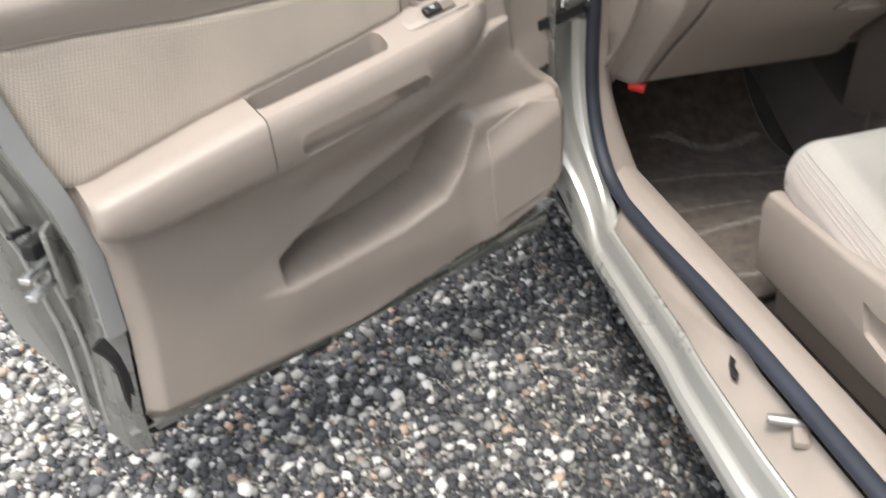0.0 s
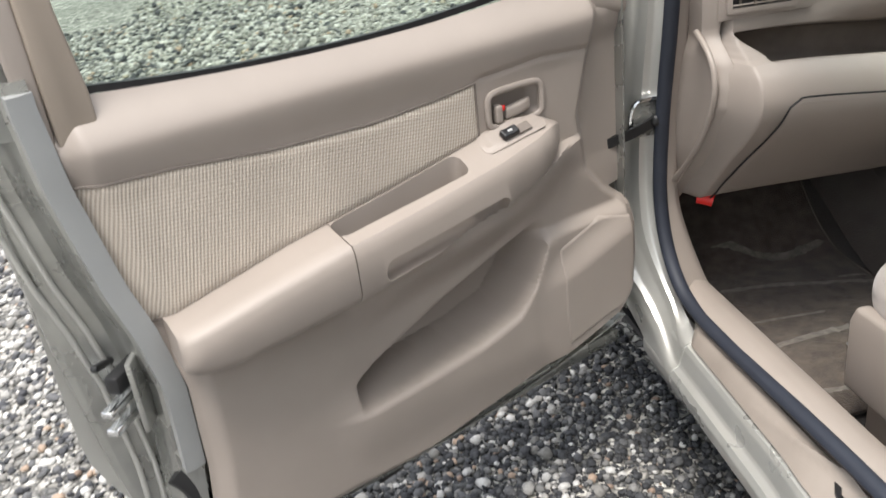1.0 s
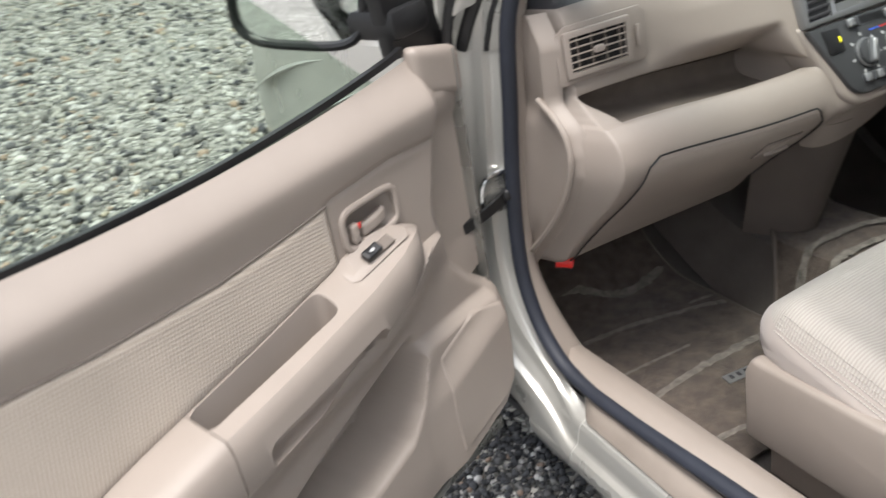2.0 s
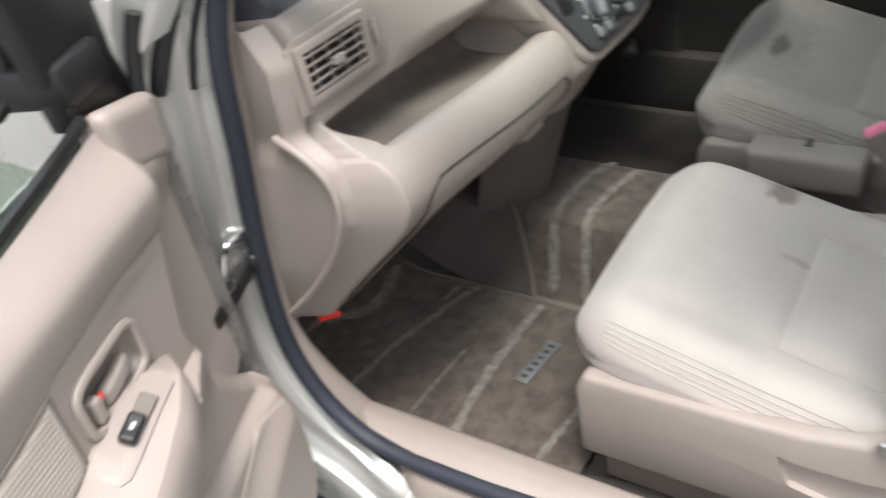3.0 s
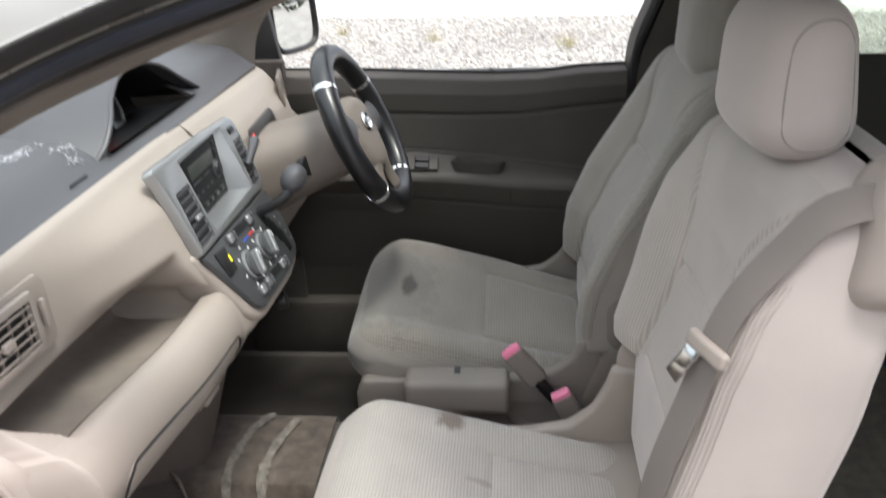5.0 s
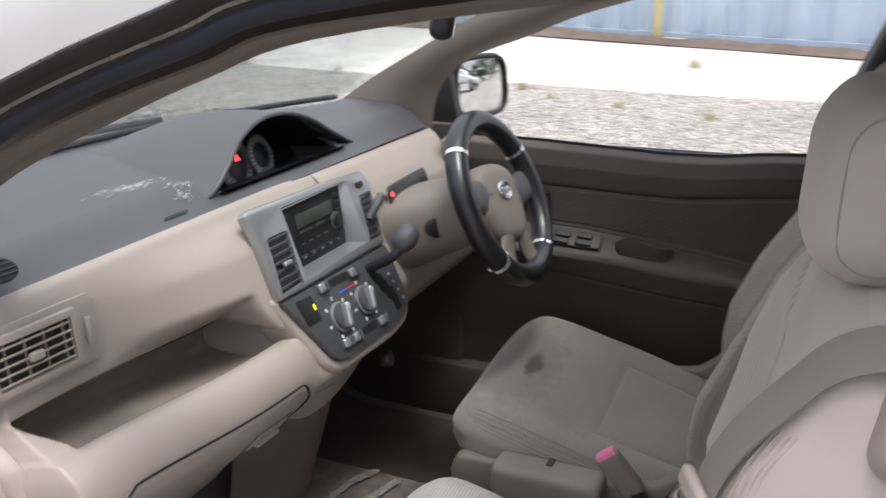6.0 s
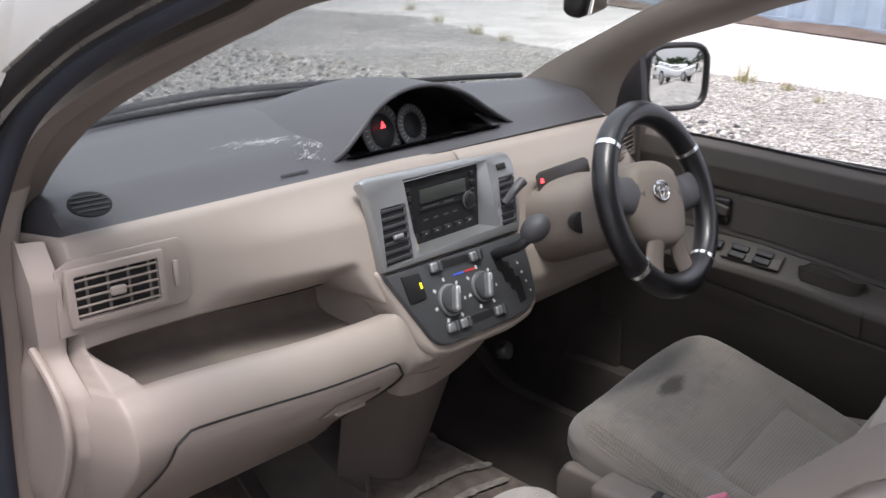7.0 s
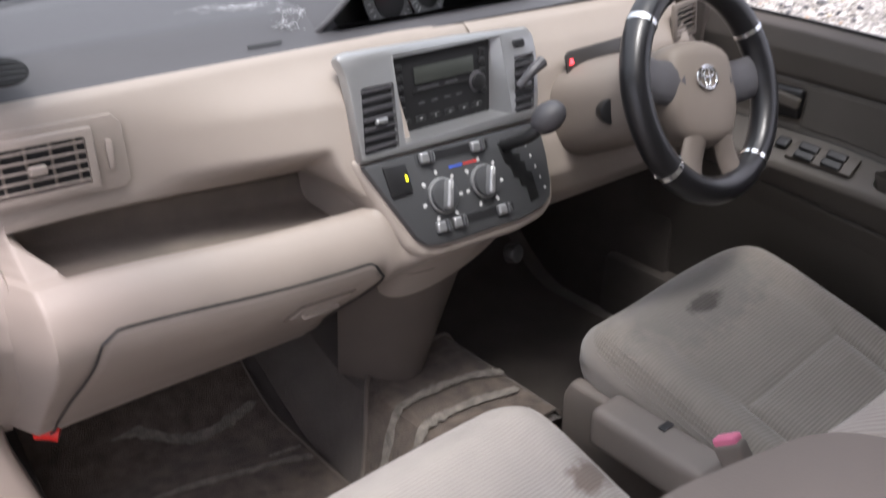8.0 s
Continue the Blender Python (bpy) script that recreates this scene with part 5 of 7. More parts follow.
part("roof_side_skin", sheet(lambda u, v: Vector((0.76 - 0.15 * u + 0.02 * math.sin(math.pi * u), -0.30 - 1.85 * v, 1.395 + 0.10 * u + 0.015 * math.sin(math.pi * u))), 8, 16, 0.004), SILVER, body, "silver roof side")

# ---- dashboard ----
dash = thing("dashboard", "beige dashboard with dark grey top, open shelf and glovebox", "dashboard")

SHELF = [(0.075, 1.050), (0.062, 1.040), (0.050, 1.010), (0.046, 0.970), (0.046, 0.940), (0.044, 0.916), (0.051, 0.908), (0.092, 0.902), (0.118, 0.884), (0.122, 0.850), (0.085, 0.838), (0.014, 0.838), (-0.003, 0.858), (-0.013, 0.867), (-0.032, 0.867), (-0.052, 0.850), (-0.063, 0.826), (-0.064, 0.800), (-0.052, 0.771), (-0.018, 0.729), (0.034, 0.675), (0.092, 0.612), (0.150, 0.558), (0.30, 0.55)]
FLAT = SHELF[:5] + [(0.043, 0.918), (0.039, 0.910), (0.033, 0.903), (0.025, 0.896), (0.015, 0.890), (0.005, 0.884), (-0.005, 0.879), (-0.014, 0.874), (-0.023, 0.871)] + SHELF[14:]


def dash_face(u, v):
    x = -0.655 + 0.80 * u
    t = v * 23
    left = -0.618 + 0.038 * ease(5, 12, t)
    right = -0.170 - 0.040 * ease(9, 5, t)
    w = ease(left - 0.004, left + 0.008, x) * ease(right + 0.006, right - 0.012, x)
    p = profile(FLAT, t).lerp(profile(SHELF, t), w)
    drop = -ease(-0.60, -0.16, x) * (0.034 * ease(4.5, 7, t) - 0.013 * ease(9, 13, t) - 0.011 * ease(18, 22, t))
    bow = -0.022 * ease(-0.63, -0.30, x) * ease(6, 12, t) * ease(22, 17, t)
    turn = 0.085 * max(0.0, (-0.618 - x) / 0.037)
    tuck = 0.040 * ease(-0.175, -0.115, x) * ease(11, 14, t)
    y, z = p.y + bow + turn + tuck, p.z + drop
    f = ease(0.79, 0.95, z)
    begin = -0.200 - 0.300 * f
    meet = ease(begin, begin + 0.085 + 0.26 * f, x) * ease(0.70, 0.79, z) * ease(1.044, 0.985, z) * ease(0.145, 0.07, x)
    y += (min(y, -0.094 + (z - 0.79) * 0.5) - y) * meet * (1 - w * ease(4, 6, t)) + 0.014 * ease(0.085, 0.145, x)
    z -= 0.005 * ease(-0.05, 0.12, x) * ease(6, 3, t)
    return Vector((x, y, z))


facia = part("facia", sheet(dash_face, 250, 184, 0.003, lambda c: c.x > -0.085 and 0.915 < c.z < 1.022), BEIGE, dash, "moulded beige facia with an open shelf", angle=50)


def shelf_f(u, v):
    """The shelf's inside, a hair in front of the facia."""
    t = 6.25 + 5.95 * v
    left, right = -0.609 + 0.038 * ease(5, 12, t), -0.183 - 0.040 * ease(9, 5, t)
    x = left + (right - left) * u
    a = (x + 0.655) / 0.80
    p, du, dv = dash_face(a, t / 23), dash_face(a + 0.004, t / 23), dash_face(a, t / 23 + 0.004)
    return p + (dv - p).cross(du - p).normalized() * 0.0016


part("shelf_lining", sheet(shelf_f, 80, 60), LINING, dash, "dull brown lining of the open shelf, shade in its colour")


# the end of the dashboard beside the doorway
def end_f(u, v):
    z = 1.05 - 0.50 * v
    front = lerp_table([(0.55, 0.190), (0.58, 0.165), (0.63, 0.118), (0.68, 0.072), (0.73, 0.030), (0.79, -0.010), (0.83, -0.012), (0.868, 0.004), (0.905, 0.056), (0.94, 0.050), (1.0, 0.045), (1.05, 0.075)], z)[0]
    y = front + (0.20 - front) * u
    x = -0.664 + 0.012 * math.sin(math.pi * min(1, u * 1.2)) * ease(1.0, 0.85, z) - 0.010 * ease(0.0, 0.3, u) * ease(0.60, 0.7, z) * ease(0.90, 0.86, z)
    x = x + 0.028 * ease(0.12, 0.0, u)
    return Vector((x, y, z))


part("end_panel", sheet(end_f, 24, 50, 0.004), BEIGE, dash, "beige side panel")
part("end_bead", sweep(glide([(-0.664, 0.085, 0.912), (-0.668, 0.030, 0.885), (-0.668, 0.008, 0.850), (-0.668, 0.010, 0.80), (-0.668, 0.045, 0.73), (-0.668, 0.100, 0.66), (-0.668, 0.155, 0.605)], 40), ring(0.0055, 8), False, (-1, 0, 0)), BEIGE, dash)

# glovebox lid: a shallow skin with a dark gap round it
def lid_point(s, t, off):
    """s across, t down the lid."""
    x = -0.570 + 0.392 * s
    top = 16.45 + 0.2 * s
    v = (top + (21.8 - top) * t) / 23
    u = (x + 0.655) / 0.80
    p = dash_face(min(1, max(0, u)), v)
    q = dash_face(min(1, max(0, u)), v + 0.01)
    d = (q - p).normalized()
    return p + Vector((0, d.z, -d.y)).normalized() * off


def lid_shape(s, t, off):
    inset = -0.075 * t
    cut = (1 - t) * (0.22 * ease(0.90, 1.0, s) ** 2 + 0.10 * ease(0.07, 0.0, s) ** 2)
    return lid_point(inset * (1 - s) + s * (1 - 0.03 * t), t + cut, off)


lid = part("glovebox_lid", sheet(lambda u, v: lid_shape(u, v, 0.004 - 0.004 * (max(abs(2 * u - 1), abs(2 * v - 1)) > 0.985)), 50, 20), BEIGE, dash, "beige glovebox lid")
gap = [lid_shape(k / 40, 0.0, 0.004) + Vector((0, -0.001, 0.002)) for k in range(41)]
gap = [lid_shape(-0.004, 1 - k / 16, 0.004) for k in range(0, 15)] + gap + [lid_shape(1.004, k / 16, 0.004) for k in range(1, 13)]
part("lid_gap", sweep(gap, ring(0.0018, 6), False), BLACK, lid, "dark gap round the lid")
catch_o = lid_point(0.75, 0.33, 0.004)
catch_x, catch_y = (lid_point(0.81, 0.33, 0.004) - catch_o).normalized(), (lid_point(0.75, 0.23, 0.004) - catch_o).normalized()
catch_z = catch_x.cross(catch_y).normalized()
catch_m = Matrix((catch_x, catch_z.cross(catch_x), catch_z)).transposed().to_4x4()
catch_m.translation = catch_o
latch_piece = part("glovebox_catch", prism([(-0.044, -0.016), (0.034, -0.016), (0.046, 0.012), (-0.034, 0.012)], 0.005, catch_m @ pose(0, 0, -0.001), 0.0022), BEIGE, dash, "beige glovebox catch")
rim_pts = [(-0.050, -0.020), (-0.036, 0.017), (0.052, 0.017), (0.038, -0.020)]
part("catch_gap", sweep([catch_m @ Vector((x, y, 0.0006)) for x, y in rim_pts], ring(0.0016, 6), False, tuple(catch_z)), BEIGE_SHADED, latch_piece, "joint round the catch, shade in its colour")
part("catch_lip", pad((0.030, 0.004, 0.006), 0.0038, None, catch_m @ pose(0.004, -0.012, 0.004)), BEIGE, latch_piece)

# right-hand half of the facia, behind the wheel, and the lower centre
def far_face(u, v):
    x = 0.10 + 0.60 * u
    prof = [(0.075, 1.046), (0.058, 1.035), (0.030, 1.00), (0.010, 0.965), (0.002, 0.93), (-0.010, 0.89), (-0.03, 0.85), (-0.045, 0.80), (-0.035, 0.755), (0.0, 0.715), (0.08, 0.69), (0.25, 0.68)]
    y, z = lerp_table([(i, *p) for i, p in enumerate(prof)], v * (len(prof) - 1))
    return Vector((x, y + 0.03 * ease(0.25, 0.10, x) * ease(0.5, 1, v) + 0.10 * ease(0.62, 0.72, x) * ease(0.5, 0.1, v), z - 0.01 * u))


part("driver_facia", sheet(far_face, 50, 60, 0.003), BEIGE, dash, "beige facia on the driver's side", angle=50)


def centre_f(u, v):
    a = math.pi * u
    w = 0.160 - 0.03 * v
    x = 0.020 - w * math.cos(a)
    y = 0.02 - (0.108 - 0.055 * v) * math.sin(a) ** 0.6
    bow = 0.03 * math.sin(a)
    return Vector((x, y, 0.815 - bow * (1 - 0.6 * u) - 0.155 * v ** 0.9 * (1 - 0.62 * u)))


part("centre_lower", sheet(centre_f, 40, 20, 0.003), BEIGE, dash, "beige lower centre of the facia")
part("centre_seam", sweep([centre_f(0.02 + 0.30 * k / 14, 0.62) + Vector((0, -0.002, 0)) for k in range(15)], ring(0.0016, 6), False), BLACK, dash)
part("power_socket", cyl(0.016, 0.02, pose(0.085, -0.080, 0.705, 75, 0, 10), bevel=0.003), BLACK, dash, "black socket")
# beige trim darkened for the shade below the centre panel
part("centre_base", sheet(lambda u, v: Vector((-0.130 + 0.28 * u + 0.060 * v * (1 - 2 * u), -0.005 + 0.11 * (2 * u - 1) ** 2 + 0.10 * v, 0.70 - 0.33 * v)), 24, 18, 0.006), BEIGE_SHADED, dash, "beige lower trim, shade in its colour")

# dark top with the instrument hood
def dash_top(u, v):
    x = -0.652 + 1.352 * u
    w = (x - 0.02) / 0.68
    back = 0.64 - 0.23 * w * w
    y = 0.072 + (back - 0.072) * v
    z = 1.046 + 0.040 * ease(-0.03, 0.17, v) - 0.0025 + 0.016 * ease(0.1, 0.5, v) - 0.034 * ease(0.45, 1.0, v)
    y += 0.10 * ease(-0.60, -0.655, x) * (1 - v) + 0.09 * ease(0.60, 0.70, x) * (1 - v)
    return Vector((x, y, z))


top = part("dash_top", sheet(dash_top, 120, 60, 0.006, lambda c: -0.115 < c.x < 0.265 and 0.100 < c.y < 0.30), DASH, dash, "dark grey soft dashboard top")
RIM = [(-0.160, 0.112, 1.050), (-0.132, 0.100, 1.074), (-0.095, 0.102, 1.102), (-0.045, 0.118, 1.128), (0.020, 0.132, 1.147), (0.085, 0.138, 1.153), (0.145, 0.136, 1.147), (0.200, 0.128, 1.128), (0.245, 0.118, 1.100), (0.285, 0.108, 1.076), (0.345, 0.110, 1.050)]
rim_line = glide(RIM, 61)


def hood_f(u, v):
    p = rim_line[int(round(u * 60))]
    side = 2 * u - 1
    back = Vector((p.x + 0.05 * side, 0.235 + 0.23 * (1 - side * side), 1.088 + 0.012 * (1 - side * side) - 0.020 * abs(side)))
    q = p.lerp(back, v)
    q.z += 0.020 * math.sin(math.pi * v) * (1 - side * side) + 0.002
    return q


part("instrument_hood", sheet(hood_f, 60, 16, 0.004), DASH, dash, "dark grey hood over the instruments", angle=60)
part("hood_rim", sweep(rim_line, ring(0.0045, 8), False, (0, 1, 0)), DASH, dash)


def lining_in(u, v):
    p = rim_line[int(round(u * 60))]
    q = Vector((0.10 + (p.x - 0.10) * 0.80, 0.30, 1.045 + (p.z - 1.045) * 0.80))
    return p.lerp(q, v) - Vector((0, 0, 0.005))


part("hood_lip", sheet(lambda u, v: lining_in(u, 0.16 * v) + Vector((0, -0.002 * v, 0.003)), 60, 4), DASH, dash, "dark grey lip of the hood")
part("hood_lining", sheet(lambda u, v: lining_in(u, 0.15 + 0.85 * v), 60, 8), BLACK, dash, "black inside of the hood")
part("hood_floor", sheet(lambda u, v: Vector((-0.125 + 0.40 * u, 0.094 + 0.20 * v, 1.066 - 0.030 * v ** 0.5 - 0.02 * v)), 10, 12), BLACK, dash, "black floor of the instrument well")
cluster = part("instrument_panel", prism([(-0.16, 0.0), (0.17, 0.0), (0.15, 0.05), (0.08, 0.085), (-0.05, 0.085), (-0.13, 0.05)], 0.01, pose(0.115, 0.235, 1.025, 75), 0.002), BLACK, dash, "black instrument panel")
for gx, gr in ((-0.050, 0.054), (0.030, 0.042)):
    m = pose(0.105 + gx, 0.212, 1.062, 72, 0, 6)
    dial = part("dial", cyl(gr, 0.004, m @ pose(0, 0, 0.006), bevel=0.001, seg=40), DIAL_GREY, cluster, "pale grey dial ring")
    part("dial_centre", cyl(gr * 0.60, 0.002, m @ pose(0, 0, 0.0085), bevel=0.0005, seg=32), BLACK, dial, "black dial centre")
    for j in range(21):
        a = radians(225 - 13.5 * j)
        ln = 0.005 if j % 2 == 0 else 0.003
        part("dial_tick", prism([(-ln, -0.0009), (ln, -0.0009), (ln, 0.0009), (-ln, 0.0009)], 0.0006, m @ pose(gr * 0.82 * math.cos(a), gr * 0.82 * math.sin(a), 0.0082, 0, 0, math.degrees(a)), 0), WHITE_MARK, dial)
part("warning_lamp", prism([(-0.007, -0.005), (0.007, -0.005), (0.0, 0.008)], 0.001, pose(0.046, 0.194, 1.078, 72), 0), RED_LIT, cluster, "red warning triangle")
OUTLET = plain("outlet_black", (0.004, 0.004, 0.004), 0.75)
spk_m = pose(-0.576, 0.072, 1.0845, 27, 0, -6)
spk = part("air_outlet", cyl(0.027, 0.003, spk_m @ Matrix.Diagonal((1.0, 0.85, 1, 1)), bevel=0.0012, seg=32), OUTLET, dash, "round black defroster outlet")
for k in range(4):
    part("slat", prism([(-0.024 + 0.003 * abs(k - 1.5), -0.001), (0.024 - 0.003 * abs(k - 1.5), -0.001), (0.024 - 0.003 * abs(k - 1.5), 0.001), (-0.024 + 0.003 * abs(k - 1.5), 0.001)], 0.0012, spk_m @ pose(0, -0.013 + 0.0085 * k, 0.0015), 0), BLACK, spk)
rng = random.Random(4)
scuff_bm = bmesh.new()
for k in range(190):
    cx, cy, rx, ry = ((-0.245, 0.200, 0.034, 0.007), (-0.205, 0.190, 0.022, 0.005), (-0.165, 0.150, 0.016, 0.008), (-0.185, 0.125, 0.010, 0.006))[k % 4]
    sx, sy = rng.gauss(cx, rx), rng.gauss(cy, ry)
    w = ((sx - 0.02) / 0.68) ** 2
    p = dash_top((sx + 0.652) / 1.352, (sy - 0.072) / (0.64 - 0.23 * w - 0.072)) + Vector((0, 0, 0.0008))
    ln, wd, turn = 0.0015 + 0.0105 * rng.random() ** 2.2, rng.uniform(0.0003, 0.0011), rng.gauss(0.12 if k % 4 < 2 else 0.7, 0.28)
    a, b = Vector((math.cos(turn), math.sin(turn), 0.03)), Vector((-math.sin(turn), math.cos(turn), 0.2))
    scuff_bm.faces.new([scuff_bm.verts.new(p + a * ln * q + b * wd * r) for q, r in ((-1.2, 0), (-0.3, -1), (1.1, -0.3), (0.4, 0.9))])
tagged(part("scuff_marks", scuff_bm, SCRATCH, top, smooth=False), "pale scuffs on the dark skin", kind="stuff")
bag = dash_top(0.305, 0.045)
part("airbag_mark", prism([(-0.026, -0.002), (0.026, -0.002), (0.026, 0.002), (-0.026, 0.002)], 0.0006, Matrix.Translation(bag + Vector((0, -0.002, 0.002))) @ pose(0, 0, 0, 42, 0, 0), 0), BLACK, top)

# left air vent
def vent(parent, m, w, h, slats, frame_mat, bars, name="air_vent"):
    """A vent in local x, y with z towards the room: frame, black well, slats, upright bars."""
    rim = part(name, prism([(-w / 2 - 0.010, -h / 2 - 0.010), (w / 2 + 0.010, -h / 2 - 0.010), (w / 2 + 0.010, h / 2 + 0.010), (-w / 2 - 0.010, h / 2 + 0.010)], 0.010, m, 0.004), frame_mat, parent)
    carve(rim, [prism([(-w / 2, -h / 2), (w / 2, -h / 2), (w / 2, h / 2), (-w / 2, h / 2)], 0.03, m @ pose(0, 0, 0.002), 0.002)])
    part("vent_well", prism([(-w / 2, -h / 2), (w / 2, -h / 2), (w / 2, h / 2), (-w / 2, h / 2)], 0.002, m @ pose(0, 0, 0.0012), 0), BLACK, rim)
    for k in range(slats):
        y = -h / 2 + h * (k + 0.5) / slats
        part("slat", prism([(-w / 2 + 0.001, -0.0013), (w / 2 - 0.001, -0.0013), (w / 2 - 0.001, 0.0013), (-w / 2 + 0.001, 0.0013)], 0.0022, m @ pose(0, y, 0.0075, 6), 0.0005), bars, rim)
    return rim


vm = Matrix.Translation((-0.562, 0.046, 0.980)) @ pose(0, 0, 0, 86, 0, -4)
panel_v = part("vent_panel", prism([(-0.082, -0.048), (0.086, -0.044), (0.094, -0.036), (0.094, 0.034), (0.084, 0.046), (-0.06, 0.046), (-0.078, 0.036)], 0.005, vm @ pose(0.0, 0, -0.003), 0.0016), BEIGE, dash, "beige vent surround")
lv = vent(dash, vm @ pose(-0.006, 0.0, 0.002), 0.108, 0.056, 5, BEIGE, BEIGE)
tagged(lv, "beige air vent with five slats")
for k in range(4):
    part("upright", prism([(-0.0016, -0.027), (0.0016, -0.027), (0.0016, 0.027), (-0.0016, 0.027)], 0.003, vm @ pose(-0.044 + 0.027 * k, 0, 0.0055), 0), BEIGE_DARK, lv)
part("vent_knob", pad((0.010, 0.006, 0.004), 0.0035, None, vm @ pose(-0.008, 0.0, 0.014)), BEIGE, lv)
part("vent_wheel", prism([(-0.004, -0.018), (0.004, -0.018), (0.004, 0.018), (-0.004, 0.018)], 0.006, vm @ pose(0.074, 0.0, 0.004), 0.002), BEIGE, lv)

# centre panel: local x across, y up the slope, z towards the room
PM = Matrix.Translation((0.015, -0.105, 0.79)) @ Matrix(((1, 0, 0, 0), (0, 0.447, -0.894, 0), (0, 0.894, 0.447, 0), (0, 0, 0, 1)))
part("console_rim", prism([(-0.212, 0.150), (-0.164, 0.010), (-0.142, -0.012), (-0.110, -0.020), (0.05, -0.026), (0.108, -0.019), (0.136, -0.002), (0.146, 0.03), (0.152, 0.08), (0.158, 0.15)], 0.070, PM @ pose(0, 0, -0.074), 0.014, 4), BEIGE, dash, "rounded beige rim round the centre panel")
console = thing("centre_console", "silver-grey centre panel with radio, heater knobs and vents", "console")
bezel = part("radio_bezel", prism([(-0.203, 0.140), (0.134, 0.133), (0.152, 0.17), (0.170, 0.235), (0.172, 0.262), (0.162, 0.276), (0.02, 0.284), (-0.184, 0.290), (-0.196, 0.284), (-0.190, 0.262), (-0.192, 0.225)], 0.022, PM @ pose(0, 0, -0.012), 0.006), PANEL, console, "silver-grey radio bezel")
carve(bezel, [prism([(-0.127, 0.150), (0.084, 0.151), (0.101, 0.270), (-0.108, 0.272)], 0.06, PM @ pose(0, 0, -0.030), 0.0),
              prism([(-0.196, 0.148), (-0.137, 0.147), (-0.117, 0.236), (-0.172, 0.237)], 0.03, PM @ pose(0, 0, 0.004), 0.003),
              prism([(0.091, 0.149), (0.132, 0.149), (0.161, 0.230), (0.117, 0.228)], 0.03, PM @ pose(0, 0, 0.004), 0.003)])
part("bezel_tray", sheet(lambda u, v: PM @ Vector((-0.127 + 0.211 * u + (0.020 - 0.030 * u) * v, 0.150 + 0.020 * v, 0.009 - 0.050 * v)), 6, 6, 0.002), PANEL, bezel)
part("bezel_side", sheet(lambda u, v: PM @ Vector((0.084 + 0.017 * u - (0.010 + 0.008 * u) * v, 0.150 + 0.121 * u + 0.020 * v * (1 - u), 0.009 - (0.050 - 0.030 * u) * v)), 6, 6, 0.002), PANEL, bezel)
part("bezel_side", sheet(lambda u, v: PM @ Vector((-0.127 + 0.019 * u + (0.020 - 0.010 * u) * v, 0.150 + 0.122 * u + 0.020 * v * (1 - u), 0.009 - (0.050 - 0.030 * u) * v)), 6, 6, 0.002), PANEL, bezel)
part("bezel_roof", sheet(lambda u, v: PM @ Vector((-0.108 + 0.209 * u, 0.270 + 0.003 * v, 0.009 - 0.030 * v)), 6, 6, 0.002), PANEL, bezel)
RM = PM @ pose(-0.012, 0.178, -0.0585, 18)
RADIO_BLACK = plain("radio_black", (0.006, 0.006, 0.007), 0.6, grain=500, bump=0.1)
radio = thing("car_radio", "black double-height car radio with buttons and display", "radio")
part("radio_body", prism([(-0.100, -0.006), (0.090, -0.006), (0.097, 0.106), (-0.090, 0.106)], 0.03, RM, 0.003), RADIO_BLACK, radio, "black radio front")
part("radio_display", prism([(-0.055, 0.062), (0.06, 0.062), (0.06, 0.086), (-0.055, 0.086)], 0.002, RM @ pose(0, 0, 0.030), 0.001), plain("smoked_display", (0.05, 0.055, 0.05), 0.3, grain=50, bump=0.0), radio, "dark display")
part("radio_slot", prism([(-0.06, 0.048), (0.05, 0.048), (0.05, 0.053), (-0.06, 0.053)], 0.0015, RM @ pose(0, 0, 0.030), 0.0004), plain("slot_black", (0.004, 0.004, 0.004), 0.6), radio)
part("volume_knob", cyl(0.013, 0.008, RM @ pose(0.066, 0.046, 0.033), bevel=0.003), BLACK, radio, "grey rotary knob")
for k in range(6):
    part("preset_button", pad((0.010, 0.004, 0.003), 0.0022, None, RM @ pose(-0.078 + 0.028 * k, 0.012, 0.030)), BLACK, radio)
    part("button_mark", prism([(-0.002, -0.0007), (0.002, -0.0007), (0.002, 0.0007), (-0.002, 0.0007)], 0.0004, RM @ pose(-0.078 + 0.028 * k, 0.012, 0.0330), 0), WHITE_MARK, radio)
for k in range(5):
    part("side_button", pad((0.008, 0.005, 0.003), 0.0022, None, RM @ pose(-0.084, 0.030 + 0.015 * k, 0.030)), BLACK, radio)
    part("side_button", pad((0.006, 0.005, 0.003), 0.0022, None, RM @ pose(0.078, 0.030 + 0.015 * k, 0.030)), BLACK, radio)
    part("button_mark", prism([(-0.003, -0.0008), (0.003, -0.0008), (0.003, 0.0008), (-0.003, 0.0008)], 0.0004, RM @ pose(-0.084, 0.030 + 0.015 * k, 0.0330), 0), DASH, radio)
part("volume_ring", cyl(0.0165, 0.004, RM @ pose(0.066, 0.046, 0.031), bevel=0.0015, seg=32), DASH, radio, "grey ring round the volume knob")
for lx, ly, lw in ((-0.03, 0.055, 0.02), (0.015, 0.055, 0.012), (-0.02, 0.034, 0.006), (0.005, 0.034, 0.006), (0.028, 0.034, 0.006), (-0.045, 0.034, 0.006)):
    part("button_mark", prism([(-lw, -0.0016), (lw, -0.0016), (lw, 0.0016), (-lw, 0.0016)], 0.0005, RM @ pose(lx, ly, 0.0303), 0), DASH, radio)
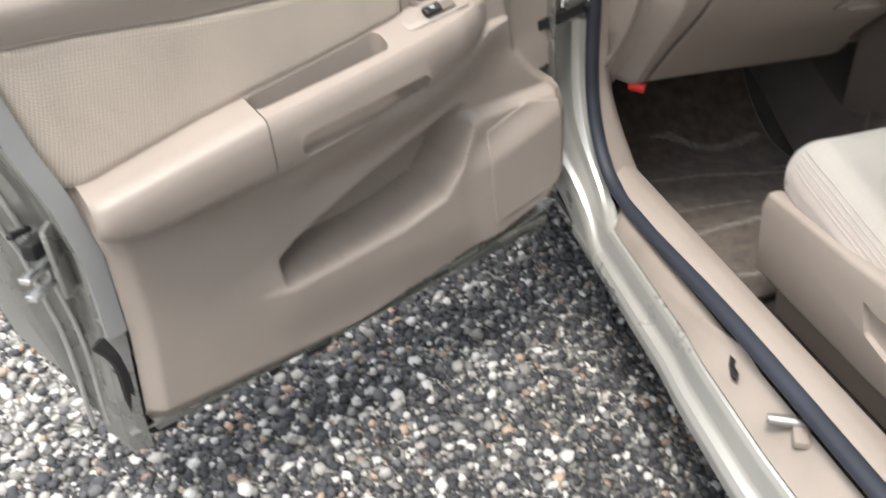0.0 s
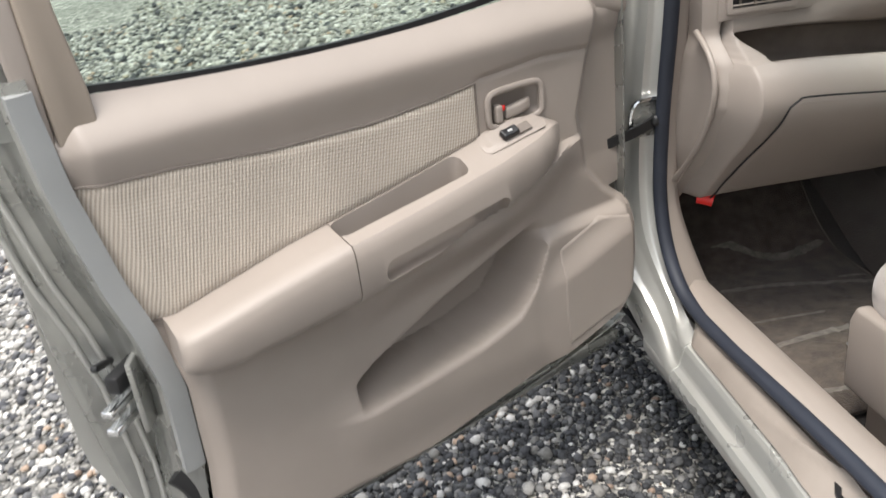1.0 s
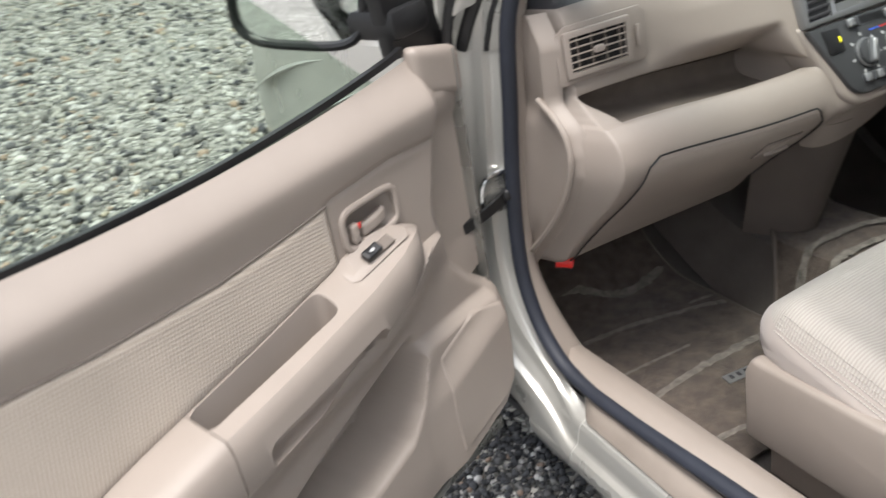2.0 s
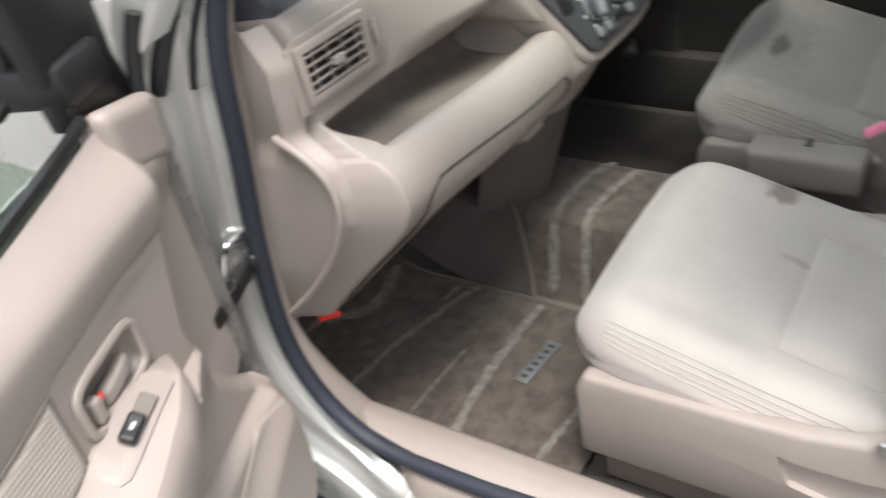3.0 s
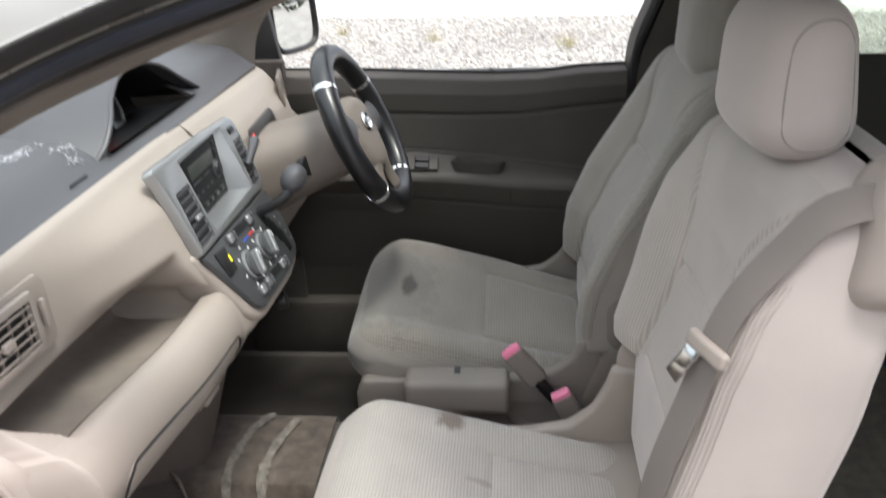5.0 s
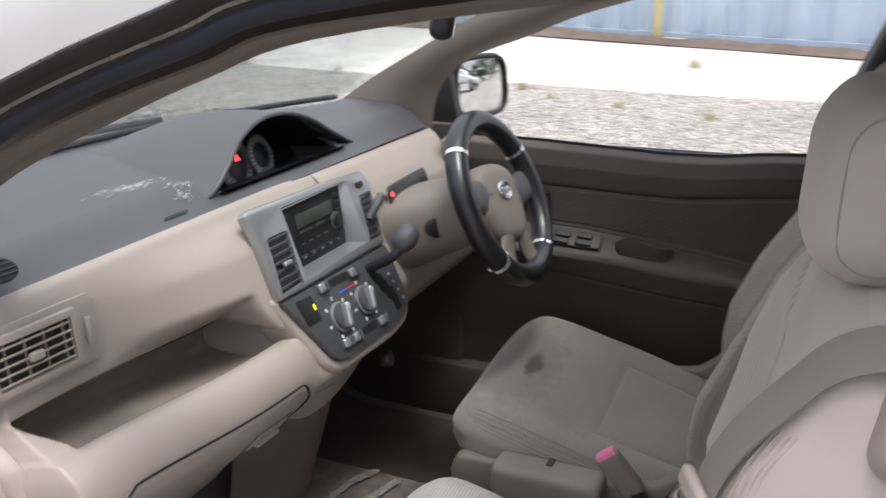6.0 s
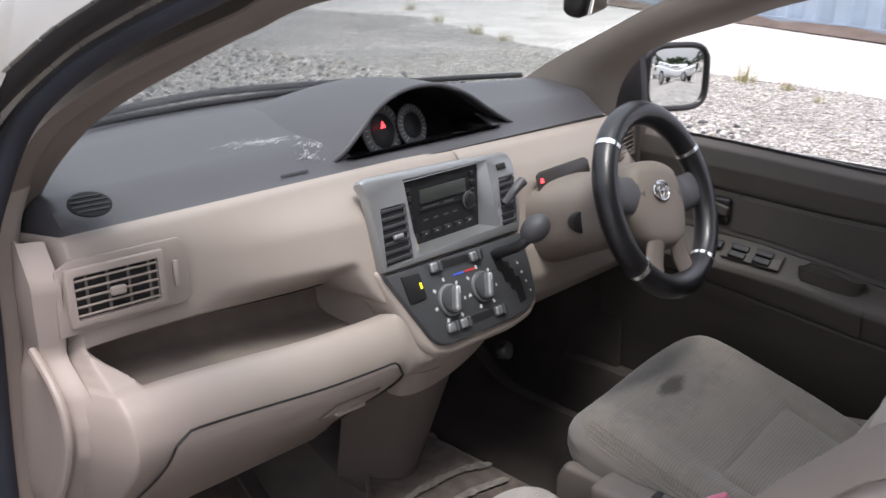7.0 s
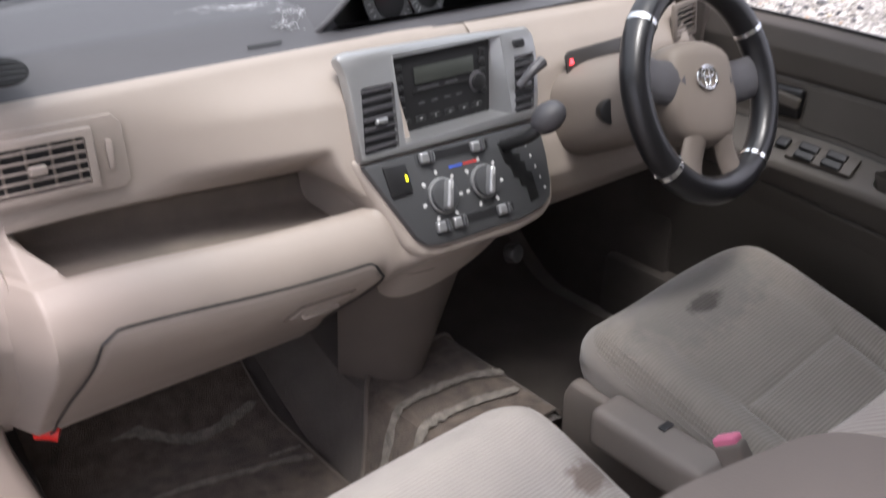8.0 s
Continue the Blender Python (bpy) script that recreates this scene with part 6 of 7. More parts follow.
for bars_x, bars_w, cx, tilt in ((-0.156, 0.054, -0.156, 0.224), (0.125, 0.041, 0.125, 0.36)):
    group_m = PM @ pose(cx, 0.194, 0.004) @ Matrix(((1, tilt, 0, 0), (0, 1, 0, 0), (0, 0, 1, 0), (0, 0, 0, 1)))
    well = part("vent_well", prism([(-bars_w / 2, -0.044), (bars_w / 2, -0.044), (bars_w / 2, 0.044), (-bars_w / 2, 0.044)], 0.002, group_m, 0), BLACK, console, "black air vent")
    for k in range(7):
        part("slat", prism([(-bars_w / 2, -0.0025), (bars_w / 2, -0.0025), (bars_w / 2, 0.0025), (-bars_w / 2, 0.0025)], 0.003, group_m @ pose(0, -0.038 + 0.0127 * k, 0.004, 20), 0.0006), DASH, well)
    part("vent_tab", pad((0.010, 0.004, 0.004), 0.003, None, group_m @ pose(0, -0.006, 0.010)), PANEL, well)
part("hazard_button", pad((0.012, 0.006, 0.004), 0.003, None, PM @ pose(0.134, 0.252, 0.010)), BLACK, console, "dark push button")
lower = part("heater_panel", prism([(-0.202, 0.137), (-0.148, 0.018), (-0.134, 0.004), (-0.114, -0.002), (0.05, -0.008), (0.098, -0.003), (0.121, 0.009), (0.130, 0.032), (0.136, 0.075), (0.137, 0.129)], 0.014, PM @ pose(0, 0, -0.008), 0.005), PANEL_DARK, console, "dark grey heater control panel")
for kx in (-0.087, -0.005):
    dialring = part("heater_knob", cyl(0.0265, 0.006, PM @ pose(kx, 0.065, 0.009), bevel=0.0015, seg=40), PANEL, lower, "silver-rimmed rotary heater knob")
    part("knob_face", cyl(0.0235, 0.010, PM @ pose(kx, 0.065, 0.013), bevel=0.003, seg=36), PANEL_DARK, dialring)
    part("knob_grip", pad((0.0055, 0.0215, 0.009), 0.005, None, PM @ pose(kx, 0.065, 0.021, 0, 0, -22)), PANEL, dialring)
    part("knob_pointer", prism([(-0.0009, 0.008), (0.0009, 0.008), (0.0009, 0.019), (-0.0009, 0.019)], 0.0006, PM @ pose(kx, 0.065, 0.0300, 0, 0, -22), 0), WHITE_MARK, dialring)
    for j in range(7):
        a = radians(-60 + 50 * j)
        part("knob_mark", prism([(-0.0032, -0.0024), (0.0032, -0.0024), (0.0032, 0.0024), (-0.0032, 0.0024)], 0.0005, PM @ pose(kx + 0.0345 * math.cos(a), 0.065 + 0.0345 * math.sin(a), 0.0062, 0, 0, math.degrees(a)), 0), WHITE_MARK, lower)
for sx, sy, wide, tilt, tabs in ((-0.046, 0.1205, 0.070, -3.2, (-0.052, 0.044)), (-0.036, 0.0195, 0.078, -3.2, (-0.066, -0.036, 0.052))):
    sm = PM @ pose(sx, sy, 0.0060, 0, 0, tilt)
    slot = part("slider_slot", prism([(-wide, -0.009), (wide, -0.009), (wide, 0.009), (-wide, 0.009)], 0.001, sm, 0), PANEL_DARK, lower)
    part("slot_window", prism([(-wide + 0.004, -0.0065), (wide - 0.004, -0.0065), (wide - 0.004, 0.0065), (-wide + 0.004, 0.0065)], 0.0014, sm, 0), BLACK, slot)
    for q in tabs:
        part("slider_tab", pad((0.013, 0.008, 0.005), 0.004, None, sm @ pose(q, 0, 0.004)), PANEL, slot, "silver slider tab")
        part("slider_tab", pad((0.003, 0.009, 0.008), 0.003, None, sm @ pose(q + 0.004, 0, 0.006)), PANEL_DARK, slot)
part("cold_mark", prism([(-0.062, 0.099), (-0.036, 0.098), (-0.036, 0.101), (-0.062, 0.102)], 0.0006, PM @ pose(0, 0, 0.0062), 0), plain("blue_print", (0.05, 0.12, 0.6), 0.5), lower)
part("hot_mark", prism([(-0.034, 0.098), (-0.008, 0.097), (-0.008, 0.100), (-0.034, 0.101)], 0.0006, PM @ pose(0, 0, 0.0062), 0), plain("red_print", (0.6, 0.05, 0.05), 0.5), lower)
sq = part("switch_block", prism([(-0.172, 0.083), (-0.135, 0.082), (-0.136, 0.124), (-0.174, 0.127)], 0.005, PM @ pose(0, 0, 0.005), 0.0015), BLACK, lower, "black switch block")
part("switch_lamp", prism([(-0.143, 0.099), (-0.139, 0.099), (-0.139, 0.109), (-0.143, 0.109)], 0.0008, PM @ pose(0, 0, 0.0101), 0), YELLOW, sq)
part("shift_gate", prism([(0.050, 0.114), (0.080, 0.116), (0.082, 0.104), (0.074, 0.102), (0.074, 0.092), (0.088, 0.088), (0.086, 0.078), (0.094, 0.074), (0.093, 0.060), (0.103, 0.056), (0.104, 0.014), (0.086, 0.012), (0.085, 0.036), (0.076, 0.040), (0.075, 0.052), (0.066, 0.056), (0.064, 0.074), (0.056, 0.080)], 0.002, PM @ pose(-0.010, 0, 0.0055), 0.0004), plain("gate_black", (0.003, 0.003, 0.003), 0.6), lower, "black stepped gear gate")
for k in range(5):
    part("gate_mark", prism([(-0.0018, -0.0022), (0.0018, -0.0022), (0.0018, 0.0022), (-0.0018, 0.0022)], 0.0005, PM @ pose(0.096 + 0.004 * k, 0.098 - 0.018 * k, 0.0062), 0), WHITE_MARK, lower)

gear = thing("gear_lever", "black automatic gear lever on the centre panel", "gear lever")
part("stem", tube([PM @ Vector((0.052, 0.108, 0.0)), (0.070, -0.104, 0.912), (0.080, -0.121, 0.930)], 0.0095, 12), BLACK, gear, "black stem")
part("knob", ball(0.0240, pose(0.093, -0.125, 0.945, 20, 46, 0), scale=(0.90, 0.96, 1.20)), DASH, gear, "dark grey rounded knob")
part("lever_stalk", sweep(glide([PM @ Vector((0.104, 0.186, 0.018)), PM @ Vector((0.126, 0.203, 0.030)), PM @ Vector((0.150, 0.214, 0.034))], 14), ring(0.0085, 10), False, (1, 0, 0), True, [0.7 + 0.5 * k / 13 for k in range(14)]), DASH, dash, "dark grey column stalk")

# display strip and column beyond the centre
disp = part("display_strip", prism([(-0.088, -0.020), (-0.080, -0.024), (0.080, -0.018), (0.092, -0.008), (0.092, 0.014), (0.080, 0.022), (-0.078, 0.018), (-0.088, 0.012)], 0.005, Matrix.Translation((0.352, 0.000, 0.968)) @ pose(0, 0, 0, 72, 0, 0), 0.003), plain("smoked_cover", (0.030, 0.027, 0.025), 0.4, grain=60, bump=0.0), dash, "smoked warning lamp strip")
for lx in (-0.078,):
    part("warning_lamp", prism([(-0.005, -0.004), (0.005, -0.004), (0.003, 0.005), (-0.003, 0.005)], 0.001, Matrix.Translation((0.352, 0.000, 0.968)) @ pose(0, 0, 0, 72, 0, 0) @ pose(lx, 0.0, 0.007), 0), RED_LIT, disp, "small red lamp")
rv = vent(dash, Matrix.Translation((0.63, 0.03, 0.985)) @ pose(0, 0, 0, 82, 0, 12), 0.085, 0.05, 5, BEIGE_DARK, BEIGE_DARK)
tagged(rv, "beige air vent behind the wheel")

column = thing("steering_column", "beige steering column cowl with a black ignition lock", "steering column")
WC = Vector((0.349, -0.214, 0.964))
WN = Vector((0.0, -0.905, 0.425)).normalized()
def cowl_f(u, v):
    a = 2 * math.pi * u
    c = WC.lerp(Vector((0.36, 0.06, 0.86)), v) - WN * 0.045
    side, up = Vector((1, 0, 0)), WN.cross(Vector((1, 0, 0)))
    w = 0.085 + 0.07 * v
    h = 0.065 + 0.03 * v
    k = (abs(math.cos(a)) ** 3 + abs(math.sin(a)) ** 3) ** (-1 / 3)
    return c + side * w * k * math.cos(a) + up * h * k * math.sin(a)


# cowl, hub and lower spokes: facia beige darkened for the shade behind the wheel
part("cowl", sheet(cowl_f, 40, 14, 0.003), BEIGE_DARK, column, "beige column cowl, shade in its colour")
part("ignition_lock", cyl(0.022, 0.03, pose(0.262, -0.105, 0.915, 78, 0, -28), bevel=0.004), BLACK, column, "black ignition lock")

wheel = thing("steering_wheel", "steering wheel in a glossy black cover with chrome bands", "steering wheel", Matrix.Translation(WC) @ Matrix(((1, 0, 0, 0), (0, 0.425, -0.905, 0), (0, 0.905, 0.425, 0), (0, 0, 0, 1))) @ pose(0, 0, 0, 0, 0, -10))
rimline = [Vector((0.162 * math.cos(2 * math.pi * k / 80), 0.162 * math.sin(2 * math.pi * k / 80), 0)) for k in range(80)]
part("rim_cover", sweep(rimline, ring(0.0225, 18), True), GLOSS_BLACK, wheel, "glossy black rim cover")
for ang in (35, 145, 228, 312):
    seg = [Vector((0.162 * math.cos(radians(ang + d)), 0.162 * math.sin(radians(ang + d)), 0)) for d in (-1.5, -0.7, 0, 0.7, 1.5)]
    part("chrome_band", sweep(seg, ring(0.0236, 18)), CHROME, wheel, "chrome band")
part("airbag_hub", pad((0.092, 0.084, 0.028), 0.026, lambda p: Vector((p.x * (1 - 4.5 * max(0, -p.y - 0.02) - 2.6 * max(0, p.y - 0.02)), p.y * (1 - 0.16 * (p.x / 0.092) ** 2), p.z + 0.012 * (1 - (p.x / 0.092) ** 2) * (p.z > 0))), pose(0, -0.010, -0.026)), BEIGE_DARK, wheel, "beige airbag hub, shade in its colour")
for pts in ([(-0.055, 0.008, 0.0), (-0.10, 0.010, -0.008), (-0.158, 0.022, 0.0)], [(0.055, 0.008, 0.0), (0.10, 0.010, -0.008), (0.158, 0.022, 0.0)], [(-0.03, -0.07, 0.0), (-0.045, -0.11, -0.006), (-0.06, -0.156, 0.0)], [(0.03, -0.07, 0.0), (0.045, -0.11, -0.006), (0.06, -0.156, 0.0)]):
    part("spoke", sweep(glide(pts, 10), ring(0.034 if pts[0][1] > 0 else 0.024, 12, 0.010), False), DASH if pts[0][1] > 0 else BEIGE_DARK, wheel, "dark grey side spoke" if pts[0][1] > 0 else "beige spoke, shade in its colour")
badge = part("badge", sweep([Vector((-0.010 + 0.024 * math.cos(2 * math.pi * k / 32), 0.012 + 0.0175 * math.sin(2 * math.pi * k / 32), 0.0155)) for k in range(32)], ring(0.0022, 8), True), CHROME, wheel, "chrome oval badge")
part("badge_bar", sweep([Vector((-0.010 + 0.017 * math.cos(2 * math.pi * k / 24), 0.019 + 0.007 * math.sin(2 * math.pi * k / 24), 0.0155)) for k in range(24)], ring(0.0017, 8), True), CHROME, badge)
part("badge_bar", sweep([Vector((-0.010 + 0.007 * math.cos(2 * math.pi * k / 24), 0.013 + 0.0145 * math.sin(2 * math.pi * k / 24), 0.0155)) for k in range(24)], ring(0.0017, 8), True), CHROME, badge)

red_tab = thing("flare_holder", "red emergency flare tip under the dashboard end", "flare")
part("flare", tube([(-0.612, 0.165, 0.552), (-0.598, 0.155, 0.550), (-0.586, 0.147, 0.546)], 0.013, 12), RED, red_tab, "red flare")

mirror_in = thing("rear_view_mirror", "black inside mirror hanging from the windscreen", "mirror")
part("mirror_housing", pad((0.095, 0.018, 0.032), 0.016, None, pose(0.03, -0.235, 1.338, 10, 0, 24)), BLACK, mirror_in, "black housing")
part("mirror_glass", pad((0.085, 0.002, 0.026), 0.0018, None, pose(0.03, -0.235, 1.338, 10, 0, 24) @ pose(0, -0.0185, 0)), MIRROR, mirror_in, "mirror glass")
part("mirror_stalk", tube([(0.03, -0.225, 1.36), (0.03, -0.20, 1.40), (0.03, -0.20, 1.43)], 0.008, 10), BLACK, mirror_in)

# ---- seats: built about the cushion's middle, y forward ----
def split_parts(bm, regions, parent):
    """Deal the faces of bm out to parts: regions is a list of (test, name, material, label); the first test that holds takes the face."""
    heaps = [[] for _ in regions]
    for q in bm.faces:
        c = q.calc_center_median()
        for k, (test, *_) in enumerate(regions):
            if test(c):
                heaps[k].append(q)
                break
    made = []
    for heap, (_, name, material, label) in zip(heaps, regions):
        piece, twin = bmesh.new(), {}
        for q in heap:
            for v in q.verts:
                if v not in twin:
                    twin[v] = piece.verts.new(v.co)
            piece.faces.new([twin[v] for v in q.verts])
        made.append(part(name, piece, material, made[0] if made else parent, label, angle=60))
    bm.free()
    return made


def back_loft(front, low, high, depth, half, seam_x, seam_z):
    """A backrest as rings about the z axis: bolsters either side of a dished middle, seams sunk in, edges rounded."""
    def front_y(x, z, w):
        a = abs(x) / w
        y = lerp_table(front, z)[0] - 0.040 * (1 - ease(0.42, 0.86, a)) * ease(high, high - 0.22, z)
        y -= 0.008 * math.exp(-((abs(x) - seam_x(z)) / 0.0055) ** 2)
        if abs(x) < seam_x(z):
            y -= 0.007 * math.exp(-((z - seam_z(x)) / 0.0055) ** 2)
        return y
    bm = bmesh.new()
    rings = []
    rows, cols = 96, 112
    for i in range(rows + 1):
        s = i / rows
        z = low + (high - low) * (0.5 - 0.5 * math.cos(math.pi * (0.08 + 0.92 * s))) if i else low
        top = max(0.0, (z - (high - 0.055)) / 0.055)
        foot = max(0.0, (low + 0.012 - z) / 0.012)
        inset = 0.055 * (1 - math.sqrt(max(0.0, 1 - min(1, top) ** 2))) + 0.012 * (1 - math.sqrt(max(0.0, 1 - min(1, foot) ** 2)))
        w = half - inset * 0.8 - 0.022 * ease(low + 0.22, high, z)
        rear = lerp_table(front, z)[0] - depth + inset * 0.8 + 0.035 * ease(low + 0.15, high, z)
        r = 0.034
        pts = []
        for k in range(cols + 1):
            x = (w - r) * (2 * k / cols - 1)
            pts.append((x, front_y(x, z, w) - inset))
        edge = pts[-1][1]
        for k in range(1, 9):
            a = math.pi / 2 * k / 8
            pts.append((w - r + r * math.sin(a), edge - r * (1 - math.cos(a))))
        for k in range(1, 9):
            f = k / 8
            pts.append((w + 0.006 * math.sin(math.pi * f), edge - r + (rear + 0.03 - edge + r) * f))
        for k in range(1, 6):
            a = math.pi / 2 * k / 5
            pts.append((w - 0.03 * (1 - math.cos(a)), rear + 0.03 * (1 - math.sin(a))))
        for k in range(1, 12):
            pts.append(((w - 0.03) * (1 - 2 * k / 12), rear - 0.006 * math.sin(math.pi * k / 12)))
        pts += [(-x, y) for x, y in reversed(pts[cols + 1:cols + 22])]
        rings.append([bm.verts.new((x, y, z)) for x, y in pts])
    n = len(rings[0])
    for a, b in zip(rings, rings[1:]):
        for k in range(n):
            bm.faces.new((a[k], a[(k + 1) % n], b[(k + 1) % n], b[k]))
    bm.faces.new(rings[0])
    bm.faces.new(rings[-1])
    return bm, front_y


def seat(name, label, at, front, low, high, head, stained, insert_cloth, panel_cloth, rib_cloth, side_cloth, plastic, crown=0.0):
    s = thing(name, label, "car seat", pose(*at), group="front seats")
    lift = pose(0, -0.255, 0.535)
    def cushion(p):
        f = (p.y + 0.26) / 0.52
        z = p.z - 0.13 * (1 - f) * ease(-0.05, 0.05, p.z) - 0.006 * math.sin(math.pi * f)
        side = abs(p.x) / 0.24
        if p.z > 0:
            z += 0.012 * ease(0.55, 0.80, side) * (1 - ease(0.88, 1.0, side)) * ease(0.0, 0.3, 1 - f) - 0.026 * ease(0.85, 1.0, f)
            z += 0.006 * ease(0.9, 0.1, side) * ease(0.5, 0.62, f) * ease(0.98, 0.75, f)
            z += crown * ease(-0.12, 0.16, p.x) * ease(0.0, 0.5, f)
            inside = abs(p.x) < 0.139 and p.y < -0.006
            if inside:
                z += 0.005 * ease(0.134, 0.10, abs(p.x)) * ease(-0.01, -0.05, p.y)
            cut = min(max(abs(abs(p.x) - 0.135), p.y + 0.010), max(abs(p.y + 0.010), abs(p.x) - 0.135))
            z -= 0.006 * math.exp(-(max(0.0, cut) / 0.0052) ** 2)
        return Vector((p.x * (1 - 0.07 * ease(0.8, 1.0, f)), p.y + 0.008 * (1 - side * side) * ease(0.9, 1.0, f), z))
    def piping(y):
        return 0.576 - 0.10 * (1 - (y + 0.515) / 0.52)
    cu, skin, inset = split_parts(pad((0.245, 0.262, 0.075), 0.06, cushion, lift, mid=66, rim=9), [
        (lambda c: c.z < piping(c.y), "cushion", side_cloth, "smooth cloth cushion side"),
        (lambda c: not (abs(c.x) < 0.133 and c.y < -0.266), "cushion_top", stained, "ribbed cloth cushion top"),
        (lambda c: True, "insert", insert_cloth, "ribbed cloth insert set in by seams")], s)
    for sd in (-1, 1):
        for k in range(5):
            a = 0.62 + 0.115 * k
            line = [lift @ cushion(Vector((sd * (0.185 + 0.0607 * math.sin(a)), y, 0.015 + 0.0607 * math.cos(a)))) for y in [-0.15 + 0.0175 * q for q in range(21)]]
            part("rib", sweep(line, ring(0.0011, 6), False), stained, cu)
    # plastic base with a finger recess on each side
    part("seat_base", pad((0.240, 0.270, 0.078), 0.022, None, pose(0, -0.290, 0.415), mid=10, rim=4), plastic, s, "beige plastic seat base")
    for sd in (-1, 1):
        outline = [(-0.020, 0.338), (-0.016, 0.47), (-0.030, 0.502), (-0.25, 0.506), (-0.33, 0.510), (-0.40, 0.524), (-0.440, 0.556), (-0.462, 0.60), (-0.475, 0.64), (-0.53, 0.64), (-0.60, 0.55), (-0.645, 0.45), (-0.635, 0.37), (-0.60, 0.336)]
        m = pose(sd * 0.228 + (0.0 if sd > 0 else -0.030), 0, 0) @ Matrix(((0, 0, 1, 0), (1, 0, 0, 0), (0, 1, 0, 0), (0, 0, 0, 1)))
        cover = part("side_cover", prism(outline, 0.030, m, 0.009, 3), plastic, s, "moulded beige plastic side cover")
        cut = prism([(-0.300, 0.462), (-0.318, 0.410), (-0.372, 0.398), (-0.418, 0.402), (-0.440, 0.440), (-0.452, 0.470), (-0.436, 0.466), (-0.41, 0.458), (-0.33, 0.456)], 0.03, pose(sd * 0.262 - 0.015, 0, 0) @ Matrix(((0, 0, 1, 0), (1, 0, 0, 0), (0, 1, 0, 0), (0, 0, 0, 1))), 0.006, 2)
        slot = prism([(-0.505, 0.37), (-0.545, 0.38), (-0.572, 0.46), (-0.560, 0.55), (-0.49, 0.56), (-0.488, 0.45)], 0.03, pose(sd * 0.254 - 0.015, 0, 0) @ Matrix(((0, 0, 1, 0), (1, 0, 0, 0), (0, 1, 0, 0), (0, 0, 0, 1))), 0.004, 2)
        carve(cover, [cut, slot])
        part("recliner_cover", pad((0.078, 0.075, 0.020), 0.056, lambda p: Vector((p.x, p.y, p.z * (1 - 0.4 * (p.x / 0.078) ** 4))), pose(sd * 0.252, -0.560, 0.632) @ Matrix(((0, 0, 1, 0), (1, 0, 0, 0), (0, 1, 0, 0), (0, 0, 0, 1))), mid=10, rim=7), plastic, s, "rounded beige recliner cover")
        part("recliner_foot", prism([(-0.500, 0.60), (-0.545, 0.545), (-0.572, 0.46), (-0.556, 0.36), (-0.630, 0.36), (-0.642, 0.45), (-0.636, 0.60)], 0.022, pose(sd * 0.254 - 0.011, 0, 0) @ Matrix(((0, 0, 1, 0), (1, 0, 0, 0), (0, 1, 0, 0), (0, 0, 0, 1))), 0.008, 3), plastic, s)
        part("recliner_lever", pad((0.012, 0.024, 0.060), 0.011, lambda p: Vector((p.x, p.y * (1 - 0.15 * p.z / 0.06), p.z)), pose(sd * 0.258, -0.522, 0.478, 8)), plastic, s, "beige recliner lever")
    part("slide_rail", box((0.035, 0.56, 0.10), (-0.20, -0.32, 0.292), 0.004), plastic, s)
    part("slide_rail", box((0.035, 0.56, 0.10), (0.20, -0.32, 0.292), 0.004), plastic, s)
    # backrest
    front = [(z, y - at[1]) for z, y in front]
    low, high = low - at[2], high - at[2]
    seam_x = lambda z: 0.150 - 0.030 * math.sin(math.pi * min(1, max(0, (z - low) / (high - low)))) + 0.05 * ease(high - 0.14, high, z)
    seam_z = lambda x: 0.905 - at[2] - 0.6 * x * x
    bm, front_y = back_loft(front, low, high, 0.185, 0.262, seam_x, seam_z)
    def proud(c):
        return c.y > lerp_table(front, c.z)[0] - 0.085 and abs(c.x) < 0.252 - 0.02 * ease(low + 0.22, high, c.z) and c.z > low + 0.004
    bk, *_ = split_parts(bm, [
        (lambda c: not proud(c) or c.z > high - 0.012, "backrest", side_cloth, "smooth cloth backrest sides and rear"),
        (lambda c: c.x > seam_x(c.z), "bolster", rib_cloth, "ribbed cloth bolster"),
        (lambda c: c.x < -seam_x(c.z), "bolster", rib_cloth, "ribbed cloth bolster"),
        (lambda c: True, "centre_panel", panel_cloth, "finely ribbed cloth middle")], s)
    for sd in (-1, 1):
        for k in range(5):
            a = radians(46 + 8 * k)
            line = []
            for q in range(30):
                z = low + 0.035 + (high - low - 0.125) * q / 29
                w = 0.262 - 0.022 * ease(low + 0.22, high, z)
                y = front_y(w - 0.034, z, w)
                line.append(Vector((sd * (w - 0.034 + 0.0345 * math.sin(a)), y - 0.034 + 0.0345 * math.cos(a), z)))
            part("rib", sweep(line, ring(0.0009, 6), False, (sd, 0.3, 0)), rib_cloth, bk)
    base_y = lerp_table(front, low)[0]
    part("lower_back", pad((0.212, 0.055, 0.12), 0.04, None, pose(0, base_y - 0.085, low - 0.075), mid=8), side_cloth, bk)
    # headrest: a padded block with a bulging front, thinner at its top, a seam round each flat cheek
    hy, hz = head[0] - at[1], head[1] - at[2]
    def block(p):
        f = (p.z + 0.094) / 0.188
        bulge = 0.014 * (1 - (p.x / 0.120) ** 2) * (p.y > 0)
        return Vector((p.x * (1 - 0.04 * (1 - f) - 0.05 * f * f), p.y * (1 - 0.28 * f) + bulge + 0.008 * f, p.z - 0.14 * p.y * f))
    hm = pose(0.0, hy, hz, 0, 0, head[2])
    hr = part("headrest", pad((0.120, 0.062, 0.094), 0.058, block, hm, mid=16, rim=10), side_cloth, s, "rounded beige cloth headrest")
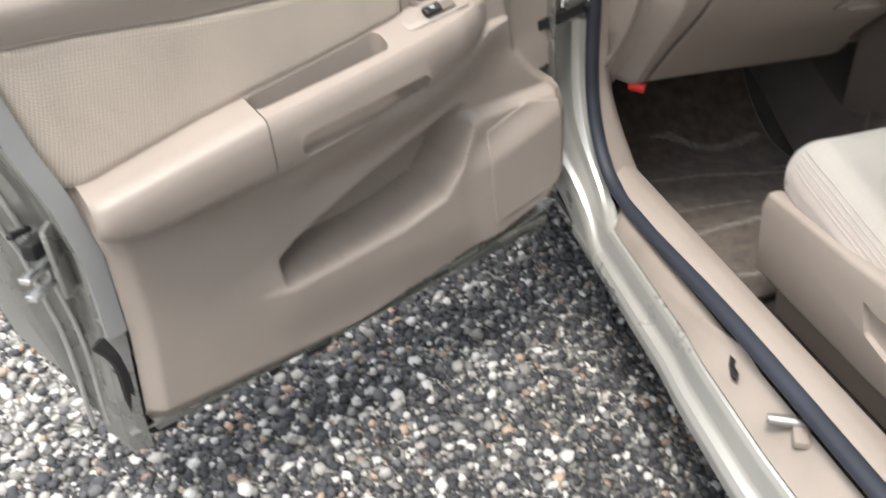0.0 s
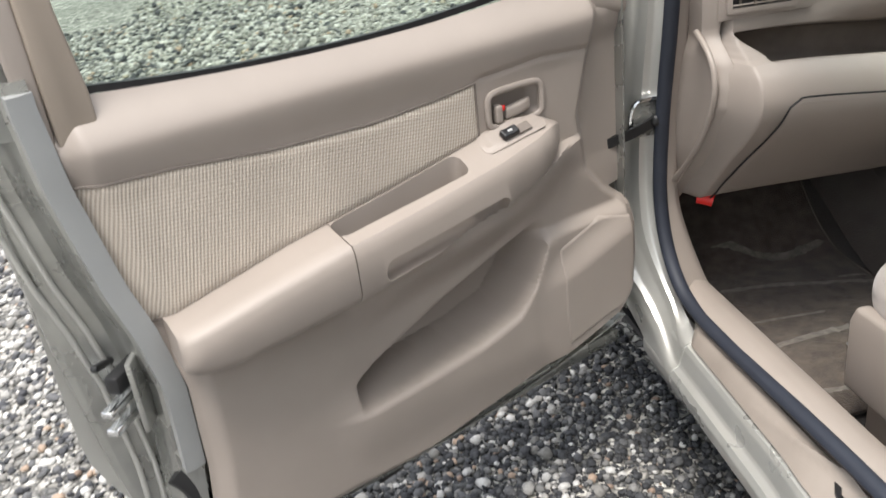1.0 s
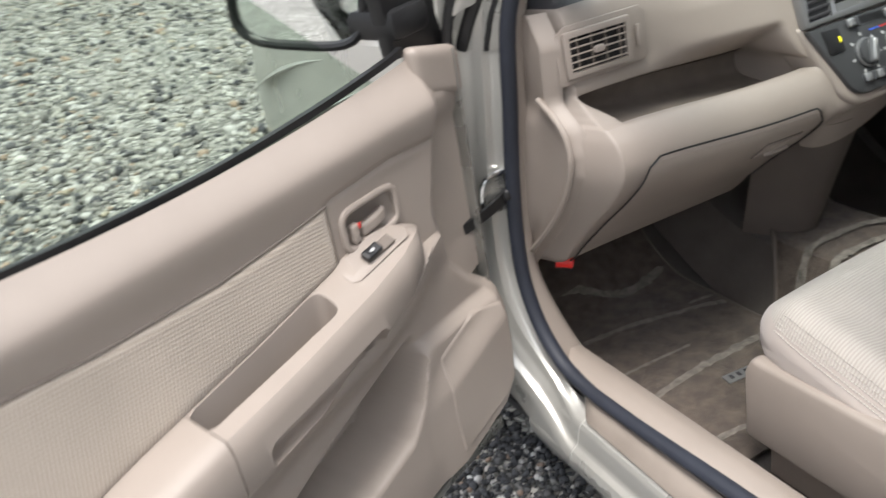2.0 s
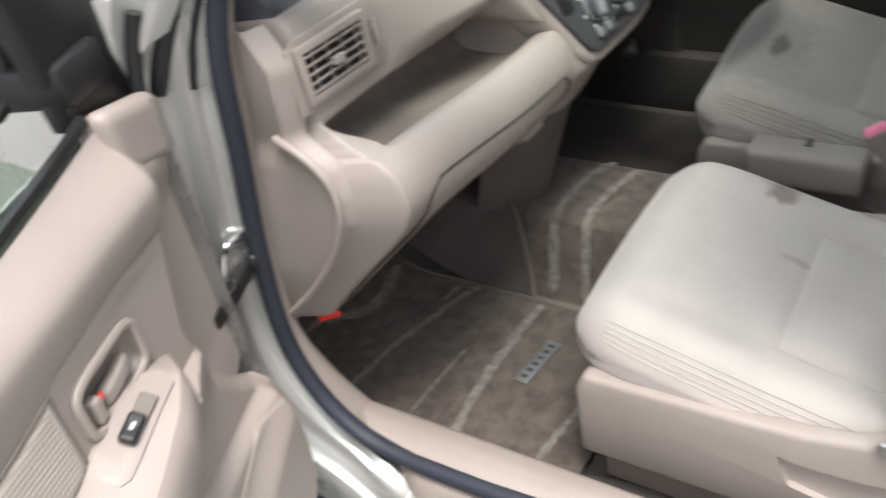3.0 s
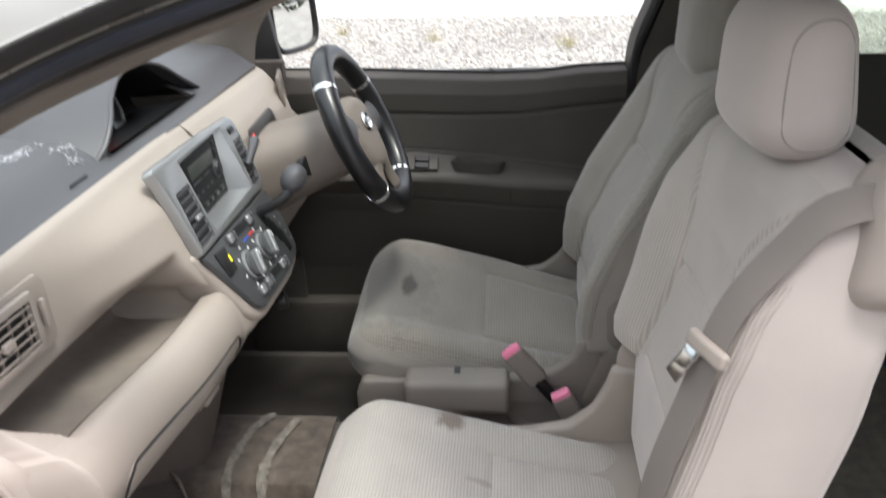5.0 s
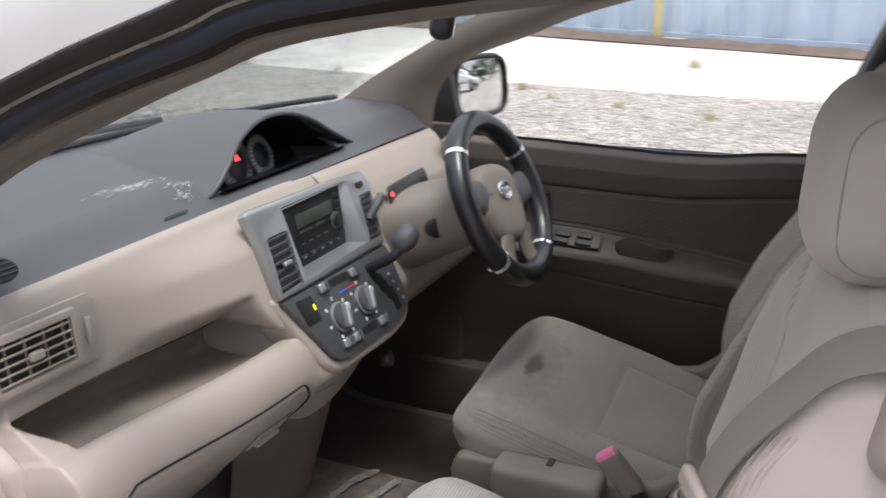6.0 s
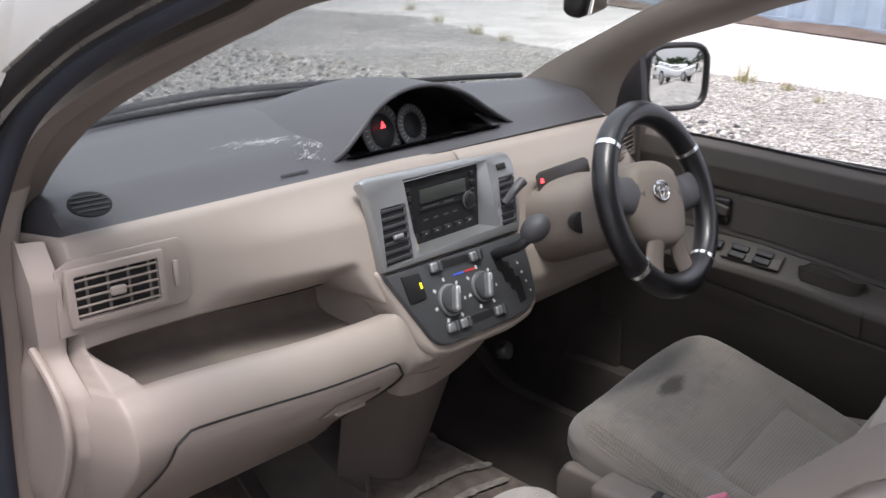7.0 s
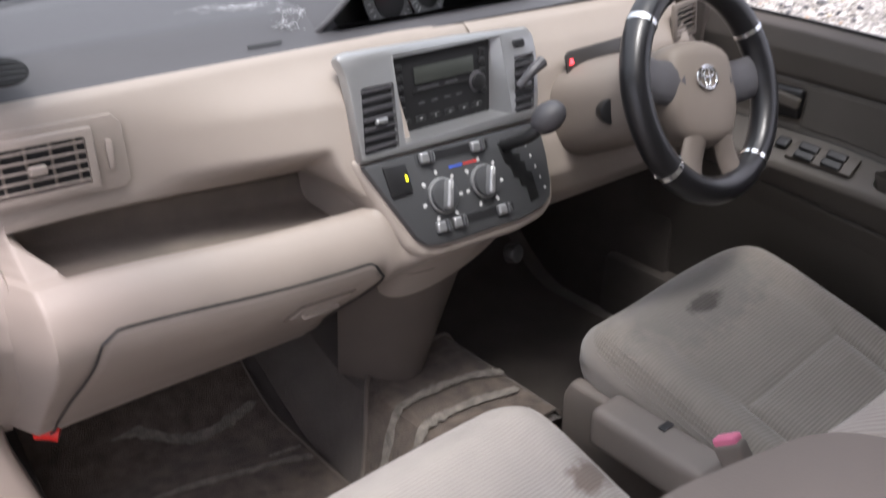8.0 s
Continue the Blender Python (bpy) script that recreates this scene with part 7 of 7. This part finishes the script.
    for sd in (-1, 1):
        loop = []
        for k in range(48):
            a = 2 * math.pi * k / 48
            c, d = math.cos(a), math.sin(a)
            loop.append(hm @ block(Vector((sd * 0.1062, math.copysign(0.004, c) * min(1, 6 * abs(c)) + 0.0373 * c, math.copysign(0.036, d) * min(1, 2.5 * abs(d)) + 0.0373 * d))))
        part("headrest_seam", sweep(loop, ring(0.0013, 6), True, (1, 0, 0)), SEAMLINE, hr)
    for hx in (-0.05, 0.05):
        part("headrest_rod", cyl(0.006, 0.14, pose(hx, hy - 0.005, hz - 0.11, 14)), STEEL, s)
    return s


SEATCLOTH2 = cloth("seat_insert_cloth", (0.470, 0.434, 0.395), (0.386, 0.350, 0.311), (0, 1, 0), 0.0052)
SEAMLINE = plain("seam_thread", (0.290, 0.262, 0.232), 0.9)
BACKCLOTH = cloth("back_panel_cloth", (0.468, 0.420, 0.374), (0.388, 0.340, 0.297), (1, 0, 0), 0.0058)
BACKRIB = cloth("back_rib_cloth", (0.460, 0.412, 0.365), (0.370, 0.323, 0.281), (1, 0, 0), 0.0065)
SEATPLASTIC = plain("seat_beige_plastic", (0.350, 0.300, 0.262), 0.5, grain=600, bump=0.2, vary=0.04)
STAINED_A = cloth("seat_cloth_stained", (0.470, 0.434, 0.395), (0.392, 0.355, 0.316), (0, 1, 0), 0.0052, stains=[((0.190, -0.195, 0.60), (0.042, 0.034, 0.12), (0.17, 0.13, 0.105)), ((0.05, -0.25, 0.58), (0.012, 0.04, 0.09), (0.30, 0.26, 0.22))])
# besides its stains, this cloth is darkened for the shade across the car
STAINED_B = cloth("driver_seat_cloth_stained_shaded", (0.252, 0.229, 0.199), (0.222, 0.199, 0.172), (0, 1, 0), 0.0056, stains=[((-0.02, -0.08, 0.60), (0.22, 0.10, 0.12), (0.17, 0.16, 0.145)), ((-0.012, -0.102, 0.60), (0.056, 0.020, 0.30), (0.040, 0.036, 0.031))])
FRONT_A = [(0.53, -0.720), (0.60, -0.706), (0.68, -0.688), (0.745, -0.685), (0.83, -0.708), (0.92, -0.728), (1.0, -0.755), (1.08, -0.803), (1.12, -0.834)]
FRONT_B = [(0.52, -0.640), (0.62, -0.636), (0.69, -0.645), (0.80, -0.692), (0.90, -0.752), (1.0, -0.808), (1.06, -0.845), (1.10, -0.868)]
# darker copies of the passenger seat's materials, far-side shade mixed into the colours
SHADED_SIDE = plain("driver_side_cloth_shaded", (0.274, 0.247, 0.220), 0.95, grain=1100, bump=0.4, vary=0.07, sheen=0.3)
SHADED_PLASTIC = plain("driver_seat_plastic_shaded", (0.205, 0.179, 0.158), 0.55, grain=600, bump=0.2, vary=0.05)
SHADED_PANEL = cloth("driver_back_cloth_shaded", (0.304, 0.277, 0.243), (0.258, 0.232, 0.201), (1, 0, 0), 0.0058)
SHADED_RIB = cloth("driver_back_rib_cloth_shaded", (0.304, 0.277, 0.243), (0.220, 0.194, 0.167), (1, 0, 0), 0.0065, 0.0065)
SHADED_INSERT = cloth("driver_insert_cloth_shaded", (0.258, 0.234, 0.204), (0.214, 0.192, 0.167), (0, 1, 0), 0.0056)
seat_a = seat("passenger_seat", "beige ribbed cloth passenger seat with a brown stain", (-0.280, -0.215, 0.0), FRONT_A, 0.708, 1.125, (-0.851, 1.208, 4), STAINED_A, SEATCLOTH2, BACKCLOTH, BACKRIB, VELOUR, SEATPLASTIC)
seat_b = seat("driver_seat", "beige cloth driver's seat with a dark stain, shade in its colours", (0.345, -0.19, 0.026), FRONT_B, 0.590, 1.105, (-0.905, 1.158, 0), STAINED_B, SHADED_INSERT, SHADED_PANEL, SHADED_RIB, SHADED_SIDE, SHADED_PLASTIC, 0.018)

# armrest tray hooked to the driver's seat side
tray = part("side_box", pad((0.035, 0.10, 0.035), 0.014, None, pose(-0.285, -0.22, 0.50)), SHADED_PLASTIC, seat_b, "beige plastic side box")
part("box_catch", prism([(-0.012, -0.006), (0.012, -0.006), (0.012, 0.006), (-0.012, 0.006)], 0.002, pose(-0.27, -0.22, 0.536), 0.0006), BLACK, tray)

# belts
belt = thing("seat_belt", "grey-beige seat belt across the passenger seat with steel tongue", "seat belt", group="seat belts")
web = glide([(-0.512, -0.935, 1.100), (-0.515, -0.898, 1.120), (-0.518, -0.866, 1.124), (-0.518, -0.830, 1.110), (-0.518, -0.800, 1.078), (-0.518, -0.746, 1.0), (-0.520, -0.712, 0.89), (-0.522, -0.681, 0.78), (-0.527, -0.667, 0.67), (-0.533, -0.656, 0.59), (-0.536, -0.648, 0.540)], 60)
FACE = Vector((-0.45, 0.86, 0.22)).normalized()
ups = [Vector((-0.65, 0.35, 0.66)).lerp(FACE, ease(4, 24, k)) for k in range(60)]
part("webbing", sweep(web, strap(0.040, 0.0016), False, [tuple(u) for u in ups]), BELT, belt, "grey-beige webbing")
at_tongue = min(range(1, 59), key=lambda k: abs(web[k].z - 0.960))
along = (web[at_tongue + 1] - web[at_tongue - 1]).normalized()
across = along.cross(FACE).normalized()
tm = Matrix((across, along.cross(across) * -1, -along)).transposed().to_4x4()
tm.translation = web[at_tongue] + FACE * 0.006
tongue_head = part("tongue_head", pad((0.032, 0.0065, 0.0105), 0.006, None, tm), SEATPLASTIC, belt, "cream plastic tongue")
blade = prism([(-0.011, -0.050), (0.011, -0.050), (0.012, 0.0), (-0.012, 0.0)], 0.003, tm @ pose(0.014, 0.003, -0.004, 96, 0, 0) @ pose(0, 0, 0, 0, 0, 14), 0.001)
part("tongue_blade", blade, CHROME, tongue_head, "steel blade")
part("belt_anchor", pad((0.005, 0.019, 0.011), 0.004, None, pose(-0.541, -0.648, 0.536, -8, 0, 0)), STEEL, belt, "steel anchor plate")
part("belt_cover", pad((0.062, 0.095, 0.078), 0.040, lambda p: Vector((p.x, p.y - 0.25 * p.z, p.z)), pose(-0.215, -0.742, 1.085), mid=10, rim=6), SEATPLASTIC, seat_a, "rounded beige plastic belt outlet cover")


def buckle(label, at, rot, stalk):
    b = thing("belt_buckle", label, "seat belt", pose(*at, *rot), group="seat belts")
    part("buckle_body", pad((0.021, 0.012, 0.042), 0.007, None, pose(0, 0, 0)), BELT, b, "grey-beige buckle body")
    part("release_button", pad((0.018, 0.010, 0.012), 0.004, None, pose(0, 0, 0.038)), PINK, b, "pink release button")
    part("buckle_stalk", tube([(0, 0, -0.03), (0, 0, -0.06), stalk], 0.012, 10, up=(0, 1, 0)), BLACK, b)


buckle("grey seat belt buckle with pink button between the seats", (0.030, -0.624, 0.500), (0, -26, -84), (0, 0.0, -0.11))
buckle("grey seat belt buckle with pink button beside the driver's seat", (0.060, -0.539, 0.580), (0, -38, -84), (0, 0, -0.12))
hinge_cap = tagged(part("seat_hinge_cover", pad((0.03, 0.055, 0.08), 0.028, None, pose(0.10, -0.72, 0.53, 20)), BEIGE_DARK), "dark rounded hinge cover between the seats", "seat trim")

# ---- floor mats ----
mat = thing("floor_mat", "worn brown floor mat with faded curved stripes and a label", "floor mat", group="floor mats")


def floor_z(x, y):
    z = 0.235 + 0.30 * ease(0.30, 0.75, y)
    if -0.14 < x < 0.24 and y > -0.16:
        z = max(z, 0.235 + 0.155 * (ease(-0.14, -0.07, x) - ease(0.14, 0.24, x)) + 0.25 * ease(0.15, 0.6, y) * 0.7)
    return z


def mat_f(u, v):
    x, y = -0.585 + 0.43 * u, -0.22 + 0.82 * v
    return Vector((x, y, floor_z(x, y) + 0.012 + 0.004 * noise.noise((x * 9, y * 9, 0))))


m1 = part("carpet_top", sheet(mat_f, 30, 50, 0.006), CARPET, mat, "brown carpet pile")


def stripe(points, width, lift):
    """A worn band draped over the mat, its edges ragged."""
    line = glide([(x, y, 0) for x, y in points], 60)
    def f(u, v):
        k = min(59, int(round(u * 59)))
        d = line[min(59, k + 1)] - line[max(0, k - 1)]
        side = Vector((-d.y, d.x, 0)).normalized()
        w = width * (0.75 + 0.9 * abs(noise.noise((line[k].x * 45, line[k].y * 45, 4)))) * ease(0, 0.06, u) * ease(1, 0.94, u)
        p = line[k] + side * ((v - 0.5) * 1.5 * w + 0.15 * width * noise.noise((k * 0.4, 7, 0)))
        return Vector((p.x, p.y, floor_z(p.x, p.y) + lift + 0.004 * noise.noise((p.x * 9, p.y * 9, 0)) * (lift > 0.018 and lift < 0.0205)))
    return sheet(f, 59, 4)


for pts, w in (([(-0.50, 0.42), (-0.41, 0.40), (-0.31, 0.345), (-0.17, 0.36)], 0.020), ([(-0.56, 0.26), (-0.47, 0.252), (-0.36, 0.234), (-0.224, 0.194), (-0.16, 0.165)], 0.014), ([(-0.57, 0.010), (-0.527, 0.016), (-0.412, 0.027), (-0.248, 0.026), (-0.165, 0.015)], 0.018), ([(-0.55, 0.115), (-0.43, 0.108), (-0.337, 0.10)], 0.007), ([(-0.227, 0.218), (-0.165, 0.205)], 0.008), ([(-0.57, -0.14), (-0.522, -0.145), (-0.447, -0.154), (-0.379, -0.167)], 0.012)):
    part("faded_stripe", stripe(pts, 0.72 * w, 0.0195), FADED, mat, "faded pale stripe")
part("mat_label", prism([(-0.013, -0.06), (0.013, -0.06), (0.013, 0.06), (-0.013, 0.06)], 0.003, pose(-0.318, -0.046, 0.2555, 0, 0, -98), 0.001), PANEL, mat, "small grey label")
for k in range(6):
    part("label_bar", prism([(-0.006, -0.004), (0.006, -0.004), (0.006, 0.004), (-0.006, 0.004)], 0.0006, pose(-0.318, -0.046, 0.2588, 0, 0, -98) @ pose(0, -0.045 + 0.018 * k, 0), 0), DASH, mat)

mat2 = thing("floor_mat", "brown mat draped over the floor hump with pale stripes", "floor mat", group="floor mats")


def mat2_f(u, v):
    x = -0.150 + 0.37 * u
    y = -0.15 + (0.20 + 0.10 * ease(0.0, 0.35, u)) * v
    return Vector((x, y, floor_z(x, y) + 0.014))


part("carpet_top", sheet(mat2_f, 40, 40, 0.006), CARPET, mat2, "brown carpet pile")
for pts in ([(-0.135, 0.010), (-0.074, 0.02), (-0.007, 0.024), (0.085, 0.011), (0.146, -0.021)], [(-0.135, -0.06), (-0.05, -0.045), (0.04, -0.05), (0.13, -0.075)]):
    part("faded_stripe", stripe(pts, 0.013, 0.0212), FADED, mat2, "faded pale stripe")
part("piping", sweep([mat2_f(0, k / 20) + Vector((0, 0, 0.004)) for k in range(20)] + [mat2_f(k / 40, 1) + Vector((0, 0, 0.004)) for k in range(1, 41)], ring(0.0042, 8), False), BEIGE_DARK, mat2, "dull brown piping")
part("piping", sweep([mat_f(1, k / 50) + Vector((0, 0, 0.004)) for k in range(51)], ring(0.0042, 8), False), BEIGE_DARK, mat, "dull brown piping")
mat3 = thing("floor_mat", "dark driver's floor mat, footwell shade in its colour", "floor mat", group="floor mats")
part("carpet_top", sheet(lambda u, v: Vector((0.22 + 0.42 * u, -0.18 + 0.78 * v, floor_z(0.3, -0.18 + 0.78 * v) + 0.012)), 16, 24, 0.006), CARPET_SHADED, mat3, "dark carpet pile, shade in its colour")
rear_mat = thing("floor_mat", "brown rear floor mat with a pale stripe behind the seat", "floor mat", group="floor mats")
part("carpet_top", sheet(lambda u, v: Vector((-0.585 + 1.2 * u, -1.75 + 0.80 * v, 0.247)), 16, 16, 0.006), CARPET, rear_mat, "brown carpet pile")
part("faded_stripe", sweep(glide([(-0.52, -0.93, 0.252), (-0.33, -1.0, 0.252), (-0.15, -1.06, 0.252)], 20), strap(0.03, 0.003)), FADED, rear_mat)
